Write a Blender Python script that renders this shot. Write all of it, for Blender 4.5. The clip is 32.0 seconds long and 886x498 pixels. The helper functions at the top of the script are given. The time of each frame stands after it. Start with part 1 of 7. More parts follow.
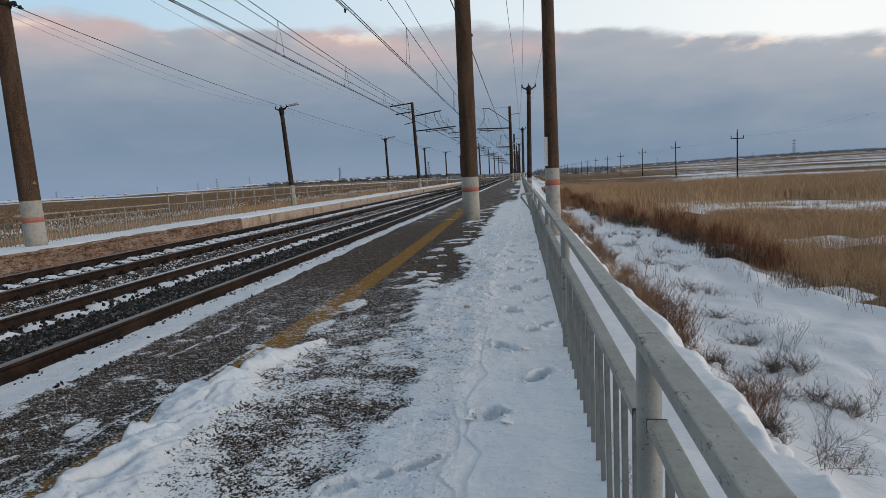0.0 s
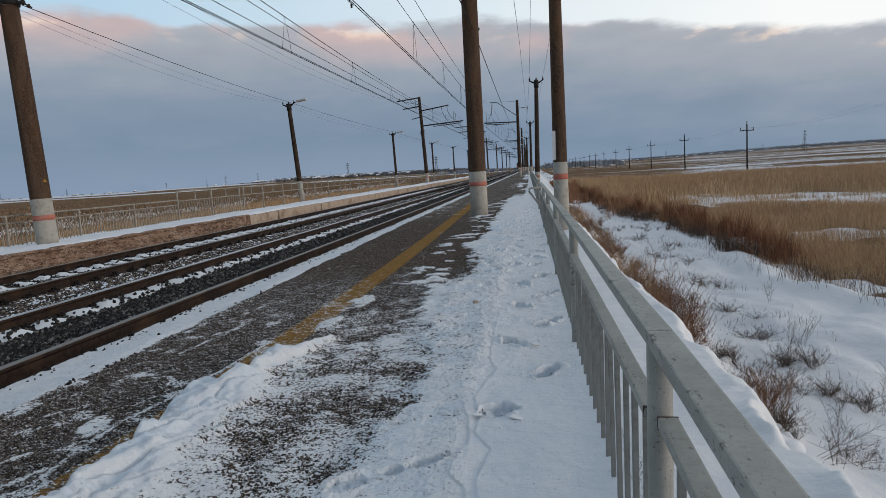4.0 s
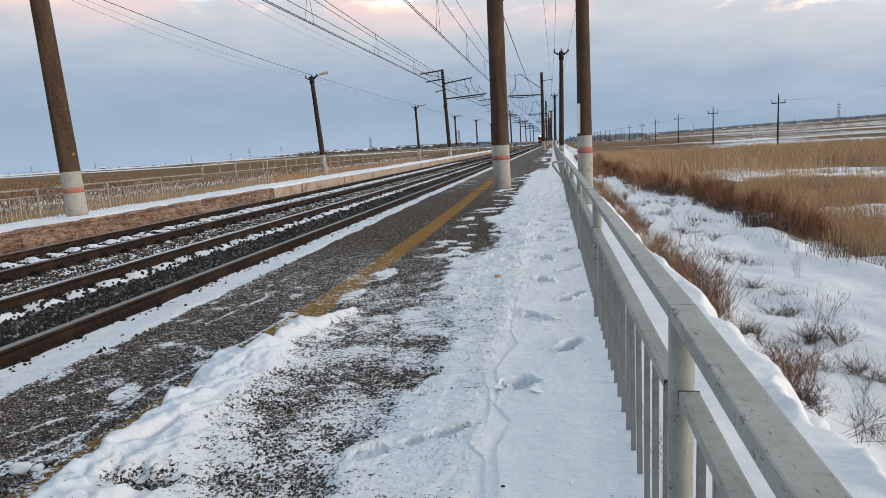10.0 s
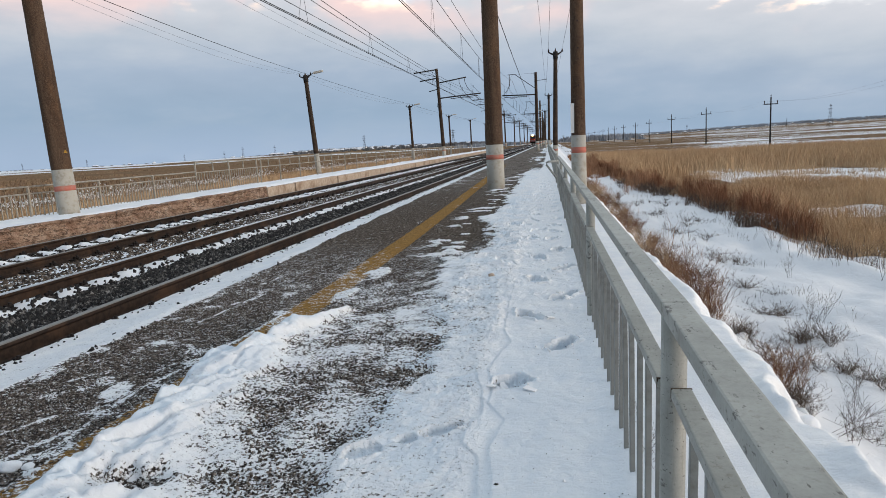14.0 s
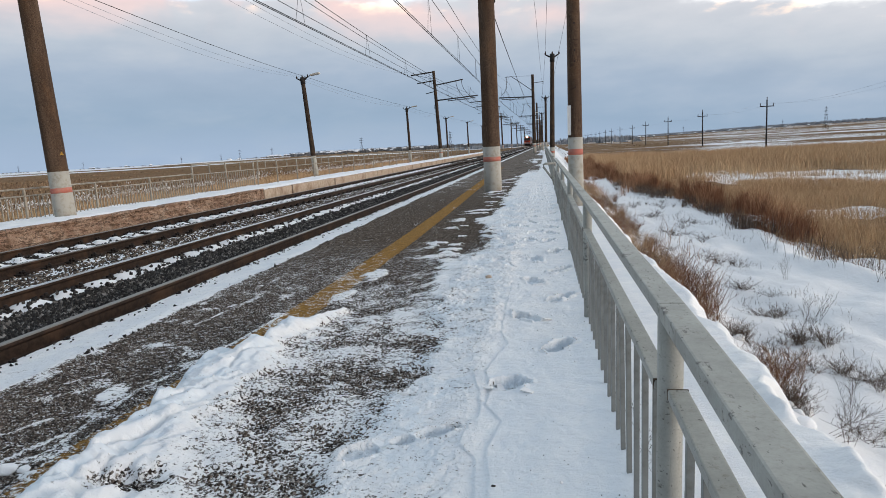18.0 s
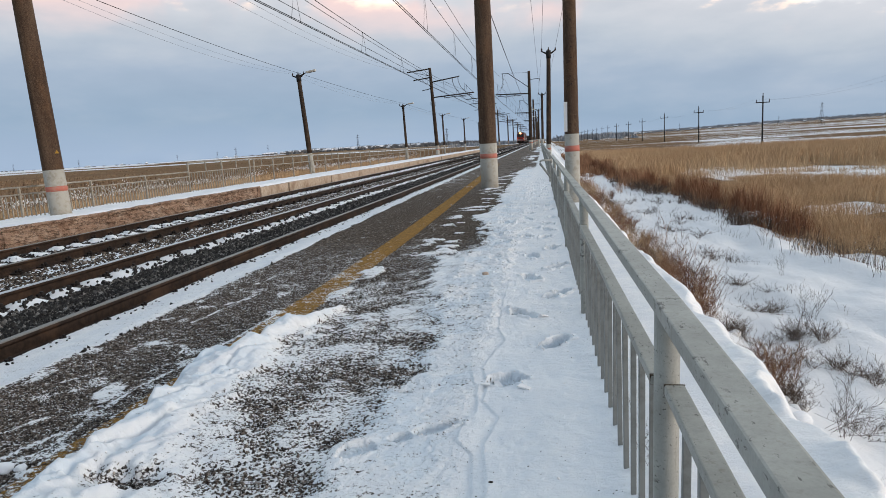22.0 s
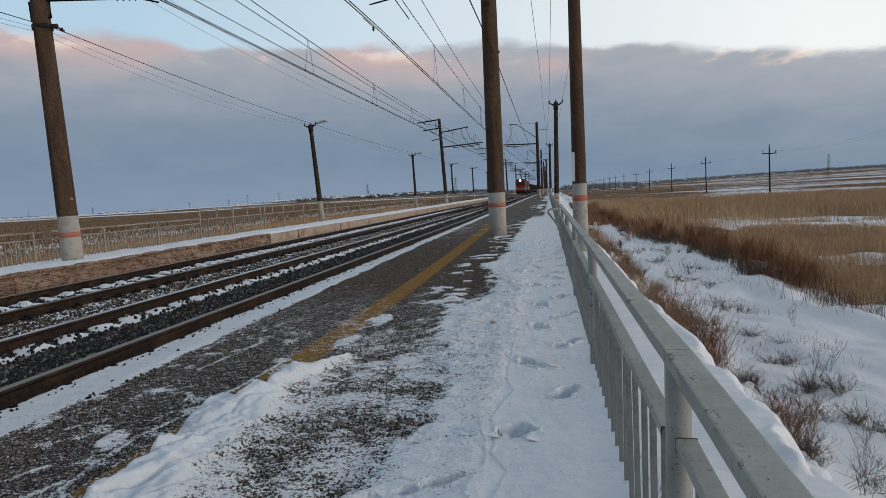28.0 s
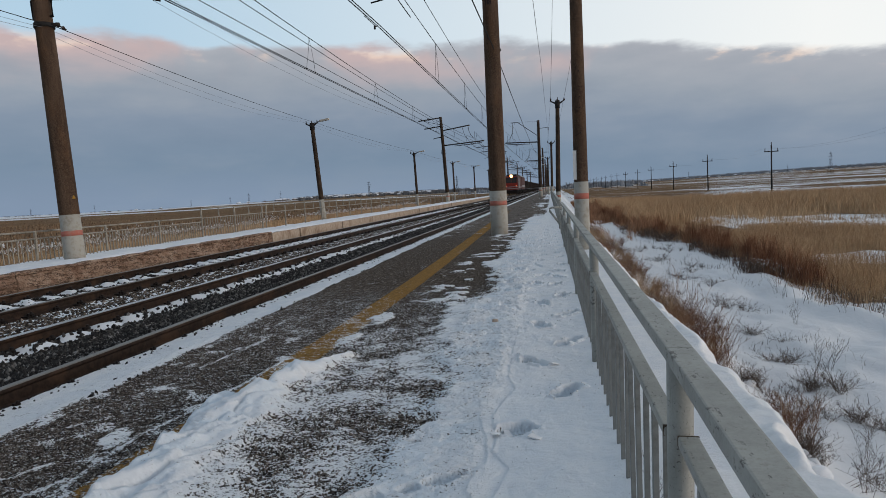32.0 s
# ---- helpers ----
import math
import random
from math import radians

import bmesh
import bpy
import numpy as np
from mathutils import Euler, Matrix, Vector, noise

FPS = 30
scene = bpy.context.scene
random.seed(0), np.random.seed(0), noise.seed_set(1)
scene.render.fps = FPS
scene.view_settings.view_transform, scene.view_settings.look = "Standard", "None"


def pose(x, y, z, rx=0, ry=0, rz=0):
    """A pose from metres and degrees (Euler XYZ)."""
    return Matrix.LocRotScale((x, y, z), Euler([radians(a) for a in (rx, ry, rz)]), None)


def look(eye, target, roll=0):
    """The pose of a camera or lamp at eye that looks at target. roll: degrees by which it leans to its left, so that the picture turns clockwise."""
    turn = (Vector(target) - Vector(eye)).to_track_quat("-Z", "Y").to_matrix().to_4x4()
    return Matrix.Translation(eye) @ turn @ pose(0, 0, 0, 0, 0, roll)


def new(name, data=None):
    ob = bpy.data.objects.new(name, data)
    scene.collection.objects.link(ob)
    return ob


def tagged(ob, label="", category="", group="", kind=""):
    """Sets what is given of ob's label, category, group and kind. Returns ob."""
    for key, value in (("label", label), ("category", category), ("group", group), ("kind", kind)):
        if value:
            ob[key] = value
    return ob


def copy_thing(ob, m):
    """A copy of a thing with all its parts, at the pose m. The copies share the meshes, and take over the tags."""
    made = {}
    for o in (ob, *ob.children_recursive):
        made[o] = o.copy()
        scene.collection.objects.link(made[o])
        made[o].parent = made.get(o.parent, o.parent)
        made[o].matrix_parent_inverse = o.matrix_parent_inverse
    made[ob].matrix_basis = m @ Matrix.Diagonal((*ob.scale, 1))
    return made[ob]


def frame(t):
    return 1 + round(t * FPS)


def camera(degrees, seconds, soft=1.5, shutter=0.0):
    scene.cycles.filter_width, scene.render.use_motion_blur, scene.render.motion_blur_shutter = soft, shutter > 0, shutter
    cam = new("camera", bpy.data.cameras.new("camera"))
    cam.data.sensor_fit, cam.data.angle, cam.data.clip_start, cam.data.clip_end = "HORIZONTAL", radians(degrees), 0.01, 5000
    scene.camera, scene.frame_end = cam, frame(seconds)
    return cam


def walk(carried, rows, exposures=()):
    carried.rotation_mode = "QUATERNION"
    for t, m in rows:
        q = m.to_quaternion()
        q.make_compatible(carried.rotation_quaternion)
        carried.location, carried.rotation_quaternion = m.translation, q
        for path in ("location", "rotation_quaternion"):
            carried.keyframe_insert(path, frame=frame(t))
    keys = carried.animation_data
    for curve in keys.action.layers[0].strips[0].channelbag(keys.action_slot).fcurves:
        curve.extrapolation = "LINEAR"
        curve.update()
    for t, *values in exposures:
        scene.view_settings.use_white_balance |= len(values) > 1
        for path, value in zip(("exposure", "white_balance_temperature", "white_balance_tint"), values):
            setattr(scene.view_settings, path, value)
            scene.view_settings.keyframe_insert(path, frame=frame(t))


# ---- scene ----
cam = camera(70.0, 32.0, soft=0.7)
PATH = [
    (0, (-0.002, -0.008, 1.301), (-1.315, 9.840, 0.163), -2.79),
    (0.5, (-0.002, -0.017, 1.306), (-1.390, 9.822, 0.178), -3.76),
    (1, (-0.000, -0.006, 1.300), (-1.411, 9.829, 0.168), -3.70),
    (1.5, (-0.001, -0.004, 1.299), (-1.367, 9.827, 0.078), -3.68),
    (2, (-0.001, -0.007, 1.302), (-1.341, 9.827, 0.086), -3.70),
    (2.5, (-0.002, -0.006, 1.303), (-1.340, 9.832, 0.108), -3.51),
    (3, (-0.001, 0.001, 1.303), (-1.391, 9.830, 0.096), -3.47),
    (3.5, (-0.003, 0.001, 1.306), (-1.412, 9.832, 0.132), -3.52),
    (5.5, (-0.004, -0.009, 1.310), (-1.636, 9.748, -0.152), -1.68),
    (6, (-0.001, -0.009, 1.311), (-1.857, 9.709, -0.148), -2.71),
    (6.5, (0.002, 0.000, 1.304), (-1.942, 9.689, -0.230), -3.27),
    (7, (0.002, -0.002, 1.304), (-1.960, 9.679, -0.258), -3.50),
    (7.5, (0.001, 0.002, 1.303), (-1.964, 9.682, -0.257), -3.63),
    (8, (0.002, -0.003, 1.303), (-1.899, 9.689, -0.265), -3.64),
    (8.5, (0.002, 0.000, 1.303), (-1.853, 9.694, -0.310), -3.55),
    (9, (0.000, -0.000, 1.303), (-1.856, 9.690, -0.322), -3.66),
    (9.5, (0.001, 0.004, 1.300), (-1.832, 9.700, -0.323), -3.31),
    (10, (-0.001, -0.000, 1.303), (-1.804, 9.705, -0.294), -3.21),
    (10.5, (-0.001, -0.003, 1.303), (-1.805, 9.705, -0.279), -3.38),
    (11, (0.001, 0.003, 1.300), (-1.777, 9.713, -0.298), -3.21),
    (11.5, (0.000, 0.001, 1.299), (-1.742, 9.717, -0.299), -3.15),
    (12, (0.000, 0.000, 1.300), (-1.730, 9.716, -0.315), -3.19),
    (12.5, (-0.000, -0.000, 1.299), (-1.721, 9.715, -0.329), -3.05),
    (13, (0.000, -0.002, 1.299), (-1.714, 9.709, -0.358), -3.15),
    (13.5, (-0.001, 0.002, 1.296), (-1.720, 9.709, -0.382), -3.12),
    (14, (-0.001, 0.001, 1.297), (-1.707, 9.721, -0.314), -2.97),
    (14.5, (-0.002, -0.004, 1.300), (-1.705, 9.727, -0.250), -3.04),
    (16.5, (0.001, -0.003, 1.299), (-1.664, 9.730, -0.281), -3.16),
    (17, (0.002, -0.003, 1.299), (-1.656, 9.730, -0.291), -3.08),
    (17.5, (0.001, -0.000, 1.297), (-1.669, 9.730, -0.296), -3.04),
    (18, (0.000, -0.001, 1.296), (-1.661, 9.732, -0.285), -2.97),
    (18.5, (0.000, -0.002, 1.296), (-1.662, 9.733, -0.275), -2.95),
    (19, (0.001, 0.002, 1.295), (-1.649, 9.740, -0.267), -2.86),
    (19.5, (0.000, 0.001, 1.294), (-1.625, 9.742, -0.275), -2.85),
    (20, (0.001, -0.003, 1.296), (-1.612, 9.741, -0.274), -2.83),
    (20.5, (0.001, -0.002, 1.296), (-1.611, 9.742, -0.272), -2.93),
    (21, (0.001, -0.003, 1.296), (-1.605, 9.739, -0.288), -2.99),
    (21.5, (0.000, -0.002, 1.295), (-1.610, 9.733, -0.328), -3.15),
    (22, (0.001, 0.000, 1.294), (-1.614, 9.733, -0.334), -3.15),
    (22.5, (0.000, -0.005, 1.296), (-1.613, 9.727, -0.338), -3.19),
    (23, (0.002, -0.003, 1.293), (-1.608, 9.728, -0.355), -3.17),
    (23.5, (0.000, -0.006, 1.295), (-1.593, 9.728, -0.352), -3.09),
    (24, (0.001, 0.001, 1.292), (-1.578, 9.739, -0.346), -2.99),
    (24.5, (0.000, 0.006, 1.295), (-1.596, 9.769, -0.163), -2.31),
    (25, (0.002, 0.008, 1.295), (-1.669, 9.820, 0.326), -2.41),
    (25.5, (0.001, -0.010, 1.297), (-1.719, 9.810, 0.513), -2.43),
    (27.5, (0.002, -0.005, 1.296), (-1.718, 9.806, 0.413), -2.79),
    (28, (0.002, -0.004, 1.296), (-1.718, 9.809, 0.424), -2.83),
    (28.5, (0.001, -0.007, 1.298), (-1.730, 9.802, 0.411), -2.91),
    (29, (0.000, -0.009, 1.297), (-1.737, 9.800, 0.416), -2.90),
    (29.5, (0.002, -0.007, 1.296), (-1.742, 9.802, 0.428), -2.89),
    (30, (0.001, -0.009, 1.297), (-1.744, 9.800, 0.437), -2.79),
    (30.5, (0.001, -0.011, 1.297), (-1.740, 9.798, 0.433), -2.84),
    (31, (0.001, -0.007, 1.297), (-1.741, 9.800, 0.408), -2.85),
    (31.5, (0.000, -0.008, 1.297), (-1.743, 9.799, 0.411), -2.79),
    (32, (0.001, -0.006, 1.296), (-1.743, 9.800, 0.399), -2.87),
]
EXPOSURES = [(0, 0.0, 6320, 10), (3.5, 0.0, 6320, 10), (5.5, 0.06, 6350, 10), (6, 0.5, 6500, 10), (6.5, 0.6, 6540, 10), (7, 0.65, 6540, 10), (24, 0.67, 6540, 10), (25, 0.66, 6500, 10), (25.5, 0.36, 6420, 10), (27.5, -0.06, 6330, 10), (32, -0.06, 6330, 10)]
walk(cam, [(t, look(eye, target, roll)) for t, eye, target, roll in PATH], EXPOSURES)

# ---- world and light ----
world = bpy.data.worlds.new("dusk_sky")
scene.world = world
world.use_nodes = True
wn, wl = world.node_tree.nodes, world.node_tree.links
wn.clear()


def wmath(op, a, b=None, clamp=False):
    n = wn.new("ShaderNodeMath")
    n.operation, n.use_clamp = op, clamp
    for i, v in enumerate((a, b)):
        if v is None:
            continue
        if isinstance(v, (int, float)):
            n.inputs[i].default_value = v
        else:
            wl.new(v, n.inputs[i])
    return n.outputs[0]


def wramp(fac, stops):
    n = wn.new("ShaderNodeValToRGB")
    e = n.color_ramp.elements
    while len(e) < len(stops):
        e.new(0.5)
    for el, (p, c) in zip(e, stops):
        el.position, el.color = p, (*c, 1)
    wl.new(fac, n.inputs[0])
    return n.outputs[0]


def wmix(fac, a, b):
    n = wn.new("ShaderNodeMix")
    n.data_type = "RGBA"
    for s, v in ((n.inputs[0], fac), (n.inputs[6], a), (n.inputs[7], b)):
        if isinstance(v, (int, float)):
            s.default_value = v
        elif isinstance(v, tuple):
            s.default_value = (*v, 1)
        else:
            wl.new(v, s)
    return n.outputs[2]


sky = wn.new("ShaderNodeTexSky")
sky.sky_type = "NISHITA"
sky.sun_disc = False
sky.sun_elevation, sky.sun_rotation = radians(9.5), radians(107)
tc = wn.new("ShaderNodeTexCoord")
sep = wn.new("ShaderNodeSeparateXYZ")
wl.new(tc.outputs["Generated"], sep.inputs[0])
mp = wn.new("ShaderNodeMapping")
mp.inputs["Scale"].default_value = (1.0, 1.0, 5.0)
wl.new(tc.outputs["Generated"], mp.inputs[0])
big = wn.new("ShaderNodeTexNoise")
big.inputs["Scale"].default_value, big.inputs["Detail"].default_value, big.inputs["Roughness"].default_value = 3.2, 5, 0.55
wl.new(mp.outputs[0], big.inputs["Vector"])
fine = wn.new("ShaderNodeTexNoise")
fine.inputs["Scale"].default_value, fine.inputs["Detail"].default_value = 9.0, 6
wl.new(mp.outputs[0], fine.inputs["Vector"])
puffs = wn.new("ShaderNodeMapping")
puffs.inputs["Scale"].default_value = (1.0, 1.0, 2.4)
wl.new(tc.outputs["Generated"], puffs.inputs[0])
puff = wn.new("ShaderNodeTexNoise")
puff.inputs["Scale"].default_value, puff.inputs["Detail"].default_value, puff.inputs["Roughness"].default_value = 13.0, 5, 0.5
wl.new(puffs.outputs[0], puff.inputs["Vector"])
fine_lift = wmath("ADD", wmath("MULTIPLY", wmath("SUBTRACT", fine.outputs[0], 0.5), 0.016), wmath("MULTIPLY", wmath("SUBTRACT", puff.outputs[0], 0.5), 0.036))
lift = wmath("ADD", wmath("MULTIPLY", wmath("SUBTRACT", big.outputs[0], 0.5), 0.045), fine_lift)
low = wmath("ADD", wmath("MULTIPLY", wmath("MAXIMUM", wmath("SUBTRACT", -0.05, sep.outputs[0]), 0.0), 0.05), 0.004)
tilt = wmath("ADD", wmath("ADD", low, wmath("MULTIPLY", sep.outputs[0], 0.07)), wmath("MULTIPLY", wmath("MAXIMUM", sep.outputs[0], 0.0), 0.078))
height = wmath("ADD", wmath("ADD", sep.outputs[2], tilt), lift)
# the cloud bank: blue-grey, lower towards the brighter side, with a pink rim here and there, and pale clear sky above it
bank = wramp(height, [(0.0, (0.236, 0.308, 0.412)), (0.05, (0.203, 0.276, 0.366)), (0.115, (0.246, 0.306, 0.388)),
                      (0.165, (0.340, 0.378, 0.428)), (0.20, (0.405, 0.425, 0.462)), (0.225, (0.46, 0.47, 0.50))])
rim_band = wn.new("ShaderNodeMapRange")
rim_band.interpolation_type = "SMOOTHSTEP"
rim_band.inputs["From Min"].default_value, rim_band.inputs["From Max"].default_value = 0.150, 0.215
wl.new(height, rim_band.inputs["Value"])
patch = wn.new("ShaderNodeTexNoise")
patch.inputs["Scale"].default_value, patch.inputs["Detail"].default_value = 6.5, 4
wl.new(tc.outputs["Generated"], patch.inputs["Vector"])
spots = wn.new("ShaderNodeMapRange")
spots.interpolation_type = "SMOOTHSTEP"
spots.inputs["From Min"].default_value, spots.inputs["From Max"].default_value = 0.50, 0.68
wl.new(wmath("ADD", patch.outputs[0], wmath("MULTIPLY", sep.outputs[0], -0.32)), spots.inputs["Value"])
bank = wmix(wmath("MULTIPLY", rim_band.outputs[0], wmath("MULTIPLY", spots.outputs[0], 0.75)), bank, (0.66, 0.47, 0.44))
# soft darker and paler folds inside the bank
folds = wmath("MULTIPLY", wmath("SUBTRACT", wmath("ADD", wmath("MULTIPLY", big.outputs[0], 0.6), wmath("MULTIPLY", puff.outputs[0], 0.4)), 0.5), 0.55)
bank = wmix(wmath("MAXIMUM", folds, 0.0, True), bank, (0.47, 0.49, 0.53))
bank = wmix(wmath("MAXIMUM", wmath("MULTIPLY", folds, -1.0), 0.0, True), bank, (0.12, 0.16, 0.22))
# the topmost puffs catch the low sun
crest = wn.new("ShaderNodeMapRange")
crest.interpolation_type = "SMOOTHSTEP"
crest.inputs["From Min"].default_value, crest.inputs["From Max"].default_value = 0.196, 0.216
wl.new(height, crest.inputs["Value"])
lit = wn.new("ShaderNodeMapRange")
lit.interpolation_type = "SMOOTHSTEP"
lit.inputs["From Min"].default_value, lit.inputs["From Max"].default_value = 0.50, 0.62
wl.new(puff.outputs[0], lit.inputs["Value"])
bank = wmix(wmath("MULTIPLY", crest.outputs[0], wmath("MULTIPLY", lit.outputs[0], 0.8)), bank, (0.92, 0.70, 0.56))
clear = wmix(wmath("ADD", wmath("MULTIPLY", sep.outputs[0], 1.1), 0.62, True), (0.435, 0.59, 0.705), (0.92, 0.91, 0.87))
# overhead the clear sky is a deeper blue
over = wn.new("ShaderNodeMapRange")
over.interpolation_type = "SMOOTHSTEP"
over.inputs["From Min"].default_value, over.inputs["From Max"].default_value = 0.28, 0.62
wl.new(sep.outputs[2], over.inputs["Value"])
clear = wmix(over.outputs[0], clear, (0.375, 0.43, 0.487))
# behind, out of view, the sky is darkened to dim faces turned there
back = wn.new("ShaderNodeMapRange")
back.interpolation_type = "SMOOTHSTEP"
back.inputs["From Min"].default_value, back.inputs["From Max"].default_value = 0.15, -0.65
wl.new(sep.outputs[1], back.inputs["Value"])
clear = wmix(wmath("MULTIPLY", back.outputs[0], 0.9), clear, (0.20, 0.235, 0.285))
bank = wmix(wmath("MULTIPLY", back.outputs[0], 0.6), bank, (0.15, 0.185, 0.235))
edge = wn.new("ShaderNodeMapRange")
edge.interpolation_type = "SMOOTHSTEP"
edge.inputs["From Min"].default_value, edge.inputs["From Max"].default_value = 0.209, 0.226
wl.new(height, edge.inputs["Value"])
nish = wn.new("ShaderNodeMix")
nish.data_type, nish.blend_type = "RGBA", "ADD"
nish.inputs[0].default_value = 0.02
wl.new(clear, nish.inputs[6])
wl.new(sky.outputs[0], nish.inputs[7])
final = wmix(edge.outputs[0], bank, nish.outputs[2])
bg = wn.new("ShaderNodeBackground")
bg.inputs["Strength"].default_value = 1.0
wl.new(final, bg.inputs["Color"])
wo = wn.new("ShaderNodeOutputWorld")
wl.new(bg.outputs[0], wo.inputs["Surface"])

sun_data = bpy.data.lights.new("sun", "SUN")
sun_data.energy, sun_data.angle, sun_data.color = 1.2, radians(22), (1.0, 0.85, 0.73)
sun = new("sun", sun_data)
sun.matrix_world = look((60, -18, 10.5), (0, 0, 0))

# ---- materials ----
def mat(name, build, rough=0.8, metal=0.0, gloss=0.18):
    m = bpy.data.materials.new(name)
    m.use_nodes = True
    nt = m.node_tree
    b = nt.nodes["Principled BSDF"]
    b.inputs["Roughness"].default_value, b.inputs["Metallic"].default_value = rough, metal
    b.inputs["Specular IOR Level"].default_value = gloss
    build(N(nt), b)
    return m


class N:
    """Short hand for shader nodes."""

    def __init__(self, nt):
        self.nt = nt

    def link(self, a, b):
        self.nt.links.new(a, b)

    def put(self, sock, v):
        if isinstance(v, (int, float)):
            sock.default_value = v
        elif isinstance(v, tuple):
            sock.default_value = v if len(v) == 4 or sock.type == "VECTOR" else (*v, 1)
        elif v is not None:
            self.link(v, sock)

    def pos(self):
        return self.nt.nodes.new("ShaderNodeNewGeometry").outputs["Position"]

    def obj(self):
        return self.nt.nodes.new("ShaderNodeTexCoord").outputs["Object"]

    def rnd(self):
        return self.nt.nodes.new("ShaderNodeObjectInfo").outputs["Random"]

    def isle(self):
        return self.nt.nodes.new("ShaderNodeNewGeometry").outputs["Random Per Island"]

    def att(self, name):
        n = self.nt.nodes.new("ShaderNodeAttribute")
        n.attribute_name = name
        return n.outputs["Fac"]

    def scale(self, v, s):
        n = self.nt.nodes.new("ShaderNodeMapping")
        n.inputs["Scale"].default_value = s
        self.link(v, n.inputs[0])
        return n.outputs[0]

    def noise(self, v, scale, detail=4, rough=0.55):
        n = self.nt.nodes.new("ShaderNodeTexNoise")
        n.inputs["Scale"].default_value, n.inputs["Detail"].default_value, n.inputs["Roughness"].default_value = scale, detail, rough
        self.link(v, n.inputs["Vector"])
        return n.outputs["Fac"]

    def voro(self, v, scale, out="Distance", feature="F1"):
        n = self.nt.nodes.new("ShaderNodeTexVoronoi")
        n.feature = feature
        n.inputs["Scale"].default_value = scale
        self.link(v, n.inputs["Vector"])
        return n.outputs[out]

    def m(self, op, a, b=None, c=None, clamp=False):
        n = self.nt.nodes.new("ShaderNodeMath")
        n.operation, n.use_clamp = op, clamp
        for i, v in enumerate((a, b, c)):
            self.put(n.inputs[i], v)
        return n.outputs[0]

    def ramp(self, fac, stops):
        n = self.nt.nodes.new("ShaderNodeValToRGB")
        e = n.color_ramp.elements
        while len(e) < len(stops):
            e.new(0.5)
        for el, (p, c) in zip(e, stops):
            el.position, el.color = p, (*c, 1)
        self.put(n.inputs[0], fac)
        return n.outputs[0]

    def mix(self, fac, a, b, kind="MIX"):
        n = self.nt.nodes.new("ShaderNodeMix")
        n.data_type, n.blend_type = "RGBA", kind
        for s, v in ((n.inputs[0], fac), (n.inputs[6], a), (n.inputs[7], b)):
            self.put(s, v)
        return n.outputs[2]

    def step(self, v, lo, hi):
        n = self.nt.nodes.new("ShaderNodeMapRange")
        n.interpolation_type = "SMOOTHSTEP"
        n.inputs["From Min"].default_value, n.inputs["From Max"].default_value = lo, hi
        self.put(n.inputs["Value"], v)
        return n.outputs[0]

    def sep(self, v):
        n = self.nt.nodes.new("ShaderNodeSeparateXYZ")
        self.link(v, n.inputs[0])
        return n.outputs

    def bump(self, b, h, strength=0.5, dist=0.01):
        n = self.nt.nodes.new("ShaderNodeBump")
        n.inputs["Strength"].default_value, n.inputs["Distance"].default_value = strength, dist
        self.put(n.inputs["Height"], h)
        self.link(n.outputs[0], b.inputs["Normal"])


def speckled(c1, c2, scale, stain=None, stain_scale=2.0, bump=0.3, dist=0.004, space="obj"):
    """Two colours in fine grain, with wide stains of a third, and relief."""
    def build(n, b):
        v = n.obj() if space == "obj" else n.pos()
        g = n.noise(v, scale, 5, 0.65)
        col = n.mix(n.step(g, 0.35, 0.65), c1, c2)
        if stain:
            col = n.mix(n.step(n.noise(v, stain_scale, 5, 0.6), 0.48, 0.68), col, stain)
        n.put(b.inputs["Base Color"], col)
        n.bump(b, g, bump, dist)
    return build




def snow_build(n, b):
    p = n.pos()
    a = n.noise(p, 3.0, 5)
    c = n.noise(p, 60, 4, 0.6)
    n.put(b.inputs["Base Color"], n.mix(n.step(a, 0.3, 0.7), (0.77, 0.785, 0.81), (0.85, 0.85, 0.85)))
    n.bump(b, n.m("MULTIPLY_ADD", c, 0.25, a), 0.5, 0.03)


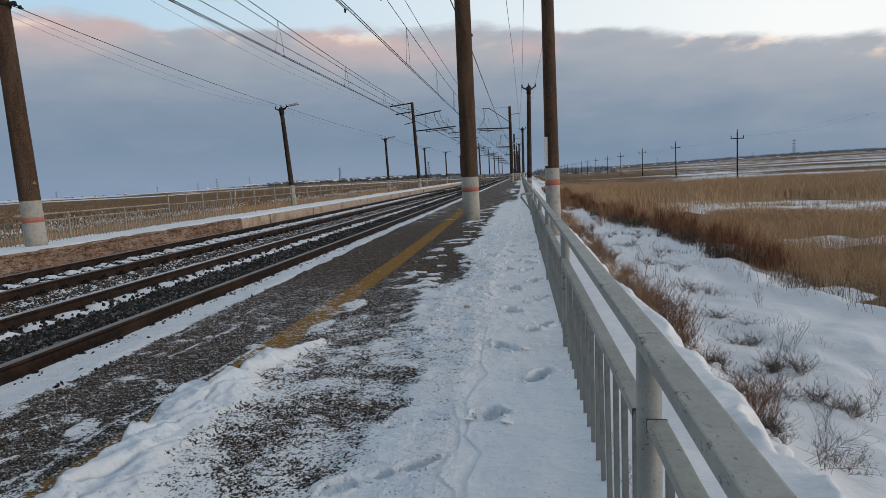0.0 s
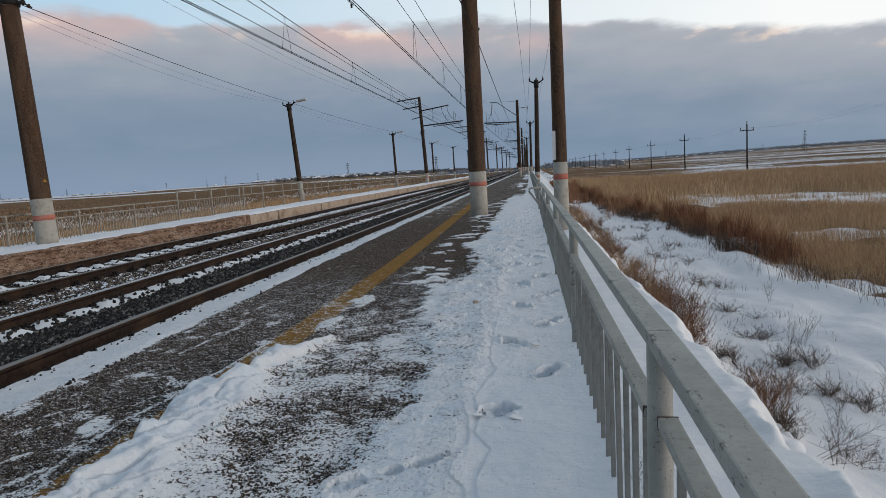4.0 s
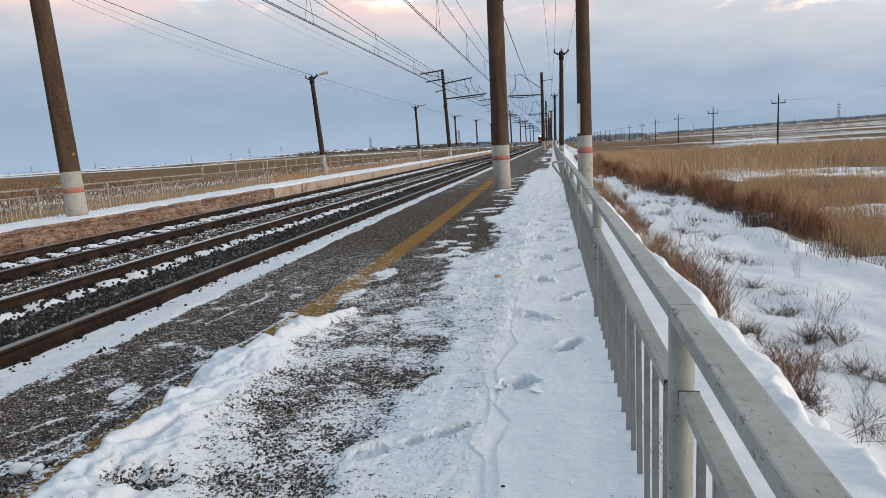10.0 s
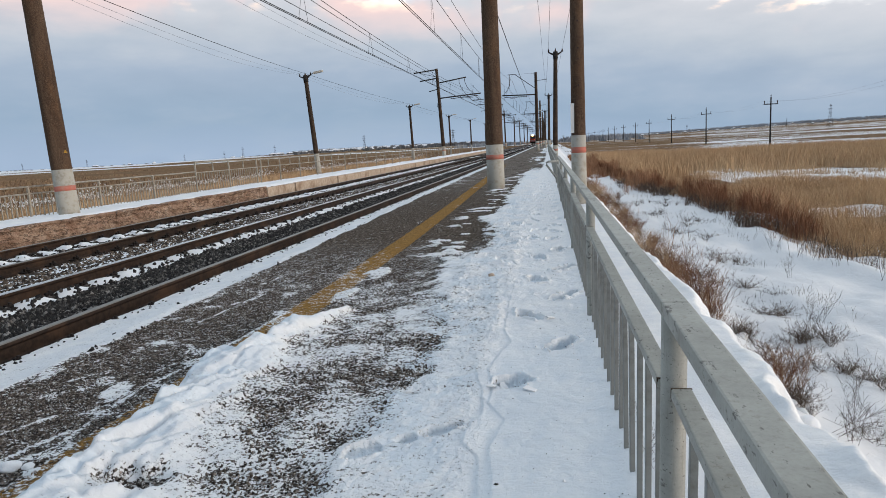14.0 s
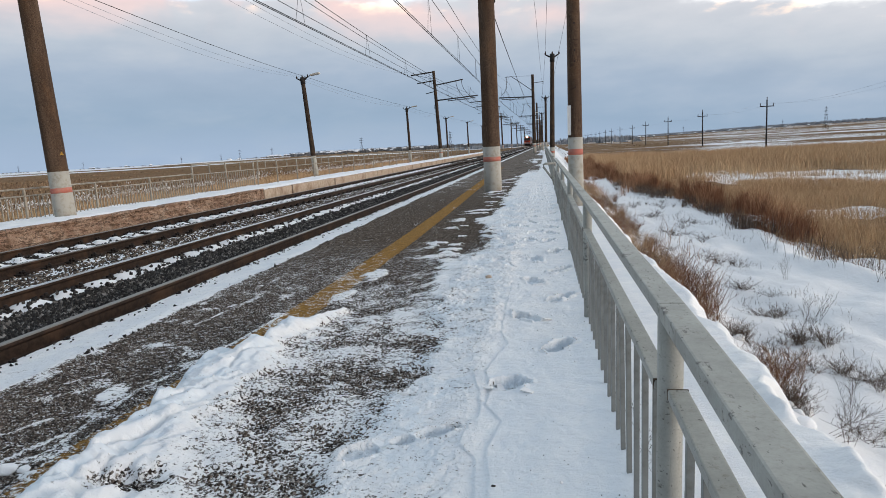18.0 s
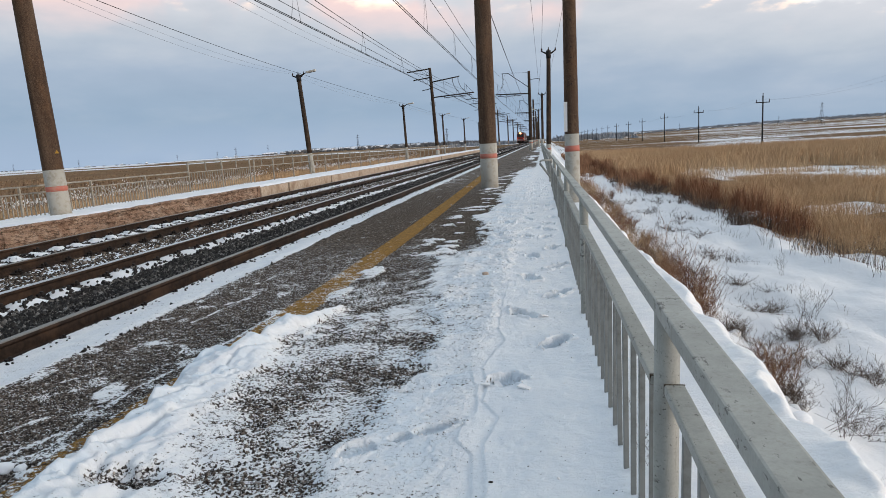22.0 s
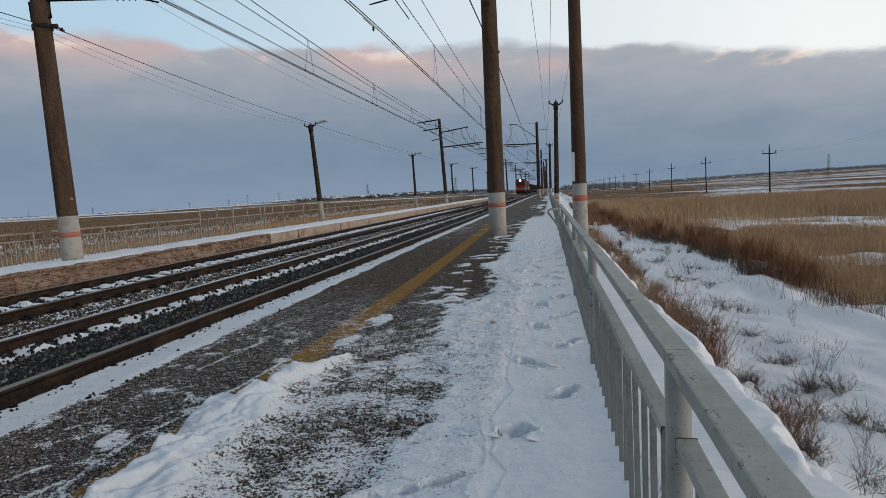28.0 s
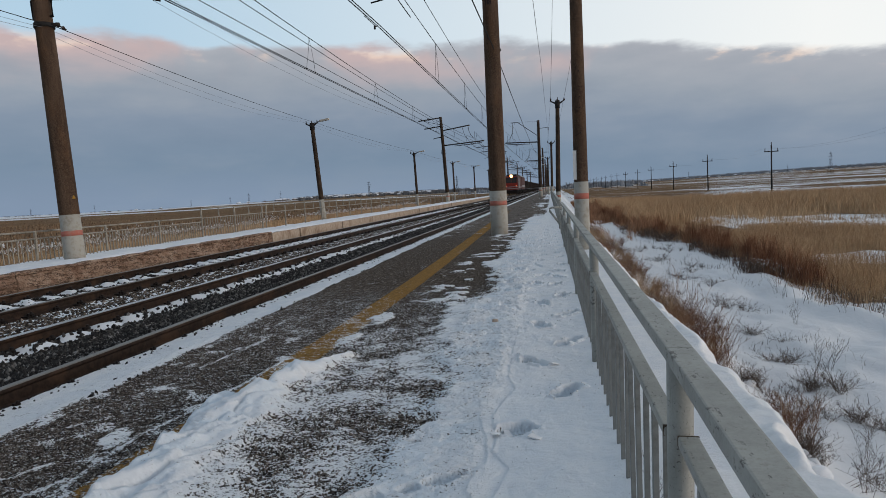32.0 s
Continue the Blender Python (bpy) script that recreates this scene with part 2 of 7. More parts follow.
def platform_build(n, b):
    p = n.pos()
    cell = n.voro(p, 78)
    tone = n.sep(n.voro(p, 78, "Color"))
    small = n.sep(n.voro(p, 190, "Color"))
    wide = n.noise(p, 1.3, 5, 0.6)
    dark = n.ramp(tone[0], [(0.0, (0.030, 0.026, 0.023)), (0.35, (0.118, 0.103, 0.093)), (0.75, (0.24, 0.212, 0.188)), (1.0, (0.46, 0.42, 0.38))])
    dark = n.mix(n.m("MULTIPLY", n.step(small[0], 0.55, 0.8), 0.6), dark, (0.030, 0.024, 0.021))
    dark = n.mix(n.step(wide, 0.35, 0.7), dark, n.mix(0.30, dark, (0.12, 0.078, 0.048)))
    dark = n.mix(n.step(cell, 0.48, 0.68), dark, (0.022, 0.018, 0.016))
    # farther along the grit gives way to bare dark asphalt
    bare = n.ramp(n.m("MULTIPLY_ADD", n.noise(p, 17, 7, 0.85), 0.7, n.m("MULTIPLY", small[1], 0.3)), [(0.32, (0.016, 0.013, 0.012)), (0.5, (0.070, 0.054, 0.042)), (0.64, (0.26, 0.213, 0.172))])
    # ... brownish, with dark and pale streaks a hand wide
    blotch = n.noise(n.scale(p, (9.0, 2.6, 4)), 1.0, 8, 0.8)
    bare = n.mix(n.step(blotch, 0.38, 0.62), bare, n.ramp(n.noise(n.scale(p, (30, 6.5, 9)), 1.0, 6, 0.8), [(0.40, (0.014, 0.011, 0.009)), (0.51, (0.084, 0.063, 0.048)), (0.60, (0.34, 0.29, 0.245))]))
    bare = n.mix(n.step(n.noise(n.scale(p, (15, 3.2, 9)), 1.0, 5, 0.75), 0.61, 0.67), bare, (0.42, 0.41, 0.40))
    # and the slabs beyond are worn pale
    bare = n.mix(n.m("MULTIPLY", n.step(n.sep(p)[1], 13.0, 24.0), n.m("MULTIPLY", n.step(n.noise(n.scale(p, (2.2, 0.7, 2)), 1.0, 6, 0.7), 0.36, 0.56), 0.55)), bare, (0.24, 0.215, 0.195))
    dark = n.mix(n.m("MULTIPLY", n.att("asphalt"), 0.95), dark, bare)
    # flecks of snow caught in the pits
    pit = n.sep(n.voro(n.scale(p, (34, 62, 40)), 1.0, "Color"))
    pits = n.m("MULTIPLY", n.step(n.m("MULTIPLY_ADD", n.m("SUBTRACT", n.noise(p, 4.5, 4, 0.6), 0.5), 0.9, pit[0]), 0.76, 0.81), n.m("SUBTRACT", 1.0, n.step(n.sep(p)[1], 6.0, 9.0)))
    dark = n.mix(n.m("MULTIPLY", pits, n.step(n.noise(p, 60, 4, 0.7), 0.42, 0.52)), dark, (0.76, 0.775, 0.79))
    # the worn yellow line
    worn = n.m("MULTIPLY_ADD", n.m("SUBTRACT", n.noise(p, 16, 6, 0.75), 0.5), 1.7, n.att("line"))
    worn = n.m("ADD", worn, n.m("MULTIPLY", n.m("SUBTRACT", tone[1], 0.5), 0.35))
    dark = n.mix(n.step(worn, 0.42, 0.56), dark, n.mix(n.m("MULTIPLY_ADD", n.noise(n.scale(p, (20, 7, 9)), 1.0, 5, 0.75), 0.8, n.m("MULTIPLY", tone[1], 0.45)), (0.58, 0.335, 0.105), (0.120, 0.064, 0.024)))
    clump = n.noise(n.scale(p, (7, 14, 11)), 1.0, 6, 0.74)
    fine = n.noise(p, 48, 5, 0.72)
    # near the trodden end the snow is a fine dusting, farther along it lies in whole patches
    dusty = n.m("SUBTRACT", 1.0, n.m("MULTIPLY", n.step(n.sep(p)[1], 5.5, 9.5), 0.62))
    s = n.m("ADD", n.att("snow"), n.m("MULTIPLY", dusty, n.m("MULTIPLY", n.m("SUBTRACT", n.m("MULTIPLY_ADD", clump, 0.6, n.m("MULTIPLY", fine, 0.4)), 0.5), 4.4)))
    s = n.m("ADD", s, n.m("MULTIPLY", dusty, n.m("MULTIPLY", n.m("SUBTRACT", tone[2], 0.5), 1.05)))
    s = n.m("ADD", s, n.m("MULTIPLY", dusty, n.m("MULTIPLY", n.m("SUBTRACT", n.noise(p, 125, 3, 0.7), 0.5), n.m("SUBTRACT", 2.0, n.m("MULTIPLY", n.step(n.sep(p)[1], 2.8, 4.6), 1.8)))))
    cover = n.step(s, 0.47, 0.53)
    soft = n.noise(p, 5, 5, 0.6)
    dust = n.noise(p, 210, 3, 0.7)
    white = n.mix(n.step(soft, 0.35, 0.7), (0.775, 0.79, 0.81), (0.865, 0.865, 0.86))
    white = n.mix(n.m("MULTIPLY", n.step(dust, 0.52, 0.75), 0.18), white, (0.55, 0.57, 0.60))
    # pressed snow is icy and bluer; this tint also paints in shade
    white = n.mix(n.m("MULTIPLY", n.att("packed_and_shaded"), 0.8), white, (0.64, 0.72, 0.79))
    thin = n.step(s, 0.48, 0.85)
    white = n.mix(thin, n.mix(0.22, white, dark), white)
    n.put(b.inputs["Base Color"], n.mix(cover, dark, white))
    lumps = n.m("MULTIPLY_ADD", n.noise(p, 13, 6, 0.7), n.m("MULTIPLY_ADD", n.att("packed_and_shaded"), -0.5, 0.75), n.m("MULTIPLY_ADD", dust, 0.12, n.m("MULTIPLY", soft, 0.6)))
    # thin plates with sharp borders
    plates = n.noise(n.scale(p, (4.5, 3.2, 4)), 1.0, 5, 0.62)
    small_plates = n.noise(p, 14, 4, 0.6)
    for v, levels, deep in ((plates, (0.38, 0.45, 0.51, 0.57, 0.64), 0.36), (small_plates, (0.45,), 0.03)):
        for level in levels:
            lumps = n.m("ADD", lumps, n.m("MULTIPLY", n.att("crust"), n.m("MULTIPLY", n.step(v, level, level + 0.006), deep)))
    h = n.mix(cover, n.m("MULTIPLY", n.m("SUBTRACT", 1.0, cell), 0.9), n.m("MULTIPLY_ADD", clump, 0.9, n.m("ADD", lumps, 0.5)))
    n.bump(b, h, 0.9, 0.015)
    n.put(b.inputs["Roughness"], 0.85)


def bed_build(n, b):
    p = n.pos()
    grain = n.voro(p, 24)
    tone = n.sep(n.voro(p, 24, "Color"))[0]
    dark = n.ramp(tone, [(0.0, (0.008, 0.008, 0.009)), (0.5, (0.020, 0.019, 0.019)), (0.85, (0.05, 0.044, 0.038)), (1.0, (0.11, 0.095, 0.08))])
    fine = n.noise(p, 30, 5, 0.7)
    s = n.m("ADD", n.att("snow"), n.m("MULTIPLY", n.m("SUBTRACT", fine, 0.5), 0.9))
    s = n.m("ADD", s, n.m("MULTIPLY", n.m("SUBTRACT", grain, 0.35), 0.5))
    cover = n.step(s, 0.42, 0.58)
    n.put(b.inputs["Base Color"], n.mix(cover, dark, (0.80, 0.81, 0.825)))
    n.bump(b, n.m("MULTIPLY", grain, n.m("SUBTRACT", 1.0, cover)), 1.0, 0.03)


def ground_build(n, b):
    p = n.pos()
    wide = n.noise(n.scale(p, (0.010, 0.045, 0.1)), 1.0, 6, 0.62)
    far = n.noise(n.scale(p, (0.0035, 0.014, 0.1)), 1.0, 6, 0.6)
    near = n.noise(p, 0.7, 6, 0.7)
    grass = n.ramp(n.m("MULTIPLY_ADD", near, 0.5, n.m("MULTIPLY", wide, 0.5)), [(0.25, (0.135, 0.086, 0.055)), (0.5, (0.205, 0.135, 0.083)), (0.72, (0.30, 0.21, 0.135))])
    s = n.m("ADD", n.att("snow"), n.m("MULTIPLY", n.m("SUBTRACT", far, 0.5), 2.2))
    s = n.m("ADD", s, n.m("MULTIPLY", n.m("SUBTRACT", wide, 0.5), 1.4))
    s = n.m("ADD", s, n.m("MULTIPLY", n.m("SUBTRACT", near, 0.5), 0.7))
    cover = n.step(s, 0.44, 0.58)
    n.put(b.inputs["Base Color"], n.mix(cover, grass, n.mix(n.noise(p, 1.7, 4), (0.72, 0.735, 0.76), (0.82, 0.82, 0.82))))
    n.bump(b, n.m("ADD", n.m("MULTIPLY_ADD", n.noise(p, 7, 6, 0.7), 0.5, near), n.m("MULTIPLY", n.noise(n.scale(p, (24, 15, 20)), 1.0, 4, 0.6), 0.16)), 0.7, 0.06)


def stone_build(n, b):
    v = n.pos()
    r = n.isle()
    col = n.ramp(r, [(0.0, (0.008, 0.008, 0.009)), (0.5, (0.017, 0.016, 0.016)), (0.78, (0.060, 0.056, 0.053)), (0.92, (0.17, 0.16, 0.15)), (1.0, (0.30, 0.285, 0.27))])
    g = n.noise(v, 60, 3)
    n.put(b.inputs["Base Color"], n.mix(n.step(g, 0.3, 0.8), col, n.mix(0.25, col, (0.09, 0.08, 0.07))))
    n.bump(b, g, 0.4, 0.004)


def grit_build(n, b):
    col = n.ramp(n.isle(), [(0.0, (0.020, 0.016, 0.014)), (0.4, (0.070, 0.056, 0.046)), (0.75, (0.16, 0.130, 0.107)), (0.93, (0.32, 0.275, 0.235)), (1.0, (0.60, 0.58, 0.56))])
    n.put(b.inputs["Base Color"], col)


def pole_build(n, b):
    v = n.obj()
    streak = n.noise(n.scale(v, (6, 6, 0.5)), 1.0, 6, 0.65)
    g = n.noise(v, 30, 5, 0.8)
    chips = n.sep(n.voro(v, 75, "Color"))
    col = n.ramp(n.m("MULTIPLY_ADD", g, 0.5, n.m("MULTIPLY", streak, 0.55)), [(0.25, (0.018, 0.011, 0.008)), (0.5, (0.076, 0.047, 0.031)), (0.75, (0.19, 0.127, 0.085))])
    col = n.mix(n.m("MULTIPLY", n.step(n.noise(n.scale(v, (2.2, 2.2, 0.9)), 1.0, 4), 0.48, 0.68), 0.45), col, (0.17, 0.092, 0.047))
    col = n.mix(n.m("MULTIPLY", n.step(chips[0], 0.72, 0.9), 0.55), col, (0.024, 0.017, 0.013))
    col = n.mix(n.m("MULTIPLY", n.step(chips[1], 0.86, 0.95), 0.3), col, (0.26, 0.19, 0.14))
    n.put(b.inputs["Base Color"], col)
    n.bump(b, n.m("ADD", g, chips[2]), 0.7, 0.010)


def paint_build(base, dirt, amount=0.62, scale=7.0):
    def build(n, b):
        v = n.obj()
        a = n.noise(v, scale, 6, 0.7)
        f = n.noise(v, scale * 14, 4, 0.7)
        col = n.mix(n.step(a, amount - 0.12, amount + 0.12), base, dirt)
        col = n.mix(n.step(f, 0.66, 0.74), col, tuple(c * 0.35 for c in dirt))
        n.put(b.inputs["Base Color"], col)
        n.bump(b, n.m("MULTIPLY_ADD", f, 0.5, a), 0.25, 0.003)
    return build


def rail_paint_build(n, b):
    v = n.pos()
    a = n.noise(v, 4.0, 6, 0.7)
    chip = n.noise(n.scale(v, (70, 26, 70)), 1.0, 4, 0.8)
    mark = n.voro(n.scale(v, (34, 13, 34)), 1.0)
    drip = n.noise(n.scale(v, (45, 45, 4)), 1.0, 5, 0.7)
    fine = n.noise(v, 140, 3, 0.7)
    col = n.mix(n.step(a, 0.35, 0.7), (0.345, 0.345, 0.310), (0.255, 0.255, 0.228))
    col = n.mix(n.m("MULTIPLY", n.step(fine, 0.4, 0.75), 0.35), col, (0.20, 0.20, 0.18))
    col = n.mix(n.m("MULTIPLY", n.step(drip, 0.56, 0.70), 0.5), col, (0.17, 0.15, 0.115))
    bare = n.m("MAXIMUM", n.step(chip, 0.615, 0.655), n.m("MULTIPLY", n.step(mark, 0.10, 0.05), n.step(a, 0.45, 0.6)))
    scab = n.m("MULTIPLY", n.step(n.noise(n.scale(v, (42, 15, 42)), 1.0, 5, 0.75), 0.56, 0.585), n.step(n.noise(v, 5.5, 3, 0.6), 0.56, 0.62))
    bare = n.m("MAXIMUM", bare, scab)
    col = n.mix(n.m("MULTIPLY", bare, 0.78), col, (0.050, 0.042, 0.034))
    n.put(b.inputs["Base Color"], col)
    n.put(b.inputs["Roughness"], n.m("MULTIPLY_ADD", a, 0.3, 0.38))
    n.bump(b, n.m("MULTIPLY_ADD", bare, -0.8, n.m("MULTIPLY_ADD", fine, 0.25, a)), 0.3, 0.003)


def wall_build(n, b):
    v = n.pos()
    a = n.noise(v, 1.9, 8, 0.78)
    f = n.noise(v, 26, 5, 0.7)
    crack = n.noise(n.scale(v, (1, 0.9, 5.0)), 1.0, 7, 0.75)
    col = n.ramp(n.m("MULTIPLY_ADD", f, 0.35, n.m("MULTIPLY", a, 0.7)), [(0.36, (0.075, 0.042, 0.028)), (0.44, (0.27, 0.165, 0.115)), (0.55, (0.40, 0.275, 0.20)), (0.66, (0.56, 0.44, 0.35))])
    col = n.mix(n.m("MULTIPLY", n.step(n.m("ABSOLUTE", n.m("SUBTRACT", crack, 0.5)), 0.026, 0.004), 0.85), col, (0.04, 0.026, 0.02))
    n.put(b.inputs["Base Color"], col)
    n.bump(b, n.m("ADD", f, n.m("MULTIPLY", a, 1.5)), 1.0, 0.05)


def blade_build(stops):
    def build(n, b):
        p = n.pos()
        r = n.isle()
        w = n.noise(p, 0.35, 4, 0.6)
        n.put(b.inputs["Base Color"], n.ramp(n.m("MULTIPLY_ADD", r, 0.55, n.m("MULTIPLY", w, 0.45)), stops))
    return build


def plain(col, var=0.25, scale=12.0):
    def build(n, b):
        a = n.noise(n.obj(), scale, 5, 0.65)
        n.put(b.inputs["Base Color"], n.mix(a, tuple(c * (1 - var) for c in col), tuple(min(1, c * (1 + var)) for c in col)))
        n.bump(b, a, 0.2, 0.003)
    return build


def glow(col, strength):
    def build(n, b):
        b.inputs["Base Color"].default_value = (*col, 1)
        b.inputs["Emission Color"].default_value = (*col, 1)
        b.inputs["Emission Strength"].default_value = strength
    return build


M_SNOW = mat("snow", snow_build, 0.75)
M_PLATFORM = mat("gritty_asphalt_with_snow", platform_build, 0.9, 0.0, 0.02)
M_BED = mat("ballast_bed", bed_build, 0.95, 0.0, 0.0)
M_GROUND = mat("dry_grass_and_snow", ground_build, 0.95, 0.0, 0.0)
M_STONE = mat("ballast_stone", stone_build, 0.75)
M_STONE_BROWN = mat("brown_ballast_stone", lambda n, b: n.put(b.inputs["Base Color"], n.ramp(n.isle(), [(0.0, (0.020, 0.016, 0.014)), (0.5, (0.066, 0.051, 0.040)), (0.85, (0.16, 0.125, 0.095)), (1.0, (0.32, 0.27, 0.22))])), 0.8)
M_GRIT = mat("grit", grit_build, 0.8)
M_POLE = mat("weathered_brown_concrete", pole_build, 0.9)
M_POLE_DARK = mat("dark_brown_concrete", speckled((0.022, 0.016, 0.012), (0.062, 0.044, 0.033), 22, (0.085, 0.056, 0.036), 1.5), 0.9)
M_WHITE = mat("worn_white_paint", paint_build((0.40, 0.385, 0.34), (0.30, 0.275, 0.225), 0.57), 0.7)
M_RED = mat("faded_red_paint", paint_build((0.46, 0.15, 0.11), (0.40, 0.22, 0.17), 0.56), 0.65)
M_RAILING = mat("grey_painted_steel", rail_paint_build, 0.5, 0.0, 0.4)
# same paint as the rails; the bars' shade is put into its colour
M_BAR_SHADED = mat("grey_bar_paint_shaded", paint_build((0.215, 0.222, 0.21), (0.12, 0.115, 0.10), 0.58, 7.0), 0.55, 0.0, 0.3)
M_FENCE = mat("pale_painted_steel", paint_build((0.35, 0.32, 0.265), (0.20, 0.16, 0.12), 0.54), 0.6)
M_RUST = mat("rusty_rail_steel", speckled((0.019, 0.012, 0.009), (0.042, 0.026, 0.018), 18, (0.065, 0.037, 0.023), 2.5, space="pos"), 0.65, 0.2)
M_HEAD = mat("polished_rail_head", plain((0.42, 0.42, 0.43), 0.15, 8), 0.28, 0.9)
M_HEAD_DULL = mat("dull_rail_head", plain((0.20, 0.185, 0.17), 0.2, 8), 0.5, 0.6)
M_WELD = mat("rusty_weld", speckled((0.035, 0.024, 0.017), (0.12, 0.085, 0.06), 220, (0.18, 0.165, 0.14), 60), 0.8)
M_CLIP = mat("dark_iron", speckled((0.010, 0.009, 0.009), (0.028, 0.022, 0.019), 30), 0.7, 0.3)
M_TIE = mat("old_sleeper", speckled((0.045, 0.036, 0.030), (0.10, 0.085, 0.07), 14, (0.03, 0.025, 0.02), 3.0), 0.9)
M_WALL = mat("crumbling_concrete", wall_build, 0.9)
M_SLAB = mat("beige_concrete_slab", speckled((0.38, 0.295, 0.225), (0.50, 0.41, 0.33), 9, (0.27, 0.19, 0.135), 1.3, space="pos"), 0.9)
M_METAL = mat("dark_weathered_steel", speckled((0.016, 0.015, 0.015), (0.036, 0.032, 0.030), 20), 0.7, 0.1)
M_WIRE = mat("wire_metal", plain((0.016, 0.016, 0.017), 0.1), 0.6, 0.0, 0.1)
M_THIN = mat("pale_wire_metal", plain((0.22, 0.24, 0.27), 0.1), 0.5, 0.3)
M_GLASS_INS = mat("insulator_glaze", plain((0.035, 0.022, 0.017), 0.2), 0.25)
M_LAMP = mat("lamp_housing", plain((0.50, 0.48, 0.43), 0.12), 0.5)
M_REED = mat("dry_reed", blade_build([(0.2, (0.36, 0.235, 0.135)), (0.5, (0.51, 0.342, 0.198)), (0.8, (0.64, 0.47, 0.29))]), 0.8)
M_BRUSH = mat("red_brown_brush", blade_build([(0.2, (0.12, 0.058, 0.034)), (0.5, (0.31, 0.158, 0.087)), (0.8, (0.48, 0.29, 0.17))]), 0.85)
M_BUSH = mat("dark_red_bush", blade_build([(0.2, (0.075, 0.034, 0.022)), (0.5, (0.20, 0.090, 0.050)), (0.8, (0.35, 0.185, 0.102))]), 0.85)
M_RUSSET = mat("dark_russet_weed", blade_build([(0.2, (0.050, 0.024, 0.017)), (0.5, (0.135, 0.062, 0.037)), (0.8, (0.27, 0.140, 0.080))]), 0.85)
M_TWIG = mat("grey_brown_twig", blade_build([(0.2, (0.036, 0.027, 0.022)), (0.5, (0.092, 0.067, 0.052)), (0.8, (0.22, 0.165, 0.125))]), 0.85)
M_TUFT = mat("russet_grass", blade_build([(0.2, (0.085, 0.043, 0.026)), (0.5, (0.185, 0.102, 0.060)), (0.8, (0.33, 0.21, 0.13))]), 0.85)
M_STRAW = mat("pale_straw", blade_build([(0.2, (0.17, 0.105, 0.060)), (0.5, (0.36, 0.245, 0.150)), (0.8, (0.56, 0.43, 0.29))]), 0.85)
M_FROST = mat("frosted_seed_head", plain((0.74, 0.74, 0.74), 0.15, 3.0), 0.9)
# distance haze is put into this base colour, paler and bluer than M_WOOD
M_WOOD_HAZE = mat("far_woods_haze_in_colour", plain((0.27, 0.29, 0.32), 0.3, 0.05), 0.95, 0.0, 0.0)
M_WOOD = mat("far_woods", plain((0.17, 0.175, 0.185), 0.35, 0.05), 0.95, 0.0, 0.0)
M_FIELD = mat("brown_field_grass", blade_build([(0.2, (0.14, 0.088, 0.055)), (0.5, (0.21, 0.140, 0.086)), (0.8, (0.29, 0.205, 0.13))]), 0.85)
M_HOUSE = mat("house_wall", plain((0.15, 0.135, 0.125), 0.4, 0.3), 0.9)
M_ROOF = mat("snowy_roof", plain((0.74, 0.76, 0.80), 0.15, 0.3), 0.8)
M_PANE = mat("dark_window", plain((0.012, 0.014, 0.018), 0.1), 0.15, 0.0, 0.4)
M_LOCO = mat("red_loco_paint", plain((0.21, 0.026, 0.018), 0.3, 3), 0.5)
M_LOCO_SIDE = mat("dark_loco_side", plain((0.085, 0.040, 0.036), 0.35, 2), 0.7)
M_LOCO_GREY = mat("grey_loco_paint", plain((0.24, 0.24, 0.25), 0.2, 3), 0.45)
M_WAGON = mat("dark_wagon_paint", plain((0.050, 0.042, 0.038), 0.35, 2), 0.8)
M_LIGHT = mat("headlight_glow", glow((1.0, 0.42, 0.10), 300.0))
# added glow that stands in for the glare round the headlight's bulb
M_GLARE = mat("headlight_glare", glow((1.0, 0.46, 0.13), 2.6))
M_MARK = mat("marker_light_glow", glow((1.0, 0.20, 0.07), 1.1))
M_PLATE = mat("enamel_plate", plain((0.72, 0.72, 0.70), 0.08), 0.5)
M_YELLOW = mat("yellow_enamel", plain((0.36, 0.20, 0.03), 0.25), 0.6)
M_INK = mat("black_paint", plain((0.015, 0.015, 0.017), 0.1), 0.6)

# ---- mesh helpers ----
def part(name, bm, material, parent=None, label=""):
    """Links a bmesh, or mesh data, as one object under a thing."""
    me = bm
    if isinstance(bm, bmesh.types.BMesh):
        me = bpy.data.meshes.new(name)
        bm.to_mesh(me)
        bm.free()
    if material and not me.materials:
        me.materials.append(material)
    ob = new(name, me)
    if parent:
        ob.parent = parent
    if label:
        ob["label"] = label
    return ob


def empty(name, m=None):
    ob = new(name)
    ob.empty_display_size = 0.2
    if m is not None:
        ob.matrix_world = m
    return ob


def data(name, verts, faces, material, smooth=False):
    me = bpy.data.meshes.new(name)
    me.from_pydata(verts if isinstance(verts, list) else verts.tolist(), [], faces if isinstance(faces, list) else faces.tolist())
    me.materials.append(material)
    if smooth:
        me.polygons.foreach_set("use_smooth", [True] * len(me.polygons))
    me.update()
    return me


def box(bm, cx, cy, cz, sx, sy, sz, bevel=0.0, rot=None):
    r = bmesh.ops.create_cube(bm, size=1)
    vs = r["verts"]
    for v in vs:
        v.co = Vector((v.co.x * sx, v.co.y * sy, v.co.z * sz))
    if bevel:
        es = {e for v in vs for e in v.link_edges}
        r = bmesh.ops.bevel(bm, geom=list(es), offset=bevel, segments=2, affect="EDGES", profile=0.6)
        vs = list({v for f in r["faces"] for v in f.verts} | {v for v in vs if v.is_valid})
    if rot is not None:
        bmesh.ops.transform(bm, matrix=rot, verts=vs)
    bmesh.ops.translate(bm, vec=(cx, cy, cz), verts=vs)
    return vs


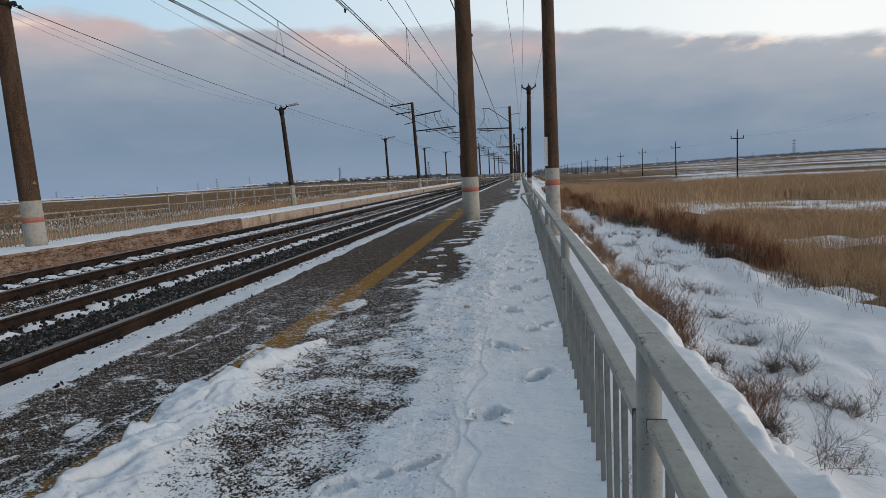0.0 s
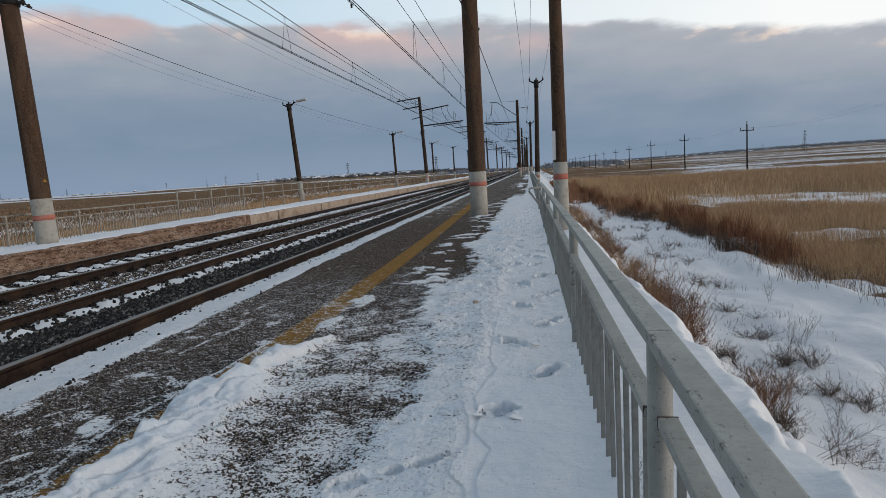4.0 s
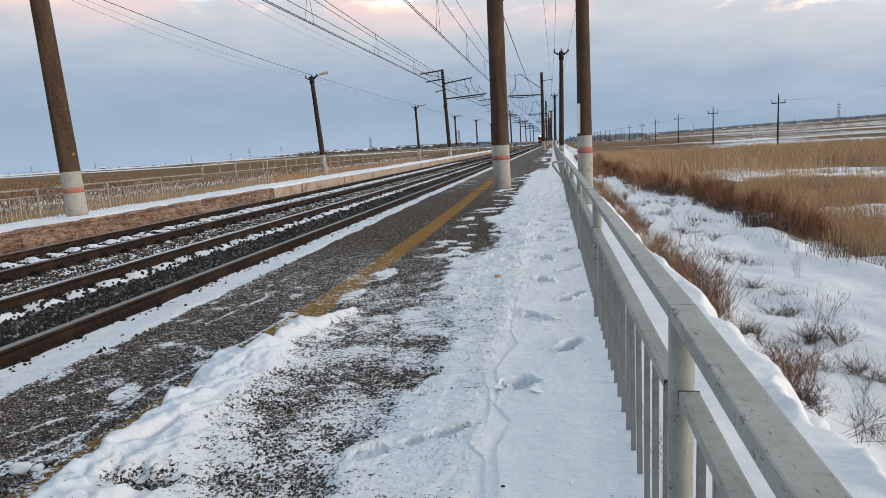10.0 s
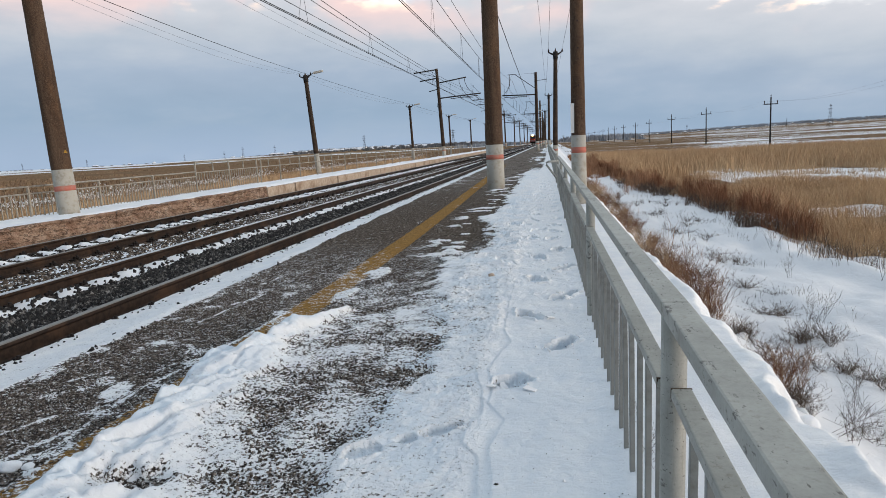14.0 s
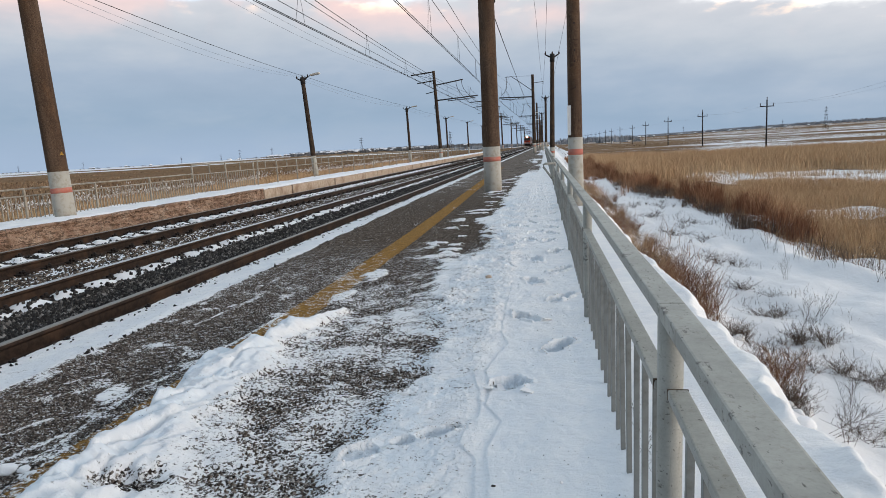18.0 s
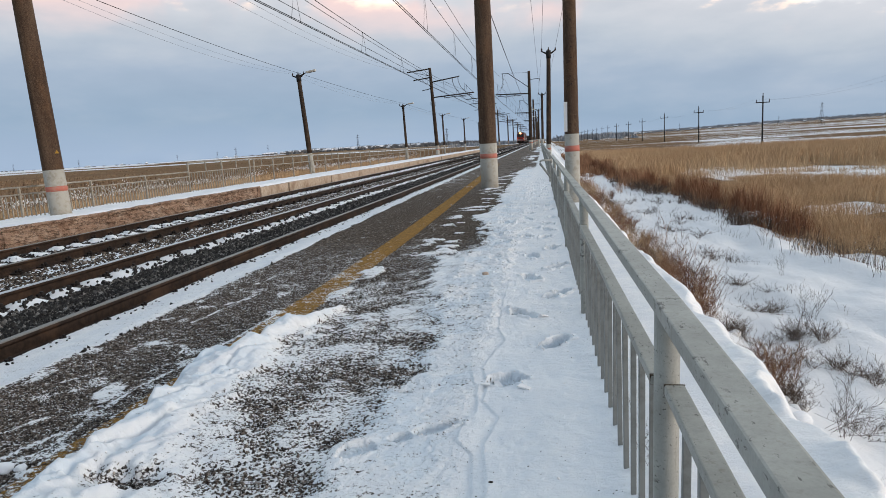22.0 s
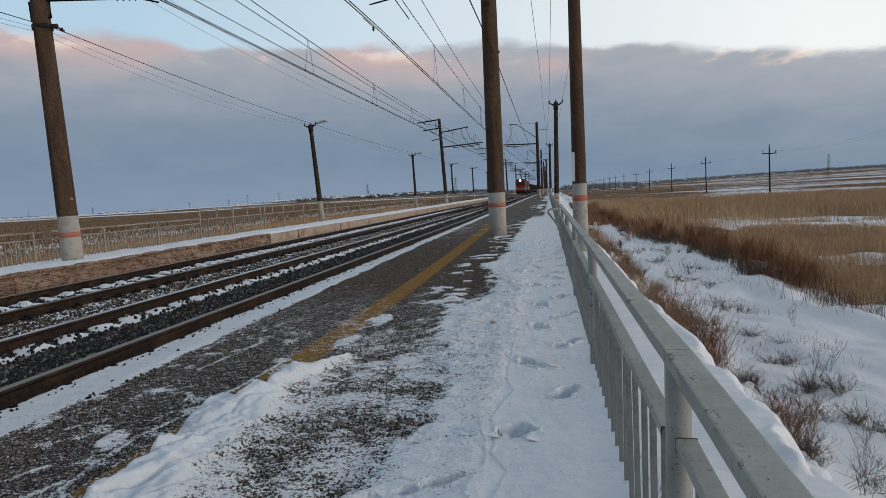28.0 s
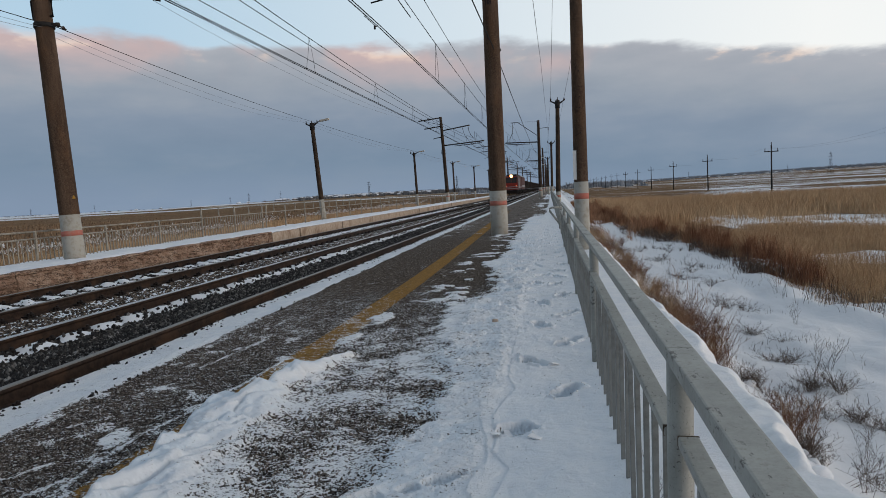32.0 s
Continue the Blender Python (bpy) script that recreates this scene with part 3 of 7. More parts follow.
def tube(bm, pts, radius, sides=8, cap=True):
    """A round bar along points; radius may be one number or one for each point."""
    pts = [Vector(p) for p in pts]
    rad = radius if isinstance(radius, (list, tuple)) else [radius] * len(pts)
    rings = []
    for i, p in enumerate(pts):
        d = (pts[min(i + 1, len(pts) - 1)] - pts[max(i - 1, 0)]).normalized()
        s = d.cross(Vector((0, 0, 1)) if abs(d.z) < 0.9 else Vector((1, 0, 0))).normalized()
        u = s.cross(d)
        rings.append([bm.verts.new(p + rad[i] * (math.cos(a) * s + math.sin(a) * u)) for a in (2 * math.pi * k / sides for k in range(sides))])
    for a, b in zip(rings, rings[1:]):
        for k in range(sides):
            f = bm.faces.new((a[k], a[(k + 1) % sides], b[(k + 1) % sides], b[k]))
            f.smooth = sides > 4
    if cap:
        bm.faces.new(list(reversed(rings[0])))
        bm.faces.new(rings[-1])


def tube_data(name, pts, radius, material, sides=6):
    bm = bmesh.new()
    tube(bm, pts, radius, sides)
    bmesh.ops.recalc_face_normals(bm, faces=bm.faces)
    me = bpy.data.meshes.new(name)
    bm.to_mesh(me)
    bm.free()
    me.materials.append(material)
    return me


def hash2(ix, iy, seed):
    h = np.sin(ix * 127.1 + iy * 311.7 + seed * 74.7) * 43758.5453
    return h - np.floor(h)


def vnoise(x, y, seed=0):
    ix, iy = np.floor(x), np.floor(y)
    fx, fy = x - ix, y - iy
    fx, fy = fx * fx * (3 - 2 * fx), fy * fy * (3 - 2 * fy)
    a, b = hash2(ix, iy, seed), hash2(ix + 1, iy, seed)
    c, d = hash2(ix, iy + 1, seed), hash2(ix + 1, iy + 1, seed)
    return (a * (1 - fx) + b * fx) * (1 - fy) + (c * (1 - fx) + d * fx) * fy


def fbm(x, y, seed=0, octaves=4):
    out, amp, tot = 0.0, 1.0, 0.0
    for o in range(octaves):
        out = out + amp * vnoise(x * 2**o, y * 2**o, seed + o)
        tot += amp
        amp *= 0.5
    return out / tot


def smooth(v, lo, hi):
    t = np.clip((v - lo) / (hi - lo), 0, 1)
    return t * t * (3 - 2 * t)


def sheet(name, xs, ys, height, material, **fields):
    """A grid over xs and ys with the height and the float attributes that the functions give."""
    X, Y = np.meshgrid(xs, ys)
    Z = height(X, Y)
    nx, ny = len(xs), len(ys)
    v = np.stack([X, Y, Z], -1).reshape(-1, 3)
    i = np.arange(nx * ny).reshape(ny, nx)
    f = np.stack([i[:-1, :-1], i[:-1, 1:], i[1:, 1:], i[1:, :-1]], -1).reshape(-1, 4)
    me = data(name, v, f, material, True)
    for key, fn in fields.items():
        at = me.attributes.new(key, "FLOAT", "POINT")
        at.data.foreach_set("value", fn(X, Y).astype(np.float32).ravel())
    return new(name, me)


def spread(*runs):
    """Grid lines from runs of (start, end, step), made unique and sorted."""
    return np.unique(np.concatenate([np.arange(a, b, s) for a, b, s in runs]).round(4))


# ---- ground ----
PLAT_R = 1.12          # where the platform's snowy shoulder breaks off


def lip_x(Y):
    """Where the drifted snow beyond the railing breaks off."""
    return np.interp(Y, [0, 2.2, 2.5, 2.63, 2.70, 2.82, 3.1, 3.25, 3.5, 3.7, 3.9, 4.28, 4.47, 4.7, 5.17, 5.8, 6.4, 7.06, 12, 16, 60],
                     [1.10, 1.115, 1.144, 1.13, 1.04, 1.03, 1.04, 1.11, 1.146, 1.15, 1.10, 1.13, 1.06, 1.09, 1.11, 1.088, 1.06, 1.0, 0.99, 0.91, 0.85])


def ground_z(X, Y):
    bank = smooth(X, PLAT_R - 0.15 + 0.25 * (fbm(Y * 0.9, X * 0 + 3, 5) - 0.5), 2.5)
    z = -0.45 - 0.78 * bank
    z = z + 0.38 * (fbm(X * 0.7, Y * 0.45, 11) - 0.5) * smooth(X, 1.2, 2.6) + 0.11 * (fbm(X * 2.3, Y * 1.7, 12) - 0.5) * smooth(X, 1.2, 2.2) + 0.03 * (fbm(X * 9, Y * 7, 13, 3) - 0.5)
    z = z - 0.12 * smooth(X, 4.6, 6.5)
    # a drift along the edge of the thicket
    z = z + 0.16 * np.exp(-((X - brush_front(Y) + 0.05) / 0.38) ** 2) * smooth(Y, 8, 10) * (1 - smooth(Y, 15, 19))
    left = smooth(-X, 13.5, 15.5)
    z = z - 0.75 * left
    z = np.where((X > -3.3) & (X < 1.0), np.minimum(z, -0.5), z)
    z = np.where((X < -3.2) & (X > -13.6), -0.75, z)
    far = np.hypot(X, Y)
    # the land swells a little far off on the field side
    side = smooth(X / np.maximum(far, 1), 0.03, 0.42)
    rise = smooth(X / np.maximum(Y, 1), -0.50, -0.36) * (1 - smooth(X / np.maximum(Y, 1), -0.14, -0.04)) * (Y > 100)
    z = z + rise * 4.0 * smooth(far, 760, 1250)
    # and falls away gently on the other
    z = z - 0.0035 * np.clip(far - 60, 0, None) * smooth(-X / np.maximum(far, 1), 0.40, 0.52)
    z = z + side * 10 * smooth(far, 420, 1900) + side * 12 * smooth(far, 1700, 2700)
    return z


def brush_front(y):
    """Where the thicket meets the snowy strip."""
    return np.interp(y, [10.5, 11.4, 12.6, 13.7, 16.4, 20.2, 25, 27.2, 32.7, 43.7, 70], [5.7, 5.35, 5.2, 4.85, 4.95, 5.25, 5.25, 4.65, 3.8, 3.4, 3.1]) + 0.9 * (fbm(y * 0.8, y * 0, 162) - 0.5)


def lanes(x, y):
    """Snowy gaps that cross the reed bed."""
    y = y + 2.2 * (fbm(x * 0.9, y * 0.25, 182, 4) - 0.5) * smooth(y, 17, 24) + 0.5 * (fbm(x * 2.5, y * 1.2, 183, 3) - 0.5)
    a = np.exp(-((y - (41 - 0.55 * (x - 11))) / 6.5) ** 4) * smooth(x, 7.5, 10.5)
    b = np.exp(-((y - 20.8 - 0.15 * (x - 8)) / 0.95) ** 4) * smooth(x, 7.0, 7.9)
    c = np.exp(-((y - 13.2) / 0.7) ** 4) * (x > 5.5) * (x < 6.8)
    broken = smooth(fbm(x * 0.35, y * 0.5, 181, 4), 0.30, 0.48)
    return np.clip((1.1 * a + 1.0 * b + 0.9 * c) * (0.72 + 0.28 * broken), 0, 1)


def ground_snow(X, Y):
    far = np.hypot(X, Y)
    bank = smooth(X, 0.9, 1.3) * (1 - smooth(X + 1.2 * (fbm(X * 0.4, Y * 0.35, 21) - 0.5), 5.3, 6.3))
    s = np.where(X > 0, bank * 1.9 - 0.25, -0.15)
    s = np.where((X > 5) & (Y < 80), np.maximum(s, 0.75 - 0.40 * smooth(X - brush_front(Y), 0.5, 1.3) + 0.9 * lanes(X, Y)), s)
    s = np.where((X > 5) & (Y >= 80), 0.31 + 0.18 * smooth(X / np.maximum(Y, 1), 0.15, 0.30) - 0.05 * smooth(far, 500, 1600), s)
    s = np.where(X < -13, -0.25 + 1.25 * smooth(far, 330, 480) - 1.1 * np.exp(-((far - 640) / 110) ** 2) - 0.9 * smooth(X / np.maximum(Y, 1), -0.50, -0.40) * smooth(far, 600, 800), s)
    return s


xs = spread((-4200, -300, 300), (-300, -60, 30), (-60, -14, 3), (-14, 0.8, 0.8), (0.8, 5.6, 0.06), (5.6, 12, 0.4), (12, 60, 4), (60, 300, 30), (300, 4300, 250))
ys = spread((-400, -20, 60), (-20, 0.8, 0.4), (0.8, 9, 0.08), (9, 24, 0.2), (24, 60, 1.2), (60, 160, 8), (160, 600, 40), (600, 4600, 200))
tagged(sheet("ground", xs, ys, ground_z, M_GROUND, snow=ground_snow), "brown winter plain with patches of thin snow", "ground", kind="structure")

# ---- the platform with trodden snow ----
# (x, y, turn, half width, half length, depth)
PRINTS = [(-0.235, 3.215, -60, 0.078, 0.10, 1.0), (0.04, 3.90, -35, 0.062, 0.15, 1.2), (-0.18, 4.55, 42, 0.062, 0.14, 1.1), (0.07, 5.13, -38, 0.062, 0.15, 1.2), (-0.15, 5.79, 20, 0.068, 0.14, 1.1),
          (0.09, 6.33, -35, 0.065, 0.15, 1.2), (-0.145, 6.95, 15, 0.07, 0.15, 1.1), (0.08, 7.46, -20, 0.068, 0.15, 1.1), (-0.24, 8.40, 12, 0.07, 0.15, 1.0), (-0.01, 8.36, -15, 0.07, 0.15, 1.0),
          (-0.83, 2.415, -45, 0.062, 0.088, 0.55), (-0.515, 2.66, -53, 0.045, 0.125, 0.65), (-0.655, 2.545, -60, 0.035, 0.05, 0.6), (-0.76, 3.07, -80, 0.02, 0.05, 0.8), (-0.55, 6.9, 10, 0.06, 0.13, 0.6), (-0.5, 8.0, -12, 0.06, 0.14, 0.6)]
# the stride goes on down the path
stride = random.Random(17)
PRINTS += [(-0.09 + 0.12 * (-1) ** k + stride.uniform(-0.07, 0.07), 8.9 + 0.42 * k + stride.uniform(-0.2, 0.2), stride.uniform(-40, 40), stride.uniform(0.05, 0.085), stride.uniform(0.10, 0.17), stride.uniform(0.5, 1.2)) for k in range(30)]
PRINTS += [(stride.uniform(-0.75, -0.3), stride.uniform(5.2, 16), stride.uniform(-60, 60), stride.uniform(0.04, 0.08), stride.uniform(0.07, 0.15), stride.uniform(0.3, 0.6)) for k in range(26)]


def edge_x(Y):
    return -3.20 - 0.012 * np.clip(Y - 3, 0, 13) + 0.10 * (fbm(Y * 2.2, Y * 0 + 1, 31) - 0.5)


def line_x(Y):
    return np.interp(Y, [-5, 2.4, 5.4, 9, 13, 20, 60, 160], [-2.12, -2.11, -2.04, -2.04, -2.10, -2.24, -3.1, -3.3])


def ridge_sides(Y):
    left = np.interp(Y, [0, 2.16, 2.36, 2.53, 2.69, 2.86, 3.09, 3.27, 3.5, 3.6, 3.68, 3.91, 4.15, 4.32, 4.42, 4.55, 4.8, 5.4],
                     [-2.06, -2.06, -2.08, -2.067, -2.043, -2.08, -2.13, -2.168, -2.2, -2.15, -2.0, -1.99, -1.996, -1.984, -1.90, -1.82, -1.72, -1.62])
    right = np.interp(Y, [0, 2.06, 2.2, 2.39, 2.67, 2.95, 3.05, 3.37, 3.47, 3.73, 3.97, 4.14, 4.31, 4.8, 5.4],
                      [-1.40, -1.45, -1.56, -1.56, -1.654, -1.743, -1.68, -1.65, -1.62, -1.70, -1.77, -1.70, -1.66, -1.58, -1.5])
    return left + 0.05 * (fbm(Y * 6, Y * 0, 41) - 0.5), right + 0.06 * (fbm(Y * 5, Y * 0, 43) - 0.5)


def bare_hollow(X, Y):
    """A bare hollow in the tail of the ridge."""
    return 1 - smooth(np.hypot((X + 1.68) / 0.17, (Y - 2.12) / 0.13) + 1.6 * (fbm(X * 8, Y * 8, 87, 4) - 0.5), 0.2, 1.3)


def ridge(X, Y):
    """Height of the shovelled ridge, 0 to 1: steep on the line's side, ragged on the other."""
    a, b = ridge_sides(Y)
    rise = smooth(X, a, a + 0.10)
    fall = 1 - 0.62 * smooth(X, a + 0.08, b) - 0.38 * smooth(X + 0.24 * (fbm(X * 7, Y * 7, 44) - 0.5), b - 0.16, b + 0.12)
    return rise * fall * (1 - smooth(Y, 4.2, 5.2)) * (1 - bare_hollow(X, Y))


def prints(X, Y):
    """Sunken soles, their torn rims, and the ribs of the tread."""
    out, rim, rib = np.zeros_like(X), np.zeros_like(X), np.zeros_like(X)
    for n, (px, py, turn, hw, hl, deep) in enumerate(PRINTS):
        near = (np.abs(X - px) < 0.4) & (np.abs(Y - py) < 0.4)
        if not near.any():
            continue
        x, y = X[near], Y[near]
        c, s = math.cos(radians(turn)), math.sin(radians(turn))
        u, v = (x - px) * c + (y - py) * s, -(x - px) * s + (y - py) * c
        w = 1 + 0.75 * (fbm(x * 16, y * 16, 51 + n) - 0.5)
        r = np.sqrt((u / hw) ** 2 + (v / hl) ** 2) * w
        inside = 1 - smooth(r, 0.88, 1.03)
        out[near] = np.maximum(out[near], deep * inside)
        rim[near] = np.maximum(rim[near], deep * np.exp(-((r - 1.22) / 0.20) ** 2) * smooth(fbm(x * 21, y * 21, 71 + n, 3), 0.42, 0.60))
        rib[near] = np.maximum(rib[near], inside * (0.5 + 0.5 * np.sin(v * 250 + 2.0 * np.sin(u * 90))))
    return out, rim, rib


STREAKS = [((2.1, 2.28, 2.42, 2.77, 3.16, 3.49, 4.03, 4.7), (-2.44, -2.38, -2.31, -2.35, -2.37, -2.30, -2.23, -2.19), 0.022), ((2.0, 2.3, 2.6), (-2.56, -2.46, -2.38), 0.03),
           ((4.5, 5.0, 5.5), (-2.80, -2.75, -2.71), 0.016), ((3.82, 4.1), (-2.90, -2.76), 0.014), ((3.2, 3.4), (-2.93, -2.80), 0.018), ((2.5, 2.75), (-2.72, -2.60), 0.022), ((5.6, 6.3), (-2.95, -2.86), 0.014), ((3.4, 3.9), (-2.46, -2.34), 0.012)]


def platform_snow(X, Y):
    a = fbm(X * 1.6, Y * 0.9, 61, 5)
    b = fbm(X * 5.0, Y * 5.0, 65, 4)
    start = np.interp(Y, [0, 2.1, 2.43, 2.6, 3.13, 3.48, 3.9, 4.3, 4.55, 4.8, 5.1, 5.9, 6.8, 7.3, 8.1, 9.5, 11, 12.9, 15.4, 34], [-1.0, -0.94, -0.91, -0.86, -0.81, -0.73, -0.83, -0.94, -0.97, -0.88, -1.0, -1.16, -1.16, -1.02, -0.90, -0.98, -1.2, -1.02, -1.06, -1.1])
    path = smooth(X + 0.36 * (a - 0.5) + 0.30 * (b - 0.5) + 0.14 * (fbm(X * 11, Y * 9, 68, 3) - 0.5), start - 0.12, start + 0.20)
    mixed = 0.46 + 0.8 * (a - 0.5) + 1.3 * (b - 0.5)
    side = ridge_sides(Y)[1]
    mixed = mixed + 0.36 * (1 - smooth(X, side - 0.05, side + 0.26)) * (1 - smooth(Y, 4.2, 5.0))
    mixed = mixed + 0.26 * smooth(Y, 3.9, 4.3) * (1 - smooth(Y, 5.0, 5.5)) * smooth(X, -1.3, -1.15) - 0.12 * smooth(Y, 4.4, 4.8) * (1 - smooth(X, -1.5, -1.3))
    mixed = mixed + 0.18 * smooth(Y, 3.2, 3.5) * (1 - smooth(Y, 3.7, 4.1)) * smooth(X, -1.75, -1.6) * (1 - smooth(X, -1.35, -1.1))
    hollow = bare_hollow(X, Y)
    left = smooth(line_x(Y) + 0.10 - X, 0, 0.10)
    fleck = smooth(fbm(X * 7.0, Y * 5.0, 82, 3), 0.62, 0.74)
    sparse = 0.02 + 0.5 * (b - 0.5) + 0.35 * (a - 0.5) + 0.75 * fleck * (1 - 0.7 * smooth(Y, 4.5, 7))
    for ys, xs, w in STREAKS:
        mid = np.interp(Y, ys, xs)
        on = (Y > ys[0]) & (Y < ys[-1])
        sparse = np.maximum(sparse, on * (1.15 * np.exp(-((X - mid) / w) ** 2) - 0.45 * fbm(X * 12, Y * 7, 84)))
    mixed = mixed * (1 - left) + sparse * left
    islands = smooth(fbm(X * 3.2, Y * 4.2, 86, 4), 0.59, 0.66) * smooth(X, -2.0, -1.4)
    mixed = mixed - 0.50 * smooth(Y, 5.5, 6.6) * (1 - left)
    mixed = np.maximum(mixed, islands * smooth(Y, 6.2, 7.5) * (1 - left) * (0.95 - 0.2 * smooth(Y, 16, 24)))
    r = np.hypot((X + 2.50 + 0.25 * (Y - 3.1)) / 0.075, (Y - 3.1) / 0.13) + 1.1 * (fbm(X * 9, Y * 9, 88) - 0.5)
    s = np.maximum(mixed, (1.10 + 0.6 * (a - 0.4) + 0.6 * smooth(X, -0.5, -0.2)) * path)
    s = np.maximum(s, 1.5 * smooth(ridge(X, Y), 0.06, 0.5)) - 1.0 * hollow
    s = np.maximum(s, 0.95 * (1 - smooth(r, 0.85, 1.1)))
    for px, py, rx, ry in ((-1.82, 6.37, 0.15, 0.30), (-1.86, 5.45, 0.10, 0.26), (-1.15, 7.05, 0.10, 0.14)):
        r = np.hypot((X - px) / rx, (Y - py) / ry) + 1.3 * (fbm(X * 9, Y * 6, 138, 4) - 0.5)
        s = np.maximum(s, 1.0 * (1 - smooth(r, 0.7, 1.1)))
    far = smooth(Y, 24, 34)
    dark = smooth(fbm(X * 0.7, Y * 0.16, 85), 0.46, 0.58)
    s = s - far * dark * 0.9 * (1 - smooth(X, -0.5, 0.0))
    # farther on the worn slabs are dusted pale
    s = s + 0.30 * smooth(Y, 16.5, 19) * (1 - smooth(Y, 26, 32)) * smooth(fbm(X * 1.2, Y * 0.5, 89), 0.3, 0.6)
    strip = smooth(edge_x(Y) - X, -0.02, 0.03)
    return np.maximum(s, 1.3 * strip)


def crusts(Y):
    """Two wavy borders where the wind crust breaks off."""
    a = np.interp(Y, [1.8, 2.13, 2.26, 2.43, 2.53, 2.67, 2.76, 2.82, 2.89, 3.1, 3.42, 3.6], [-0.30, -0.304, -0.312, -0.335, -0.408, -0.406, -0.391, -0.358, -0.356, -0.384, -0.455, -0.44])
    b = np.interp(Y, [1.8, 2.14, 2.35, 2.49, 2.70, 2.77, 2.89, 2.95, 3.1, 3.38, 3.52, 3.72, 3.92, 4.19, 4.47, 4.97, 6.5], [-0.24, -0.249, -0.273, -0.298, -0.255, -0.246, -0.31, -0.336, -0.329, -0.377, -0.367, -0.333, -0.286, -0.345, -0.349, -0.36, -0.34])
    w = 0.018 * (fbm(Y * 14, Y * 0, 95) - 0.5)
    return a + w, b - w


def platform_z(X, Y):
    s = platform_snow(X, Y)
    p, rim, rib = prints(X, Y)
    a, b = ridge_sides(Y)
    lumps = 0.45 + 0.8 * fbm(X * 6, Y * 4.5, 91, 4) + 1.4 * (fbm((X - 0.32 * Y) * 12, Y * 2.2, 92, 4) - 0.5) + 0.6 * np.abs(fbm(X * 9, Y * 6, 113, 3) - 0.5) + 0.30 * (fbm(X * 24, Y * 17, 115, 3) - 0.5)
    crag = fbm((X - 0.3 * Y) * 9, Y * 4.5, 116, 4)
    lumps = lumps + 0.12 * smooth(crag, 0.46, 0.49) + 0.12 * smooth(crag, 0.56, 0.59) - 0.32 * np.exp(-((fbm((X - 0.35 * Y) * 6, Y * 2.0, 137, 3) - 0.5) / 0.03) ** 2)
    z = 0.022 * smooth(s, 0.3, 1.0) * (0.25 + 0.75 * smooth(X, -2.3, -2.0)) + 0.095 * ridge(X, Y) * lumps
    z = z + 0.006 * (fbm(X * 26, Y * 26, 93, 3) - 0.5) + 0.022 * (fbm(X * 4.2, Y * 2.4, 94, 4) - 0.5) * smooth(s, 0.2, 0.9)
    # broken plates of old crust on the trodden side
    t = fbm(X * 3.0, Y * 2.6, 106, 6)
    zone = smooth(X, -1.0, -0.85) * (1 - smooth(X, -0.45, -0.30)) * (1 - smooth(Y, 9, 12))
    for level in (0.36, 0.44, 0.51, 0.57, 0.63):
        z = z + 0.0042 * zone * smooth(t, level, level + 0.005)
    t = fbm(X * 7.5, Y * 6.5, 114, 3)
    for level in (0.42, 0.55, 0.66):
        z = z + 0.0016 * zone * smooth(t, level, level + 0.012)
    z = z + 0.002 * zone * (fbm(X * 15, Y * 11, 107, 3) - 0.5)
    z = z - (0.055 - 0.017 * smooth(Y, 4.0, 4.4)) * p * (0.8 + 0.4 * fbm(X * 30, Y * 30, 99, 2)) * smooth(s, 0.3, 0.9) + (0.011 + 0.008 * smooth(Y, 3.6, 4.4)) * rim * smooth(s, 0.3, 0.9) + 0.009 * rib * smooth(s, 0.3, 0.9)
    # trampled farther along: broken crust in hand-sized pieces
    zone = smooth(X, -1.15, -0.95) * (1 - 0.65 * smooth(X, -0.42, -0.22)) * (1 - smooth(X, 0.1, 0.22)) * smooth(Y, 3.4, 5.0) * (1 - smooth(Y, 15, 22))
    t = fbm(X * 7.5, Y * 5.0, 131, 4)
    z = z + zone * (0.011 * (t - 0.5) + 0.007 * smooth(t, 0.50, 0.53) + 0.006 * smooth(fbm(X * 13, Y * 9, 135, 3), 0.55, 0.58))
    c1, c2 = crusts(Y)
    z = z + 0.008 * smooth(X, c1, c1 + 0.006) * (1 - smooth(Y, 3.3, 3.6)) + 0.007 * smooth(X, c2, c2 + 0.006) * (1 - smooth(Y, 5.0, 6.2))
    # banked snow under and beyond the railing
    z = z + 0.045 * smooth(X, 0.10, 0.45) * (0.6 + 0.8 * fbm(X * 1.4, Y * 1.1, 96))
    over = X - lip_x(Y) + 0.10 * (fbm(X * 3, Y * 4, 119, 4) - 0.5) + 0.05 * (fbm(X * 9, Y * 11, 117, 3) - 0.5)
    lip = 0.40 * smooth(over, -0.06, 0.12) + 0.60 * smooth(over, 0.08, 0.36)
    pillow = smooth(fbm(X * 3.4, Y * 3.0, 98, 3), 0.42, 0.66)
    z = z - 0.66 * lip + 0.06 * pillow * np.exp(-((over - 0.01) / 0.10) ** 2) * (1 - 0.8 * smooth(Y, 5, 8))
    z = z + 0.06 * pillow * np.exp(-((over - 0.20) / 0.08) ** 2) + 0.010 * (fbm(X * 12, Y * 10, 120, 3) - 0.5) * smooth(over, -0.15, 0.0)
    off = smooth(edge_x(Y) - X, 0.0, 0.25)
    drift = edge_x(Y) - 0.10 - 0.06 * fbm(Y * 0.7, Y * 0, 132)
    z = z + 0.045 * np.exp(-((X - drift) / 0.06) ** 2) * smooth(fbm(Y * 0.8, X * 1.0, 133, 3), 0.42, 0.62) + 0.02 * (fbm(X * 5, Y * 1.6, 134, 4) - 0.5) * off
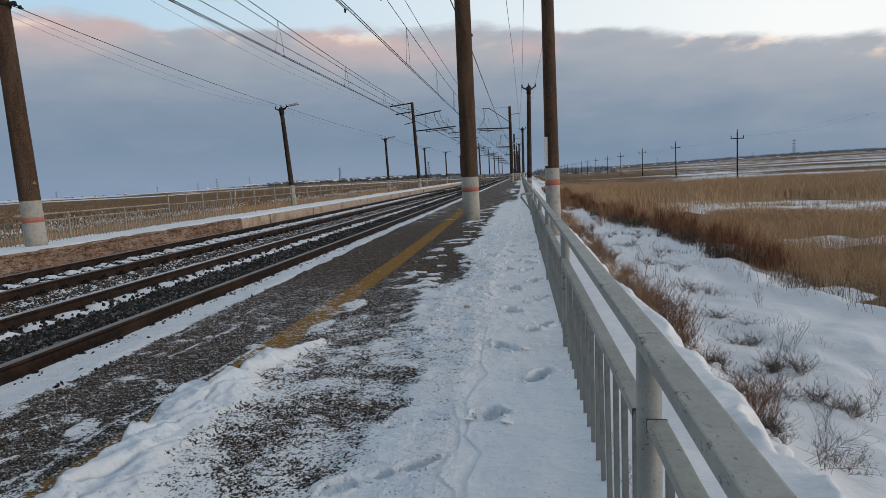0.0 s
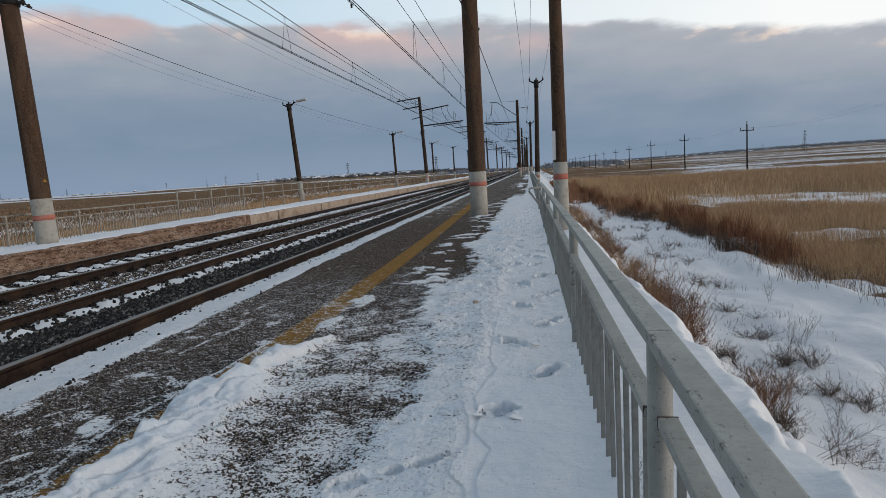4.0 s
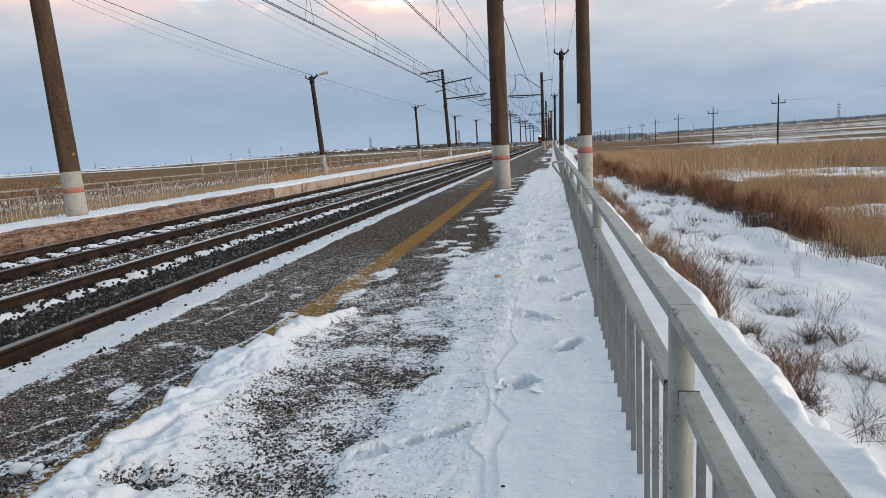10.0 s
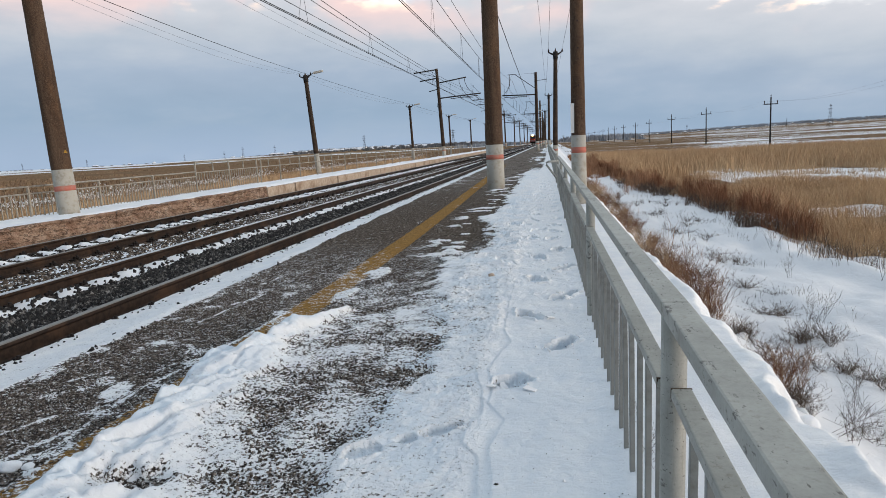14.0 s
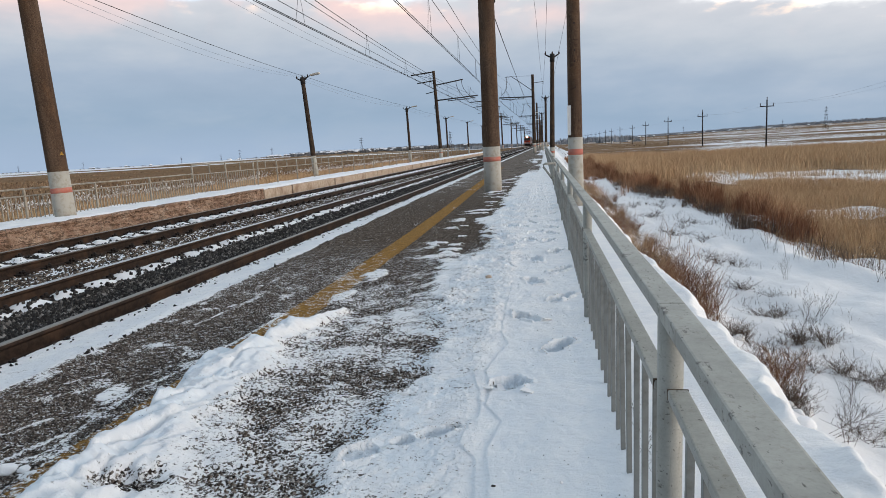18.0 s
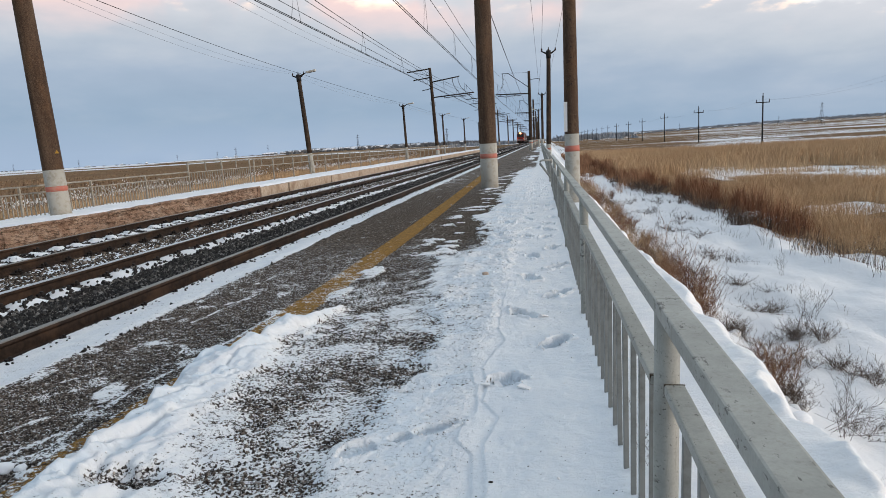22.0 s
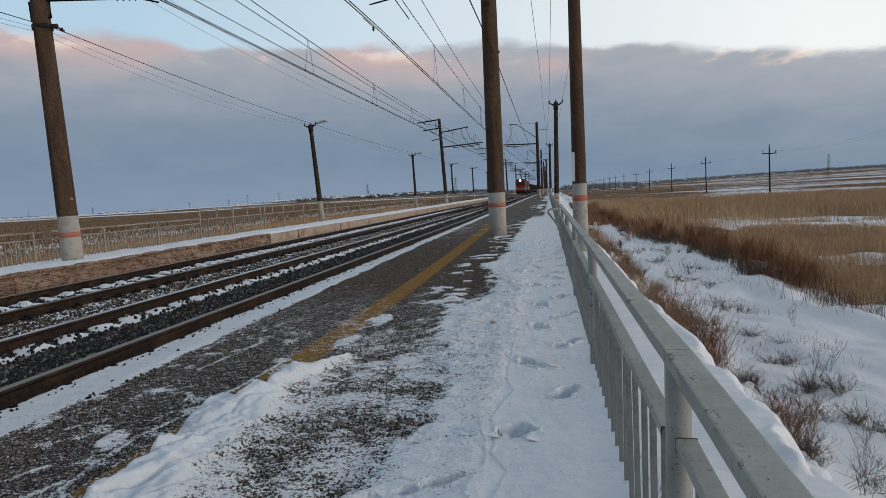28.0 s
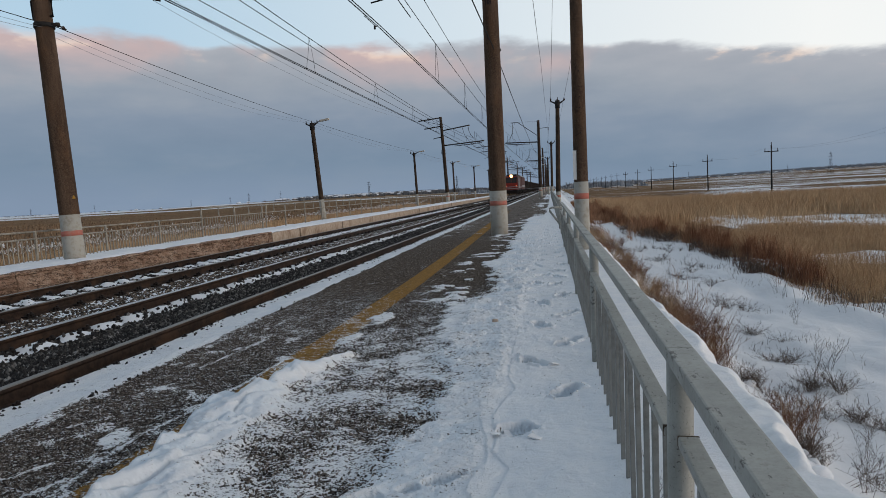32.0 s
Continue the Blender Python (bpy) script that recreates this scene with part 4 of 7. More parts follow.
    return z - 0.085 * off - 0.03 * smooth(edge_x(Y) - X, 0.25, 0.7)


def platform_packed_and_shaded(X, Y):
    p, rim, rib = prints(X, Y)
    ice = smooth(fbm(X * 3.6, Y * 2.8, 108, 4), 0.50, 0.60) * smooth(X, -1.05, -0.85) * (1 - smooth(X, -0.55, -0.35))
    # prints and the near path take painted shade along with the packing
    return np.clip((0.34 + 0.24 * smooth(X, -0.45, -0.15)) * (1 - 0.65 * smooth(Y, 3.4, 4.6)) * smooth(X, -1.0, -0.8) * (1 - smooth(X, 0.2, 0.35)) + 0.8 * p + 0.3 * rim + 0.5 * ice + ridge(X, Y) * (0.40 + 0.8 * smooth(fbm((X - 0.25 * Y) * 10, Y * 4, 109), 0.44, 0.60)), 0, 1)


def platform_crust(X, Y):
    """Where the snow is a crust of thin broken plates."""
    return smooth(X, -1.05, -0.85) * (1 - 0.85 * smooth(X, -0.50, -0.25)) * (1 - 0.6 * smooth(Y, 9, 14)) * (X < 0.3) + 0.5 * (X < edge_x(Y))


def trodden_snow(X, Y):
    """Snow cover, patchily thinner inside the footprints."""
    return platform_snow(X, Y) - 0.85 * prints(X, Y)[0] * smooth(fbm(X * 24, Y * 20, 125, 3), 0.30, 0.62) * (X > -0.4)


def platform_line(X, Y):
    d = np.abs(X - line_x(Y))
    w = np.interp(Y, [0, 5, 9, 21, 60], [0.13, 0.145, 0.148, 0.16, 0.17])
    return (1 - smooth(d, w - 0.03, w + 0.03)) * (0.56 + 0.28 * smooth(Y, 3, 5.5)) * (1 - smooth(Y, 24, 45) * 0.8)


xs = spread((-3.98, -3.4, 0.06), (-3.4, -2.6, 0.035), (-2.6, -2.25, 0.02), (-2.25, -1.55, 0.013), (-1.55, -0.95, 0.022), (-0.95, -0.15, 0.0065), (-0.15, 0.20, 0.0085), (0.20, 0.45, 0.017), (0.45, 0.88, 0.035), (0.88, 1.5, 0.016))
ys = spread((-12, -3, 0.3), (-3, 1.0, 0.12), (1.0, 1.9, 0.03), (1.9, 3.7, 0.0075), (3.7, 6.5, 0.011), (6.5, 9, 0.018), (9, 12, 0.032), (12, 24, 0.12), (24, 60, 0.5), (60, 190, 3.0))
tagged(sheet("platform", xs, ys, platform_z, M_PLATFORM, snow=trodden_snow, line=platform_line, packed_and_shaded=platform_packed_and_shaded, crust=platform_crust, asphalt=lambda X, Y: smooth(Y + 1.5 * (fbm(X * 1.5, Y * 0.8, 118) - 0.5), 4.5, 9)),
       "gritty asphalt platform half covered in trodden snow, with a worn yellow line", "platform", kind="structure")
bm = bmesh.new()
box(bm, -1.35, 89, -0.47, 4.6, 202, 0.7)
tagged(part("platform_base", bm, M_WALL), "rough concrete body of the platform", "platform", kind="structure")

# ---- track bed ----
R1, R2, R3, R4 = -4.116, -5.711, -8.412, -10.007      # rail axes
HEAD_A, HEAD_B = 0.0, -0.20                           # rail head heights
EDGE_L = -10.95                                       # edge of the opposite platform


def heap(X, Y):
    """Snow heaped between the sleepers against the rails."""
    tie_b = np.abs(((Y - 3.80) / 0.543) % 1.0 - 0.5) * 2
    b = 0.035 * (1 - smooth(tie_b, 0.30, 0.62)) * smooth(X, R4 + 0.10, R4 + 0.18) * (1 - smooth(X, R4 + 0.55, R4 + 1.0))
    tie_a = np.abs(((Y - 3.93) / 0.543) % 1.0 - 0.5) * 2
    a = 0.07 * (1 - smooth(tie_a, 0.45, 0.9)) * smooth(X, R2 + 0.02, R2 + 0.08) * (1 - smooth(X, R2 + 0.20, R2 + 0.46 + 0.3 * (fbm(Y * 2, Y * 0, 105) - 0.5)))
    return a + b


def bed_z(X, Y):
    z = np.interp(X, [-11.2, -10.3, -8.0, -6.6, -5.9, -3.9, -3.6], [-0.44, -0.385, -0.385, -0.22, -0.185, -0.185, -0.16])
    return z + 0.05 * (fbm(X * 4, Y * 4, 101, 4) - 0.5) + heap(X, Y)


def bed_snow(X, Y):
    a = fbm(X * 2.2, Y * 1.6, 111, 4)
    tie = np.abs(((Y - 3.93) / 0.543) % 1.0 - 0.5) * 2          # 1 on a sleeper, 0 between two
    tie_b = np.abs(((Y - 3.80) / 0.543) % 1.0 - 0.5) * 2
    s = np.full_like(X, -0.25)
    s = np.where((X < R2 - 0.05) & (X > R3), 0.95 + 0.6 * (a - 0.5), s)          # between the two tracks
    in_a = (X < R2 + 0.48) & (X > R2 + 0.02)
    s = np.where(in_a, 1.25 - 1.4 * smooth(X, R2 + 0.24, R2 + 0.48) + 0.5 * (a - 0.5) - 0.25 * smooth(tie, 0.6, 0.9), s)
    in_b = (X < R3) & (X > R4)
    s = np.where(in_b, 1.4 * (1 - smooth(tie_b + 0.5 * (a - 0.5), 0.36, 0.58)) * smooth(X, R4 + 0.06, R4 + 0.12) * (1 - smooth(X, R4 + 0.7, R4 + 1.1)) - 0.05 + 0.35 * (a - 0.5), s)
    s = np.where(X < R4 - 0.05, 0.12 + 1.0 * (a - 0.5), s)
    s = s - 0.75 * smooth(Y, 34, 64)
    s = np.where(X > R1 + 0.03, 1.2, s)
    return s


xs = spread((-11.2, -3.55, 0.05))
ys = spread((-12, 3, 1.0), (3, 26, 0.06), (26, 64, 0.13), (64, 200, 2.0), (200, 900, 20))
tagged(sheet("track_bed", xs, ys, bed_z, M_BED, snow=bed_snow), "dark ballast bed dusted with snow between two railway tracks", "track bed", kind="structure")


def stones(name, n, xr, yr, size, zfun, material, keep=None, power=1.0, sink=0.3):
    """Loose stones as squashed, skewed octahedra, thinning out with distance."""
    rng = np.random.default_rng(len(name) * 7 + n)
    x = rng.uniform(*xr, n)
    y = yr[0] + (yr[1] - yr[0]) * rng.uniform(0, 1, n) ** power
    if keep is not None:
        k = keep(x, y, rng)
        x, y = x[k], y[k]
    n = len(x)
    z = zfun(x, y)
    base = np.array([(1, 0, 0), (0, 1, 0), (-1, 0, 0), (0, -1, 0), (0.1, 0.1, 1), (0, 0, -1)], float)
    s = size * rng.uniform(0.55, 1.35, (n, 1)) * rng.uniform(0.65, 1.3, (n, 3))
    v = base[None] * s[:, None, :] * rng.uniform(0.75, 1.25, (n, 6, 1))
    a = rng.uniform(0, 6.28, n)
    tilt = rng.uniform(-0.7, 0.7, n)
    ca, sa, ct, st = np.cos(a), np.sin(a), np.cos(tilt), np.sin(tilt)
    vy, vz = v[..., 1] * ct[:, None] - v[..., 2] * st[:, None], v[..., 1] * st[:, None] + v[..., 2] * ct[:, None]
    vx, vy = v[..., 0] * ca[:, None] - vy * sa[:, None], v[..., 0] * sa[:, None] + vy * ca[:, None]
    v = np.stack([vx + x[:, None], vy + y[:, None], vz + (z + size * (0.5 - sink))[:, None]], -1).reshape(-1, 3)
    f = np.array([(0, 1, 4), (1, 2, 4), (2, 3, 4), (3, 0, 4), (1, 0, 5), (2, 1, 5), (3, 2, 5), (0, 3, 5)])
    f = (f[None] + 6 * np.arange(n)[:, None, None]).reshape(-1, 3)
    return new(name, data(name, v, f, material))


def bed_keep(x, y, rng):
    return rng.uniform(0, 1, len(x)) > smooth(bed_snow(x, y), 0.3, 0.8) * 0.93


# ---- tracks ----
def rail_profile(head):
    """Half section of a rail from foot to head, mirrored, as (offset, height) round the outline."""
    half = [(0.066, -0.180), (0.066, -0.170), (0.020, -0.152), (0.009, -0.135), (0.009, -0.055), (0.030, -0.038), (0.036, -0.030), (0.036, -0.008), (0.030, 0.0)]
    return [(x, head + z) for x, z in half] + [(-x, head + z) for x, z in reversed(half)]


def rail(x, head, label, top):
    ys = [-12, 200, 900]
    prof = rail_profile(head)
    v = [(px, y, pz) for y in ys for px, pz in prof]
    k = len(prof)
    f = [(i + j * k, i + 1 + j * k, i + 1 + (j + 1) * k, i + (j + 1) * k) for j in range(len(ys) - 1) for i in range(k - 1)]
    me = data("rail", v, f, M_RUST)
    me.materials.append(top)
    for p in me.polygons:
        if all(me.vertices[i].co.z > head - 0.012 for i in p.vertices):
            p.material_index = 1
    ob = new("rail", me)
    ob.location.x = x
    return tagged(ob, label, "rail", "rails of the two tracks", "structure")


bm = bmesh.new()
box(bm, 0, 0, 0.012, 0.13, 0.15, 0.024)
box(bm, 0.035, 0, 0.04, 0.035, 0.085, 0.05, 0.008)
tube(bm, [(0.055, 0, 0.0), (0.055, 0, 0.085)], 0.017, 6)
tube(bm, [(0.055, 0, 0.04), (0.055, 0, 0.055)], 0.03, 6)
CLIP = bpy.data.meshes.new("fastener")
bm.to_mesh(CLIP)
bm.free()
CLIP.materials.append(M_CLIP)

for x, head, y0, side, label, top in ((R1, HEAD_A, 3.93, 1, "rust-brown running rail with a shiny worn head", M_HEAD_DULL), (R2, HEAD_A, 3.93, 1, "rust-brown running rail with a shiny head", M_HEAD),
                                      (R3, HEAD_B, 3.80, 1, "dark rusty running rail of the farther track", M_HEAD_DULL), (R4, HEAD_B, 3.80, 1, "dark rusty running rail beside the low wall", M_HEAD_DULL)):
    r = rail(x, head, label, top)
    for i in range(-2, 118):
        c = new("fastener", CLIP)
        c.parent = r
        c.matrix_basis = pose((0.135 if x == R1 else 0.075) * side, y0 + 0.543 * i, head - (0.14 if x == R1 else 0.178), 0, 0, 0 if side > 0 else 180) @ Matrix.Scale({R1: 0.68, R4: 1.35}.get(x, 1.15), 4)

bm = bmesh.new()
box(bm, 0, 0, 0, 2.7, 0.24, 0.16, 0.015)
TIE = bpy.data.meshes.new("sleeper")
bm.to_mesh(TIE)
bm.free()
TIE.materials.append(M_TIE)
for cx, head, y0, n in (((R1 + R2) / 2, HEAD_A, 3.93, 100), ((R3 + R4) / 2, HEAD_B, 3.80, 100)):
    for i in range(-3, n):
        s = tagged(new("sleeper", TIE), "dark weathered sleeper bedded in the ballast", "sleeper", "sleepers under the rails")
        s.matrix_world = pose(cx + random.uniform(-0.03, 0.03), y0 + 0.543 * i, head - 0.262, 0, 0, random.uniform(-0.6, 0.6))

tagged(stones("ballast_stones", 76000, (R2 + 0.12, R1 - 0.05), (3, 64), 0.0275, bed_z, M_STONE, bed_keep, 1.8, 0.18), "black angular ballast between the rails", "ballast", kind="stuff")
tagged(stones("ballast_stones_between", 62000, (R3 + 0.05, R2 - 0.05), (4, 64), 0.026, bed_z, M_STONE_BROWN, lambda x, y, rng: rng.uniform(0, 1, len(x)) > 0.70, 1.8, 0.42), "snow-dusted brown and grey ballast between the tracks", "ballast", kind="stuff")
tagged(stones("ballast_stones_far", 17000, (R4 - 0.7, R3 - 0.05), (6, 64), 0.036, bed_z, M_STONE, bed_keep, 1.6, 0.45), "dark ballast of the farther track", "ballast", kind="stuff")
tagged(stones("ballast_stones_edge", 2600, (-4.0, -3.15), (2, 30), 0.015, platform_z, M_STONE,
              lambda x, y, rng: (np.abs(x - edge_x(y) - 0.01) < 0.035) & (fbm(y * 2.5, y * 0, 136, 3) > 0.42) | (rng.uniform(0, 1, len(x)) < 0.02), 1.2, 0.3), "dark stones along the crumbling platform edge", "ballast", kind="stuff")


def grit_keep(x, y, rng):
    r = rng.uniform(0, 1, len(x))
    return (platform_snow(x, y) + 0.9 * (r - 0.5) < 0.27) & (platform_line(x, y) < 0.3) & (ridge(x, y) < 0.01) & (bare_hollow(x, y) < 0.02) & (rng.uniform(0, 1, len(x)) > 0.97 * smooth(y, 4.5, 8.5))


tagged(stones("grit", 90000, (-3.2, -2.0), (1.5, 9), 0.0052, platform_z, M_GRIT, grit_keep, 1.5, 0.3), "fine brown grit frozen on the asphalt", "grit", kind="stuff")
tagged(stones("coarse_grit", 80000, (-2.0, -0.4), (1.5, 9), 0.0064, platform_z, M_GRIT, grit_keep, 1.5, 0.2), "coarse brown grit poking through thin snow", "grit", kind="stuff")


def crumb_keep(x, y, rng):
    p, rim, rib = prints(x, y)
    r = rng.uniform(0, 1, len(x))
    return (rim > 0.35) & (r < 0.75) | (platform_snow(x, y) > 0.8) & (r < 0.005) | (ridge(x, y) > 0.5) & (r < 0.04)


tagged(stones("snow_crumbs", 26000, (-2.2, 0.25), (1.8, 9), 0.0055, platform_z, M_SNOW, crumb_keep, 1.3, 0.15), "loose crumbs of snow on the trodden crust", "snow", kind="stuff")
tagged(stones("dark_specks", 260, (-0.9, 0.25), (1.8, 8), 0.0024, platform_z, M_STONE, lambda x, y, rng: prints(x, y)[0] < 0.1, 1.3, 0.0), "tiny dark specks of grit on the snow", "grit", kind="stuff")
tagged(stones("snow_at_wall", 900, (EDGE_L + 0.05, EDGE_L + 0.45), (8, 40), 0.05, bed_z, M_SNOW, lambda x, y, rng: fbm(y * 0.8, y * 0, 220) > 0.52, 1.2, 0.6), "lumps of snow at the foot of the opposite platform", "snow", kind="stuff")

tagged(stones("stones_along_rail", 420, (-4.0, -3.84), (2.5, 30), 0.012, platform_z, M_STONE, None, 1.2, 0.2), "dark stones scattered on the snow beside the rail", "ballast", kind="stuff")

# plates of crust torn up by a boot
for n, (px, py, turn, tip) in enumerate(((-0.13, 3.10, -25, 8), (-0.17, 3.22, 40, -14), (-0.33, 3.14, 80, 16), (-0.28, 3.25, 110, -14), (-0.03, 4.48, 30, 15), (0.12, 5.08, -20, 14))):
    bm = bmesh.new()
    box(bm, 0, 0, 0, 0.065, 0.045, 0.007, 0.002)
    for v in bm.verts:
        v.co.y *= 1 - 12 * max(0, v.co.x)
    o = tagged(part("snow_plate", bm, M_SNOW), "broken plate of snow crust beside a footprint", "snow", "torn plates of snow")
    o.matrix_world = pose(px, py, float(platform_z(np.array([px]), np.array([py]))[0]) + 0.008, 0, tip, turn)

# wedges of snow left between the fasteners of the farther track
WEDGES = []
for k in range(5):
    gx, gy = np.meshgrid(np.linspace(-0.30, 0.34, 17), np.linspace(-0.20, 0.20, 13))
    skew = gy + 0.25 * gx * (0.6 + 0.15 * k)
    r = np.hypot(gx / 0.30, skew / 0.155) + 0.75 * (fbm(gx * 7 + 9 * k, gy * 7, 301 + k, 3) - 0.5)
    dome = 1 - smooth(r, 0.35, 1.0)
    gzz = -0.045 + 0.088 * dome * (0.75 + 0.5 * fbm(gx * 12 + 5 * k, gy * 12, 311, 3)) - 0.06 * np.clip(gx, 0, 1) * dome
    i0 = np.arange(gx.size).reshape(gx.shape)
    f = np.stack([i0[:-1, :-1], i0[:-1, 1:], i0[1:, 1:], i0[1:, :-1]], -1).reshape(-1, 4)
    f = f[(dome.ravel()[f] > 0.02).any(1)]
    used = np.unique(f)
    remap = np.zeros(gx.size, int)
    remap[used] = np.arange(len(used))
    WEDGES.append(data("snow_wedge", np.stack([gx, gy, gzz], -1).reshape(-1, 3)[used], remap[f], M_SNOW, True))
for i in range(-1, 112):
    o = tagged(new("snow_wedge", WEDGES[(i * 7) % 5]), "wedge of snow between two sleepers of the farther track", "snow", "wedges of snow along the rail")
    o.matrix_world = pose(R4 + 0.36 + random.uniform(-0.02, 0.02), 3.80 + 0.543 * (i + 0.5) + random.uniform(-0.03, 0.03), -0.352 + random.uniform(-0.012, 0.012), 0, 0, random.uniform(-5, 5))

# ---- the opposite platform ----
def far_edge_snow(X, Y):
    front = 10.98 + 0.36 * fbm(Y * 1.3, Y * 0, 122)
    z = np.interp(-X, [10.9, 11.3, 13.2, 13.7], [0.088, 0.085, 0.02, 0.0]) + 0.09 * (fbm(X * 1.5, Y * 0.8, 121, 4) - 0.5) + 0.06 * (fbm(X * 5, Y * 3, 123, 3) - 0.5)
    return z - 0.06 * (1 - smooth(-X, front, front + 0.12)) - 0.3 * smooth(-X, 13.6, 14.2)


xs, ys = spread((-14.4, -11.9, 0.09), (-11.9, -11.0, 0.05)), spread((-12, 8, 2.0), (8, 30, 0.09), (30, 45, 0.2), (45, 150, 2.0))
tagged(sheet("opposite_platform_snow", xs, ys, far_edge_snow, M_SNOW), "thin uneven snow on the opposite platform", "snow", kind="structure")
wall = tagged(empty("opposite_platform"), "low crumbling concrete platform edge beyond the tracks", "platform", kind="structure")
rng = random.Random(4)


def wall_block(y0, w):
    """One length of the crumbling wall: a lip, a hollowed face and a rubble foot."""
    ys = np.linspace(y0 + 0.008, y0 + w - 0.008, max(4, int(w / 0.06)))
    prof = [(-0.36, 0.055), (-0.12, 0.075), (-0.02, 0.08), (0.0, 0.065), (0.0, 0.03), (-0.035, 0.0)] + [(-0.045 + 0.006 * i, -0.04 - 0.05 * i) for i in range(10)]
    P = np.array(prof)
    U = np.cumsum(np.r_[0, np.hypot(*np.diff(P, axis=0).T)])
    Yg, Ug = np.meshgrid(ys, U, indexing="ij")
    X = EDGE_L + P[None, :, 0] + (0.14 * (fbm(Yg * 1.6, Ug * 3.5, 210, 4) - 0.5) + 0.10 * (fbm(Yg * 6, Ug * 11, 214, 3) - 0.5)) * (np.arange(len(P)) > 1)
    Z = P[None, :, 1] + 0.05 * (fbm(Yg * 2.3, Ug * 0 + 1, 217, 4) - 0.5)
    v = np.stack([X, Yg, Z], -1).reshape(-1, 3)
    i = np.arange(len(ys) * len(P)).reshape(len(ys), len(P))
    f = np.stack([i[:-1, :-1], i[1:, :-1], i[1:, 1:], i[:-1, 1:]], -1).reshape(-1, 4)
    return data("wall_block", v, f, M_WALL)


y = -12.0
while y < 23.2:
    w = rng.uniform(2.6, 3.4)
    w = w if y + w < 22.0 else 23.3 - y
    part("wall_block", wall_block(y, w), None, wall)
    y += w
for i in range(40):
    bm = bmesh.new()
    box(bm, 0, 0, 0, 0.2, 2.76, 0.52, 0.025)
    b = part("edge_slab", bm, M_SLAB, wall, "pale beige concrete slab")
    b.matrix_basis = pose(EDGE_L - 0.06 + rng.uniform(-0.03, 0.03), y + 1.4 + 2.8 * i, -0.225 + rng.uniform(-0.01, 0.01), 0, rng.uniform(-4, 4), rng.uniform(-0.6, 0.6))
bm = bmesh.new()
box(bm, -12.7, 69, -0.50, 3.1, 162, 0.8)
part("platform_core", bm, M_WALL, wall)

# ---- railing along the platform ----
def rail_x(y):
    # the panel beside the viewer stands a little askew
    return 0.299 - 0.0065 * y if y > 1.5 else 0.2889 - 0.0093 * (1.56 - y)


def bar(bm, a, b, w, h, bevel=0.006):
    """A rectangular tube from a to b, along y for the most part."""
    a, b = Vector(a), Vector(b)
    d = b - a
    vs = box(bm, 0, 0, 0, w, d.length, h, bevel)
    m = Matrix.Translation((a + b) / 2) @ Vector((0, 1, 0)).rotation_difference(d.normalized()).to_matrix().to_4x4()
    bmesh.ops.transform(bm, matrix=m, verts=vs)


def to_mesh(bm, name, material):
    me = bpy.data.meshes.new(name)
    bm.to_mesh(me)
    bm.free()
    me.materials.append(material)
    return me


bm = bmesh.new()
tube(bm, [(0, 0, -0.12), (0, 0, 0.862)], 0.031, 20)
POST = to_mesh(bm, "post", M_RAILING)
bm = bmesh.new()
box(bm, 0, 0, 0.305, 0.0185, 0.0185, 0.70, 0.002)
BALUSTER = to_mesh(bm, "baluster", M_BAR_SHADED)
bm = bmesh.new()
bar(bm, (0, 0.0, 0), (0, 2.95, 0), 0.064, 0.037, 0.005)
TOP = to_mesh(bm, "top_rail", M_RAILING)
bm = bmesh.new()
bar(bm, (0, 0.03, 0), (0, 2.92, 0), 0.048, 0.027, 0.004)
MID = to_mesh(bm, "mid_rail", M_RAILING)

bm = bmesh.new()
box(bm, 0, 0, 0, 0.0495, 0.006, 0.0285, 0.002)
for v in bm.verts:
    v.co += Vector((0, 0.006 * noise.noise(v.co * 90), 0.0015 * noise.noise(v.co * 130)))
WELD = to_mesh(bm, "weld", M_WELD)

for k in range(-2, 34):
    y0 = 1.56 + 2.95 * k
    x0, x1 = rail_x(y0), rail_x(y0 + 2.95)
    off = -0.013 if k >= 0 else 0.009
    panel = tagged(empty("railing_panel", pose(x0, y0, 0.0, 0, 0, math.degrees(math.atan2(x0 - x1, 2.95)))), "grey-painted steel platform railing with upright bars, paint chipped", "railing", "railing panels along the platform")
    if 15.0 < y0 < 16.6:
        continue
    pieces = [("post", POST, pose(-0.006, 0, 0, 0, 0.5, random.uniform(0, 90))), ("top_rail", TOP, pose(0, 0, 0.877)), ("mid_rail", MID, pose(off, 0, 0.6765))]
    step = 0.1844
    n = int(2.85 / step)
    pieces += [("baluster", BALUSTER, pose(off * 0.6, step * (i + 1), 0.0, random.uniform(-0.5, 0.5), random.uniform(-0.7, 0.7), random.uniform(-4, 4))) for i in range(n + 1) if step * (i + 1) < 2.9]
    pieces += [("weld", WELD, pose(off, dy, 0.6765)) for dy in (0.036, 2.914)]
    for name, me, m in pieces:
        o = new(name, me)
        o.parent = panel
        o.matrix_basis = m
for o in [o for o in scene.objects if o.name.startswith("railing_panel") and not o.children]:
    bpy.data.objects.remove(o)

# handrail of the steps that leave the platform
rx = rail_x(16.5)
steps = tagged(empty("step_handrail"), "bent grey steel handrail sticking out where steps leave the platform", "handrail")
bm = bmesh.new()
tube(bm, [(rx, 17.0, 0.74), (rx - 0.24, 17.0, 0.74), (rx - 0.30, 17.0, 0.71), (rx - 0.30, 17.0, 0.66), (rx, 17.2, 0.22)], 0.028, 10)
part("bent_tube", bm, M_RAILING, steps)
bm = bmesh.new()
tube(bm, [(rx, 17.1, -0.05), (rx, 17.1, 0.86)], 0.032, 12)
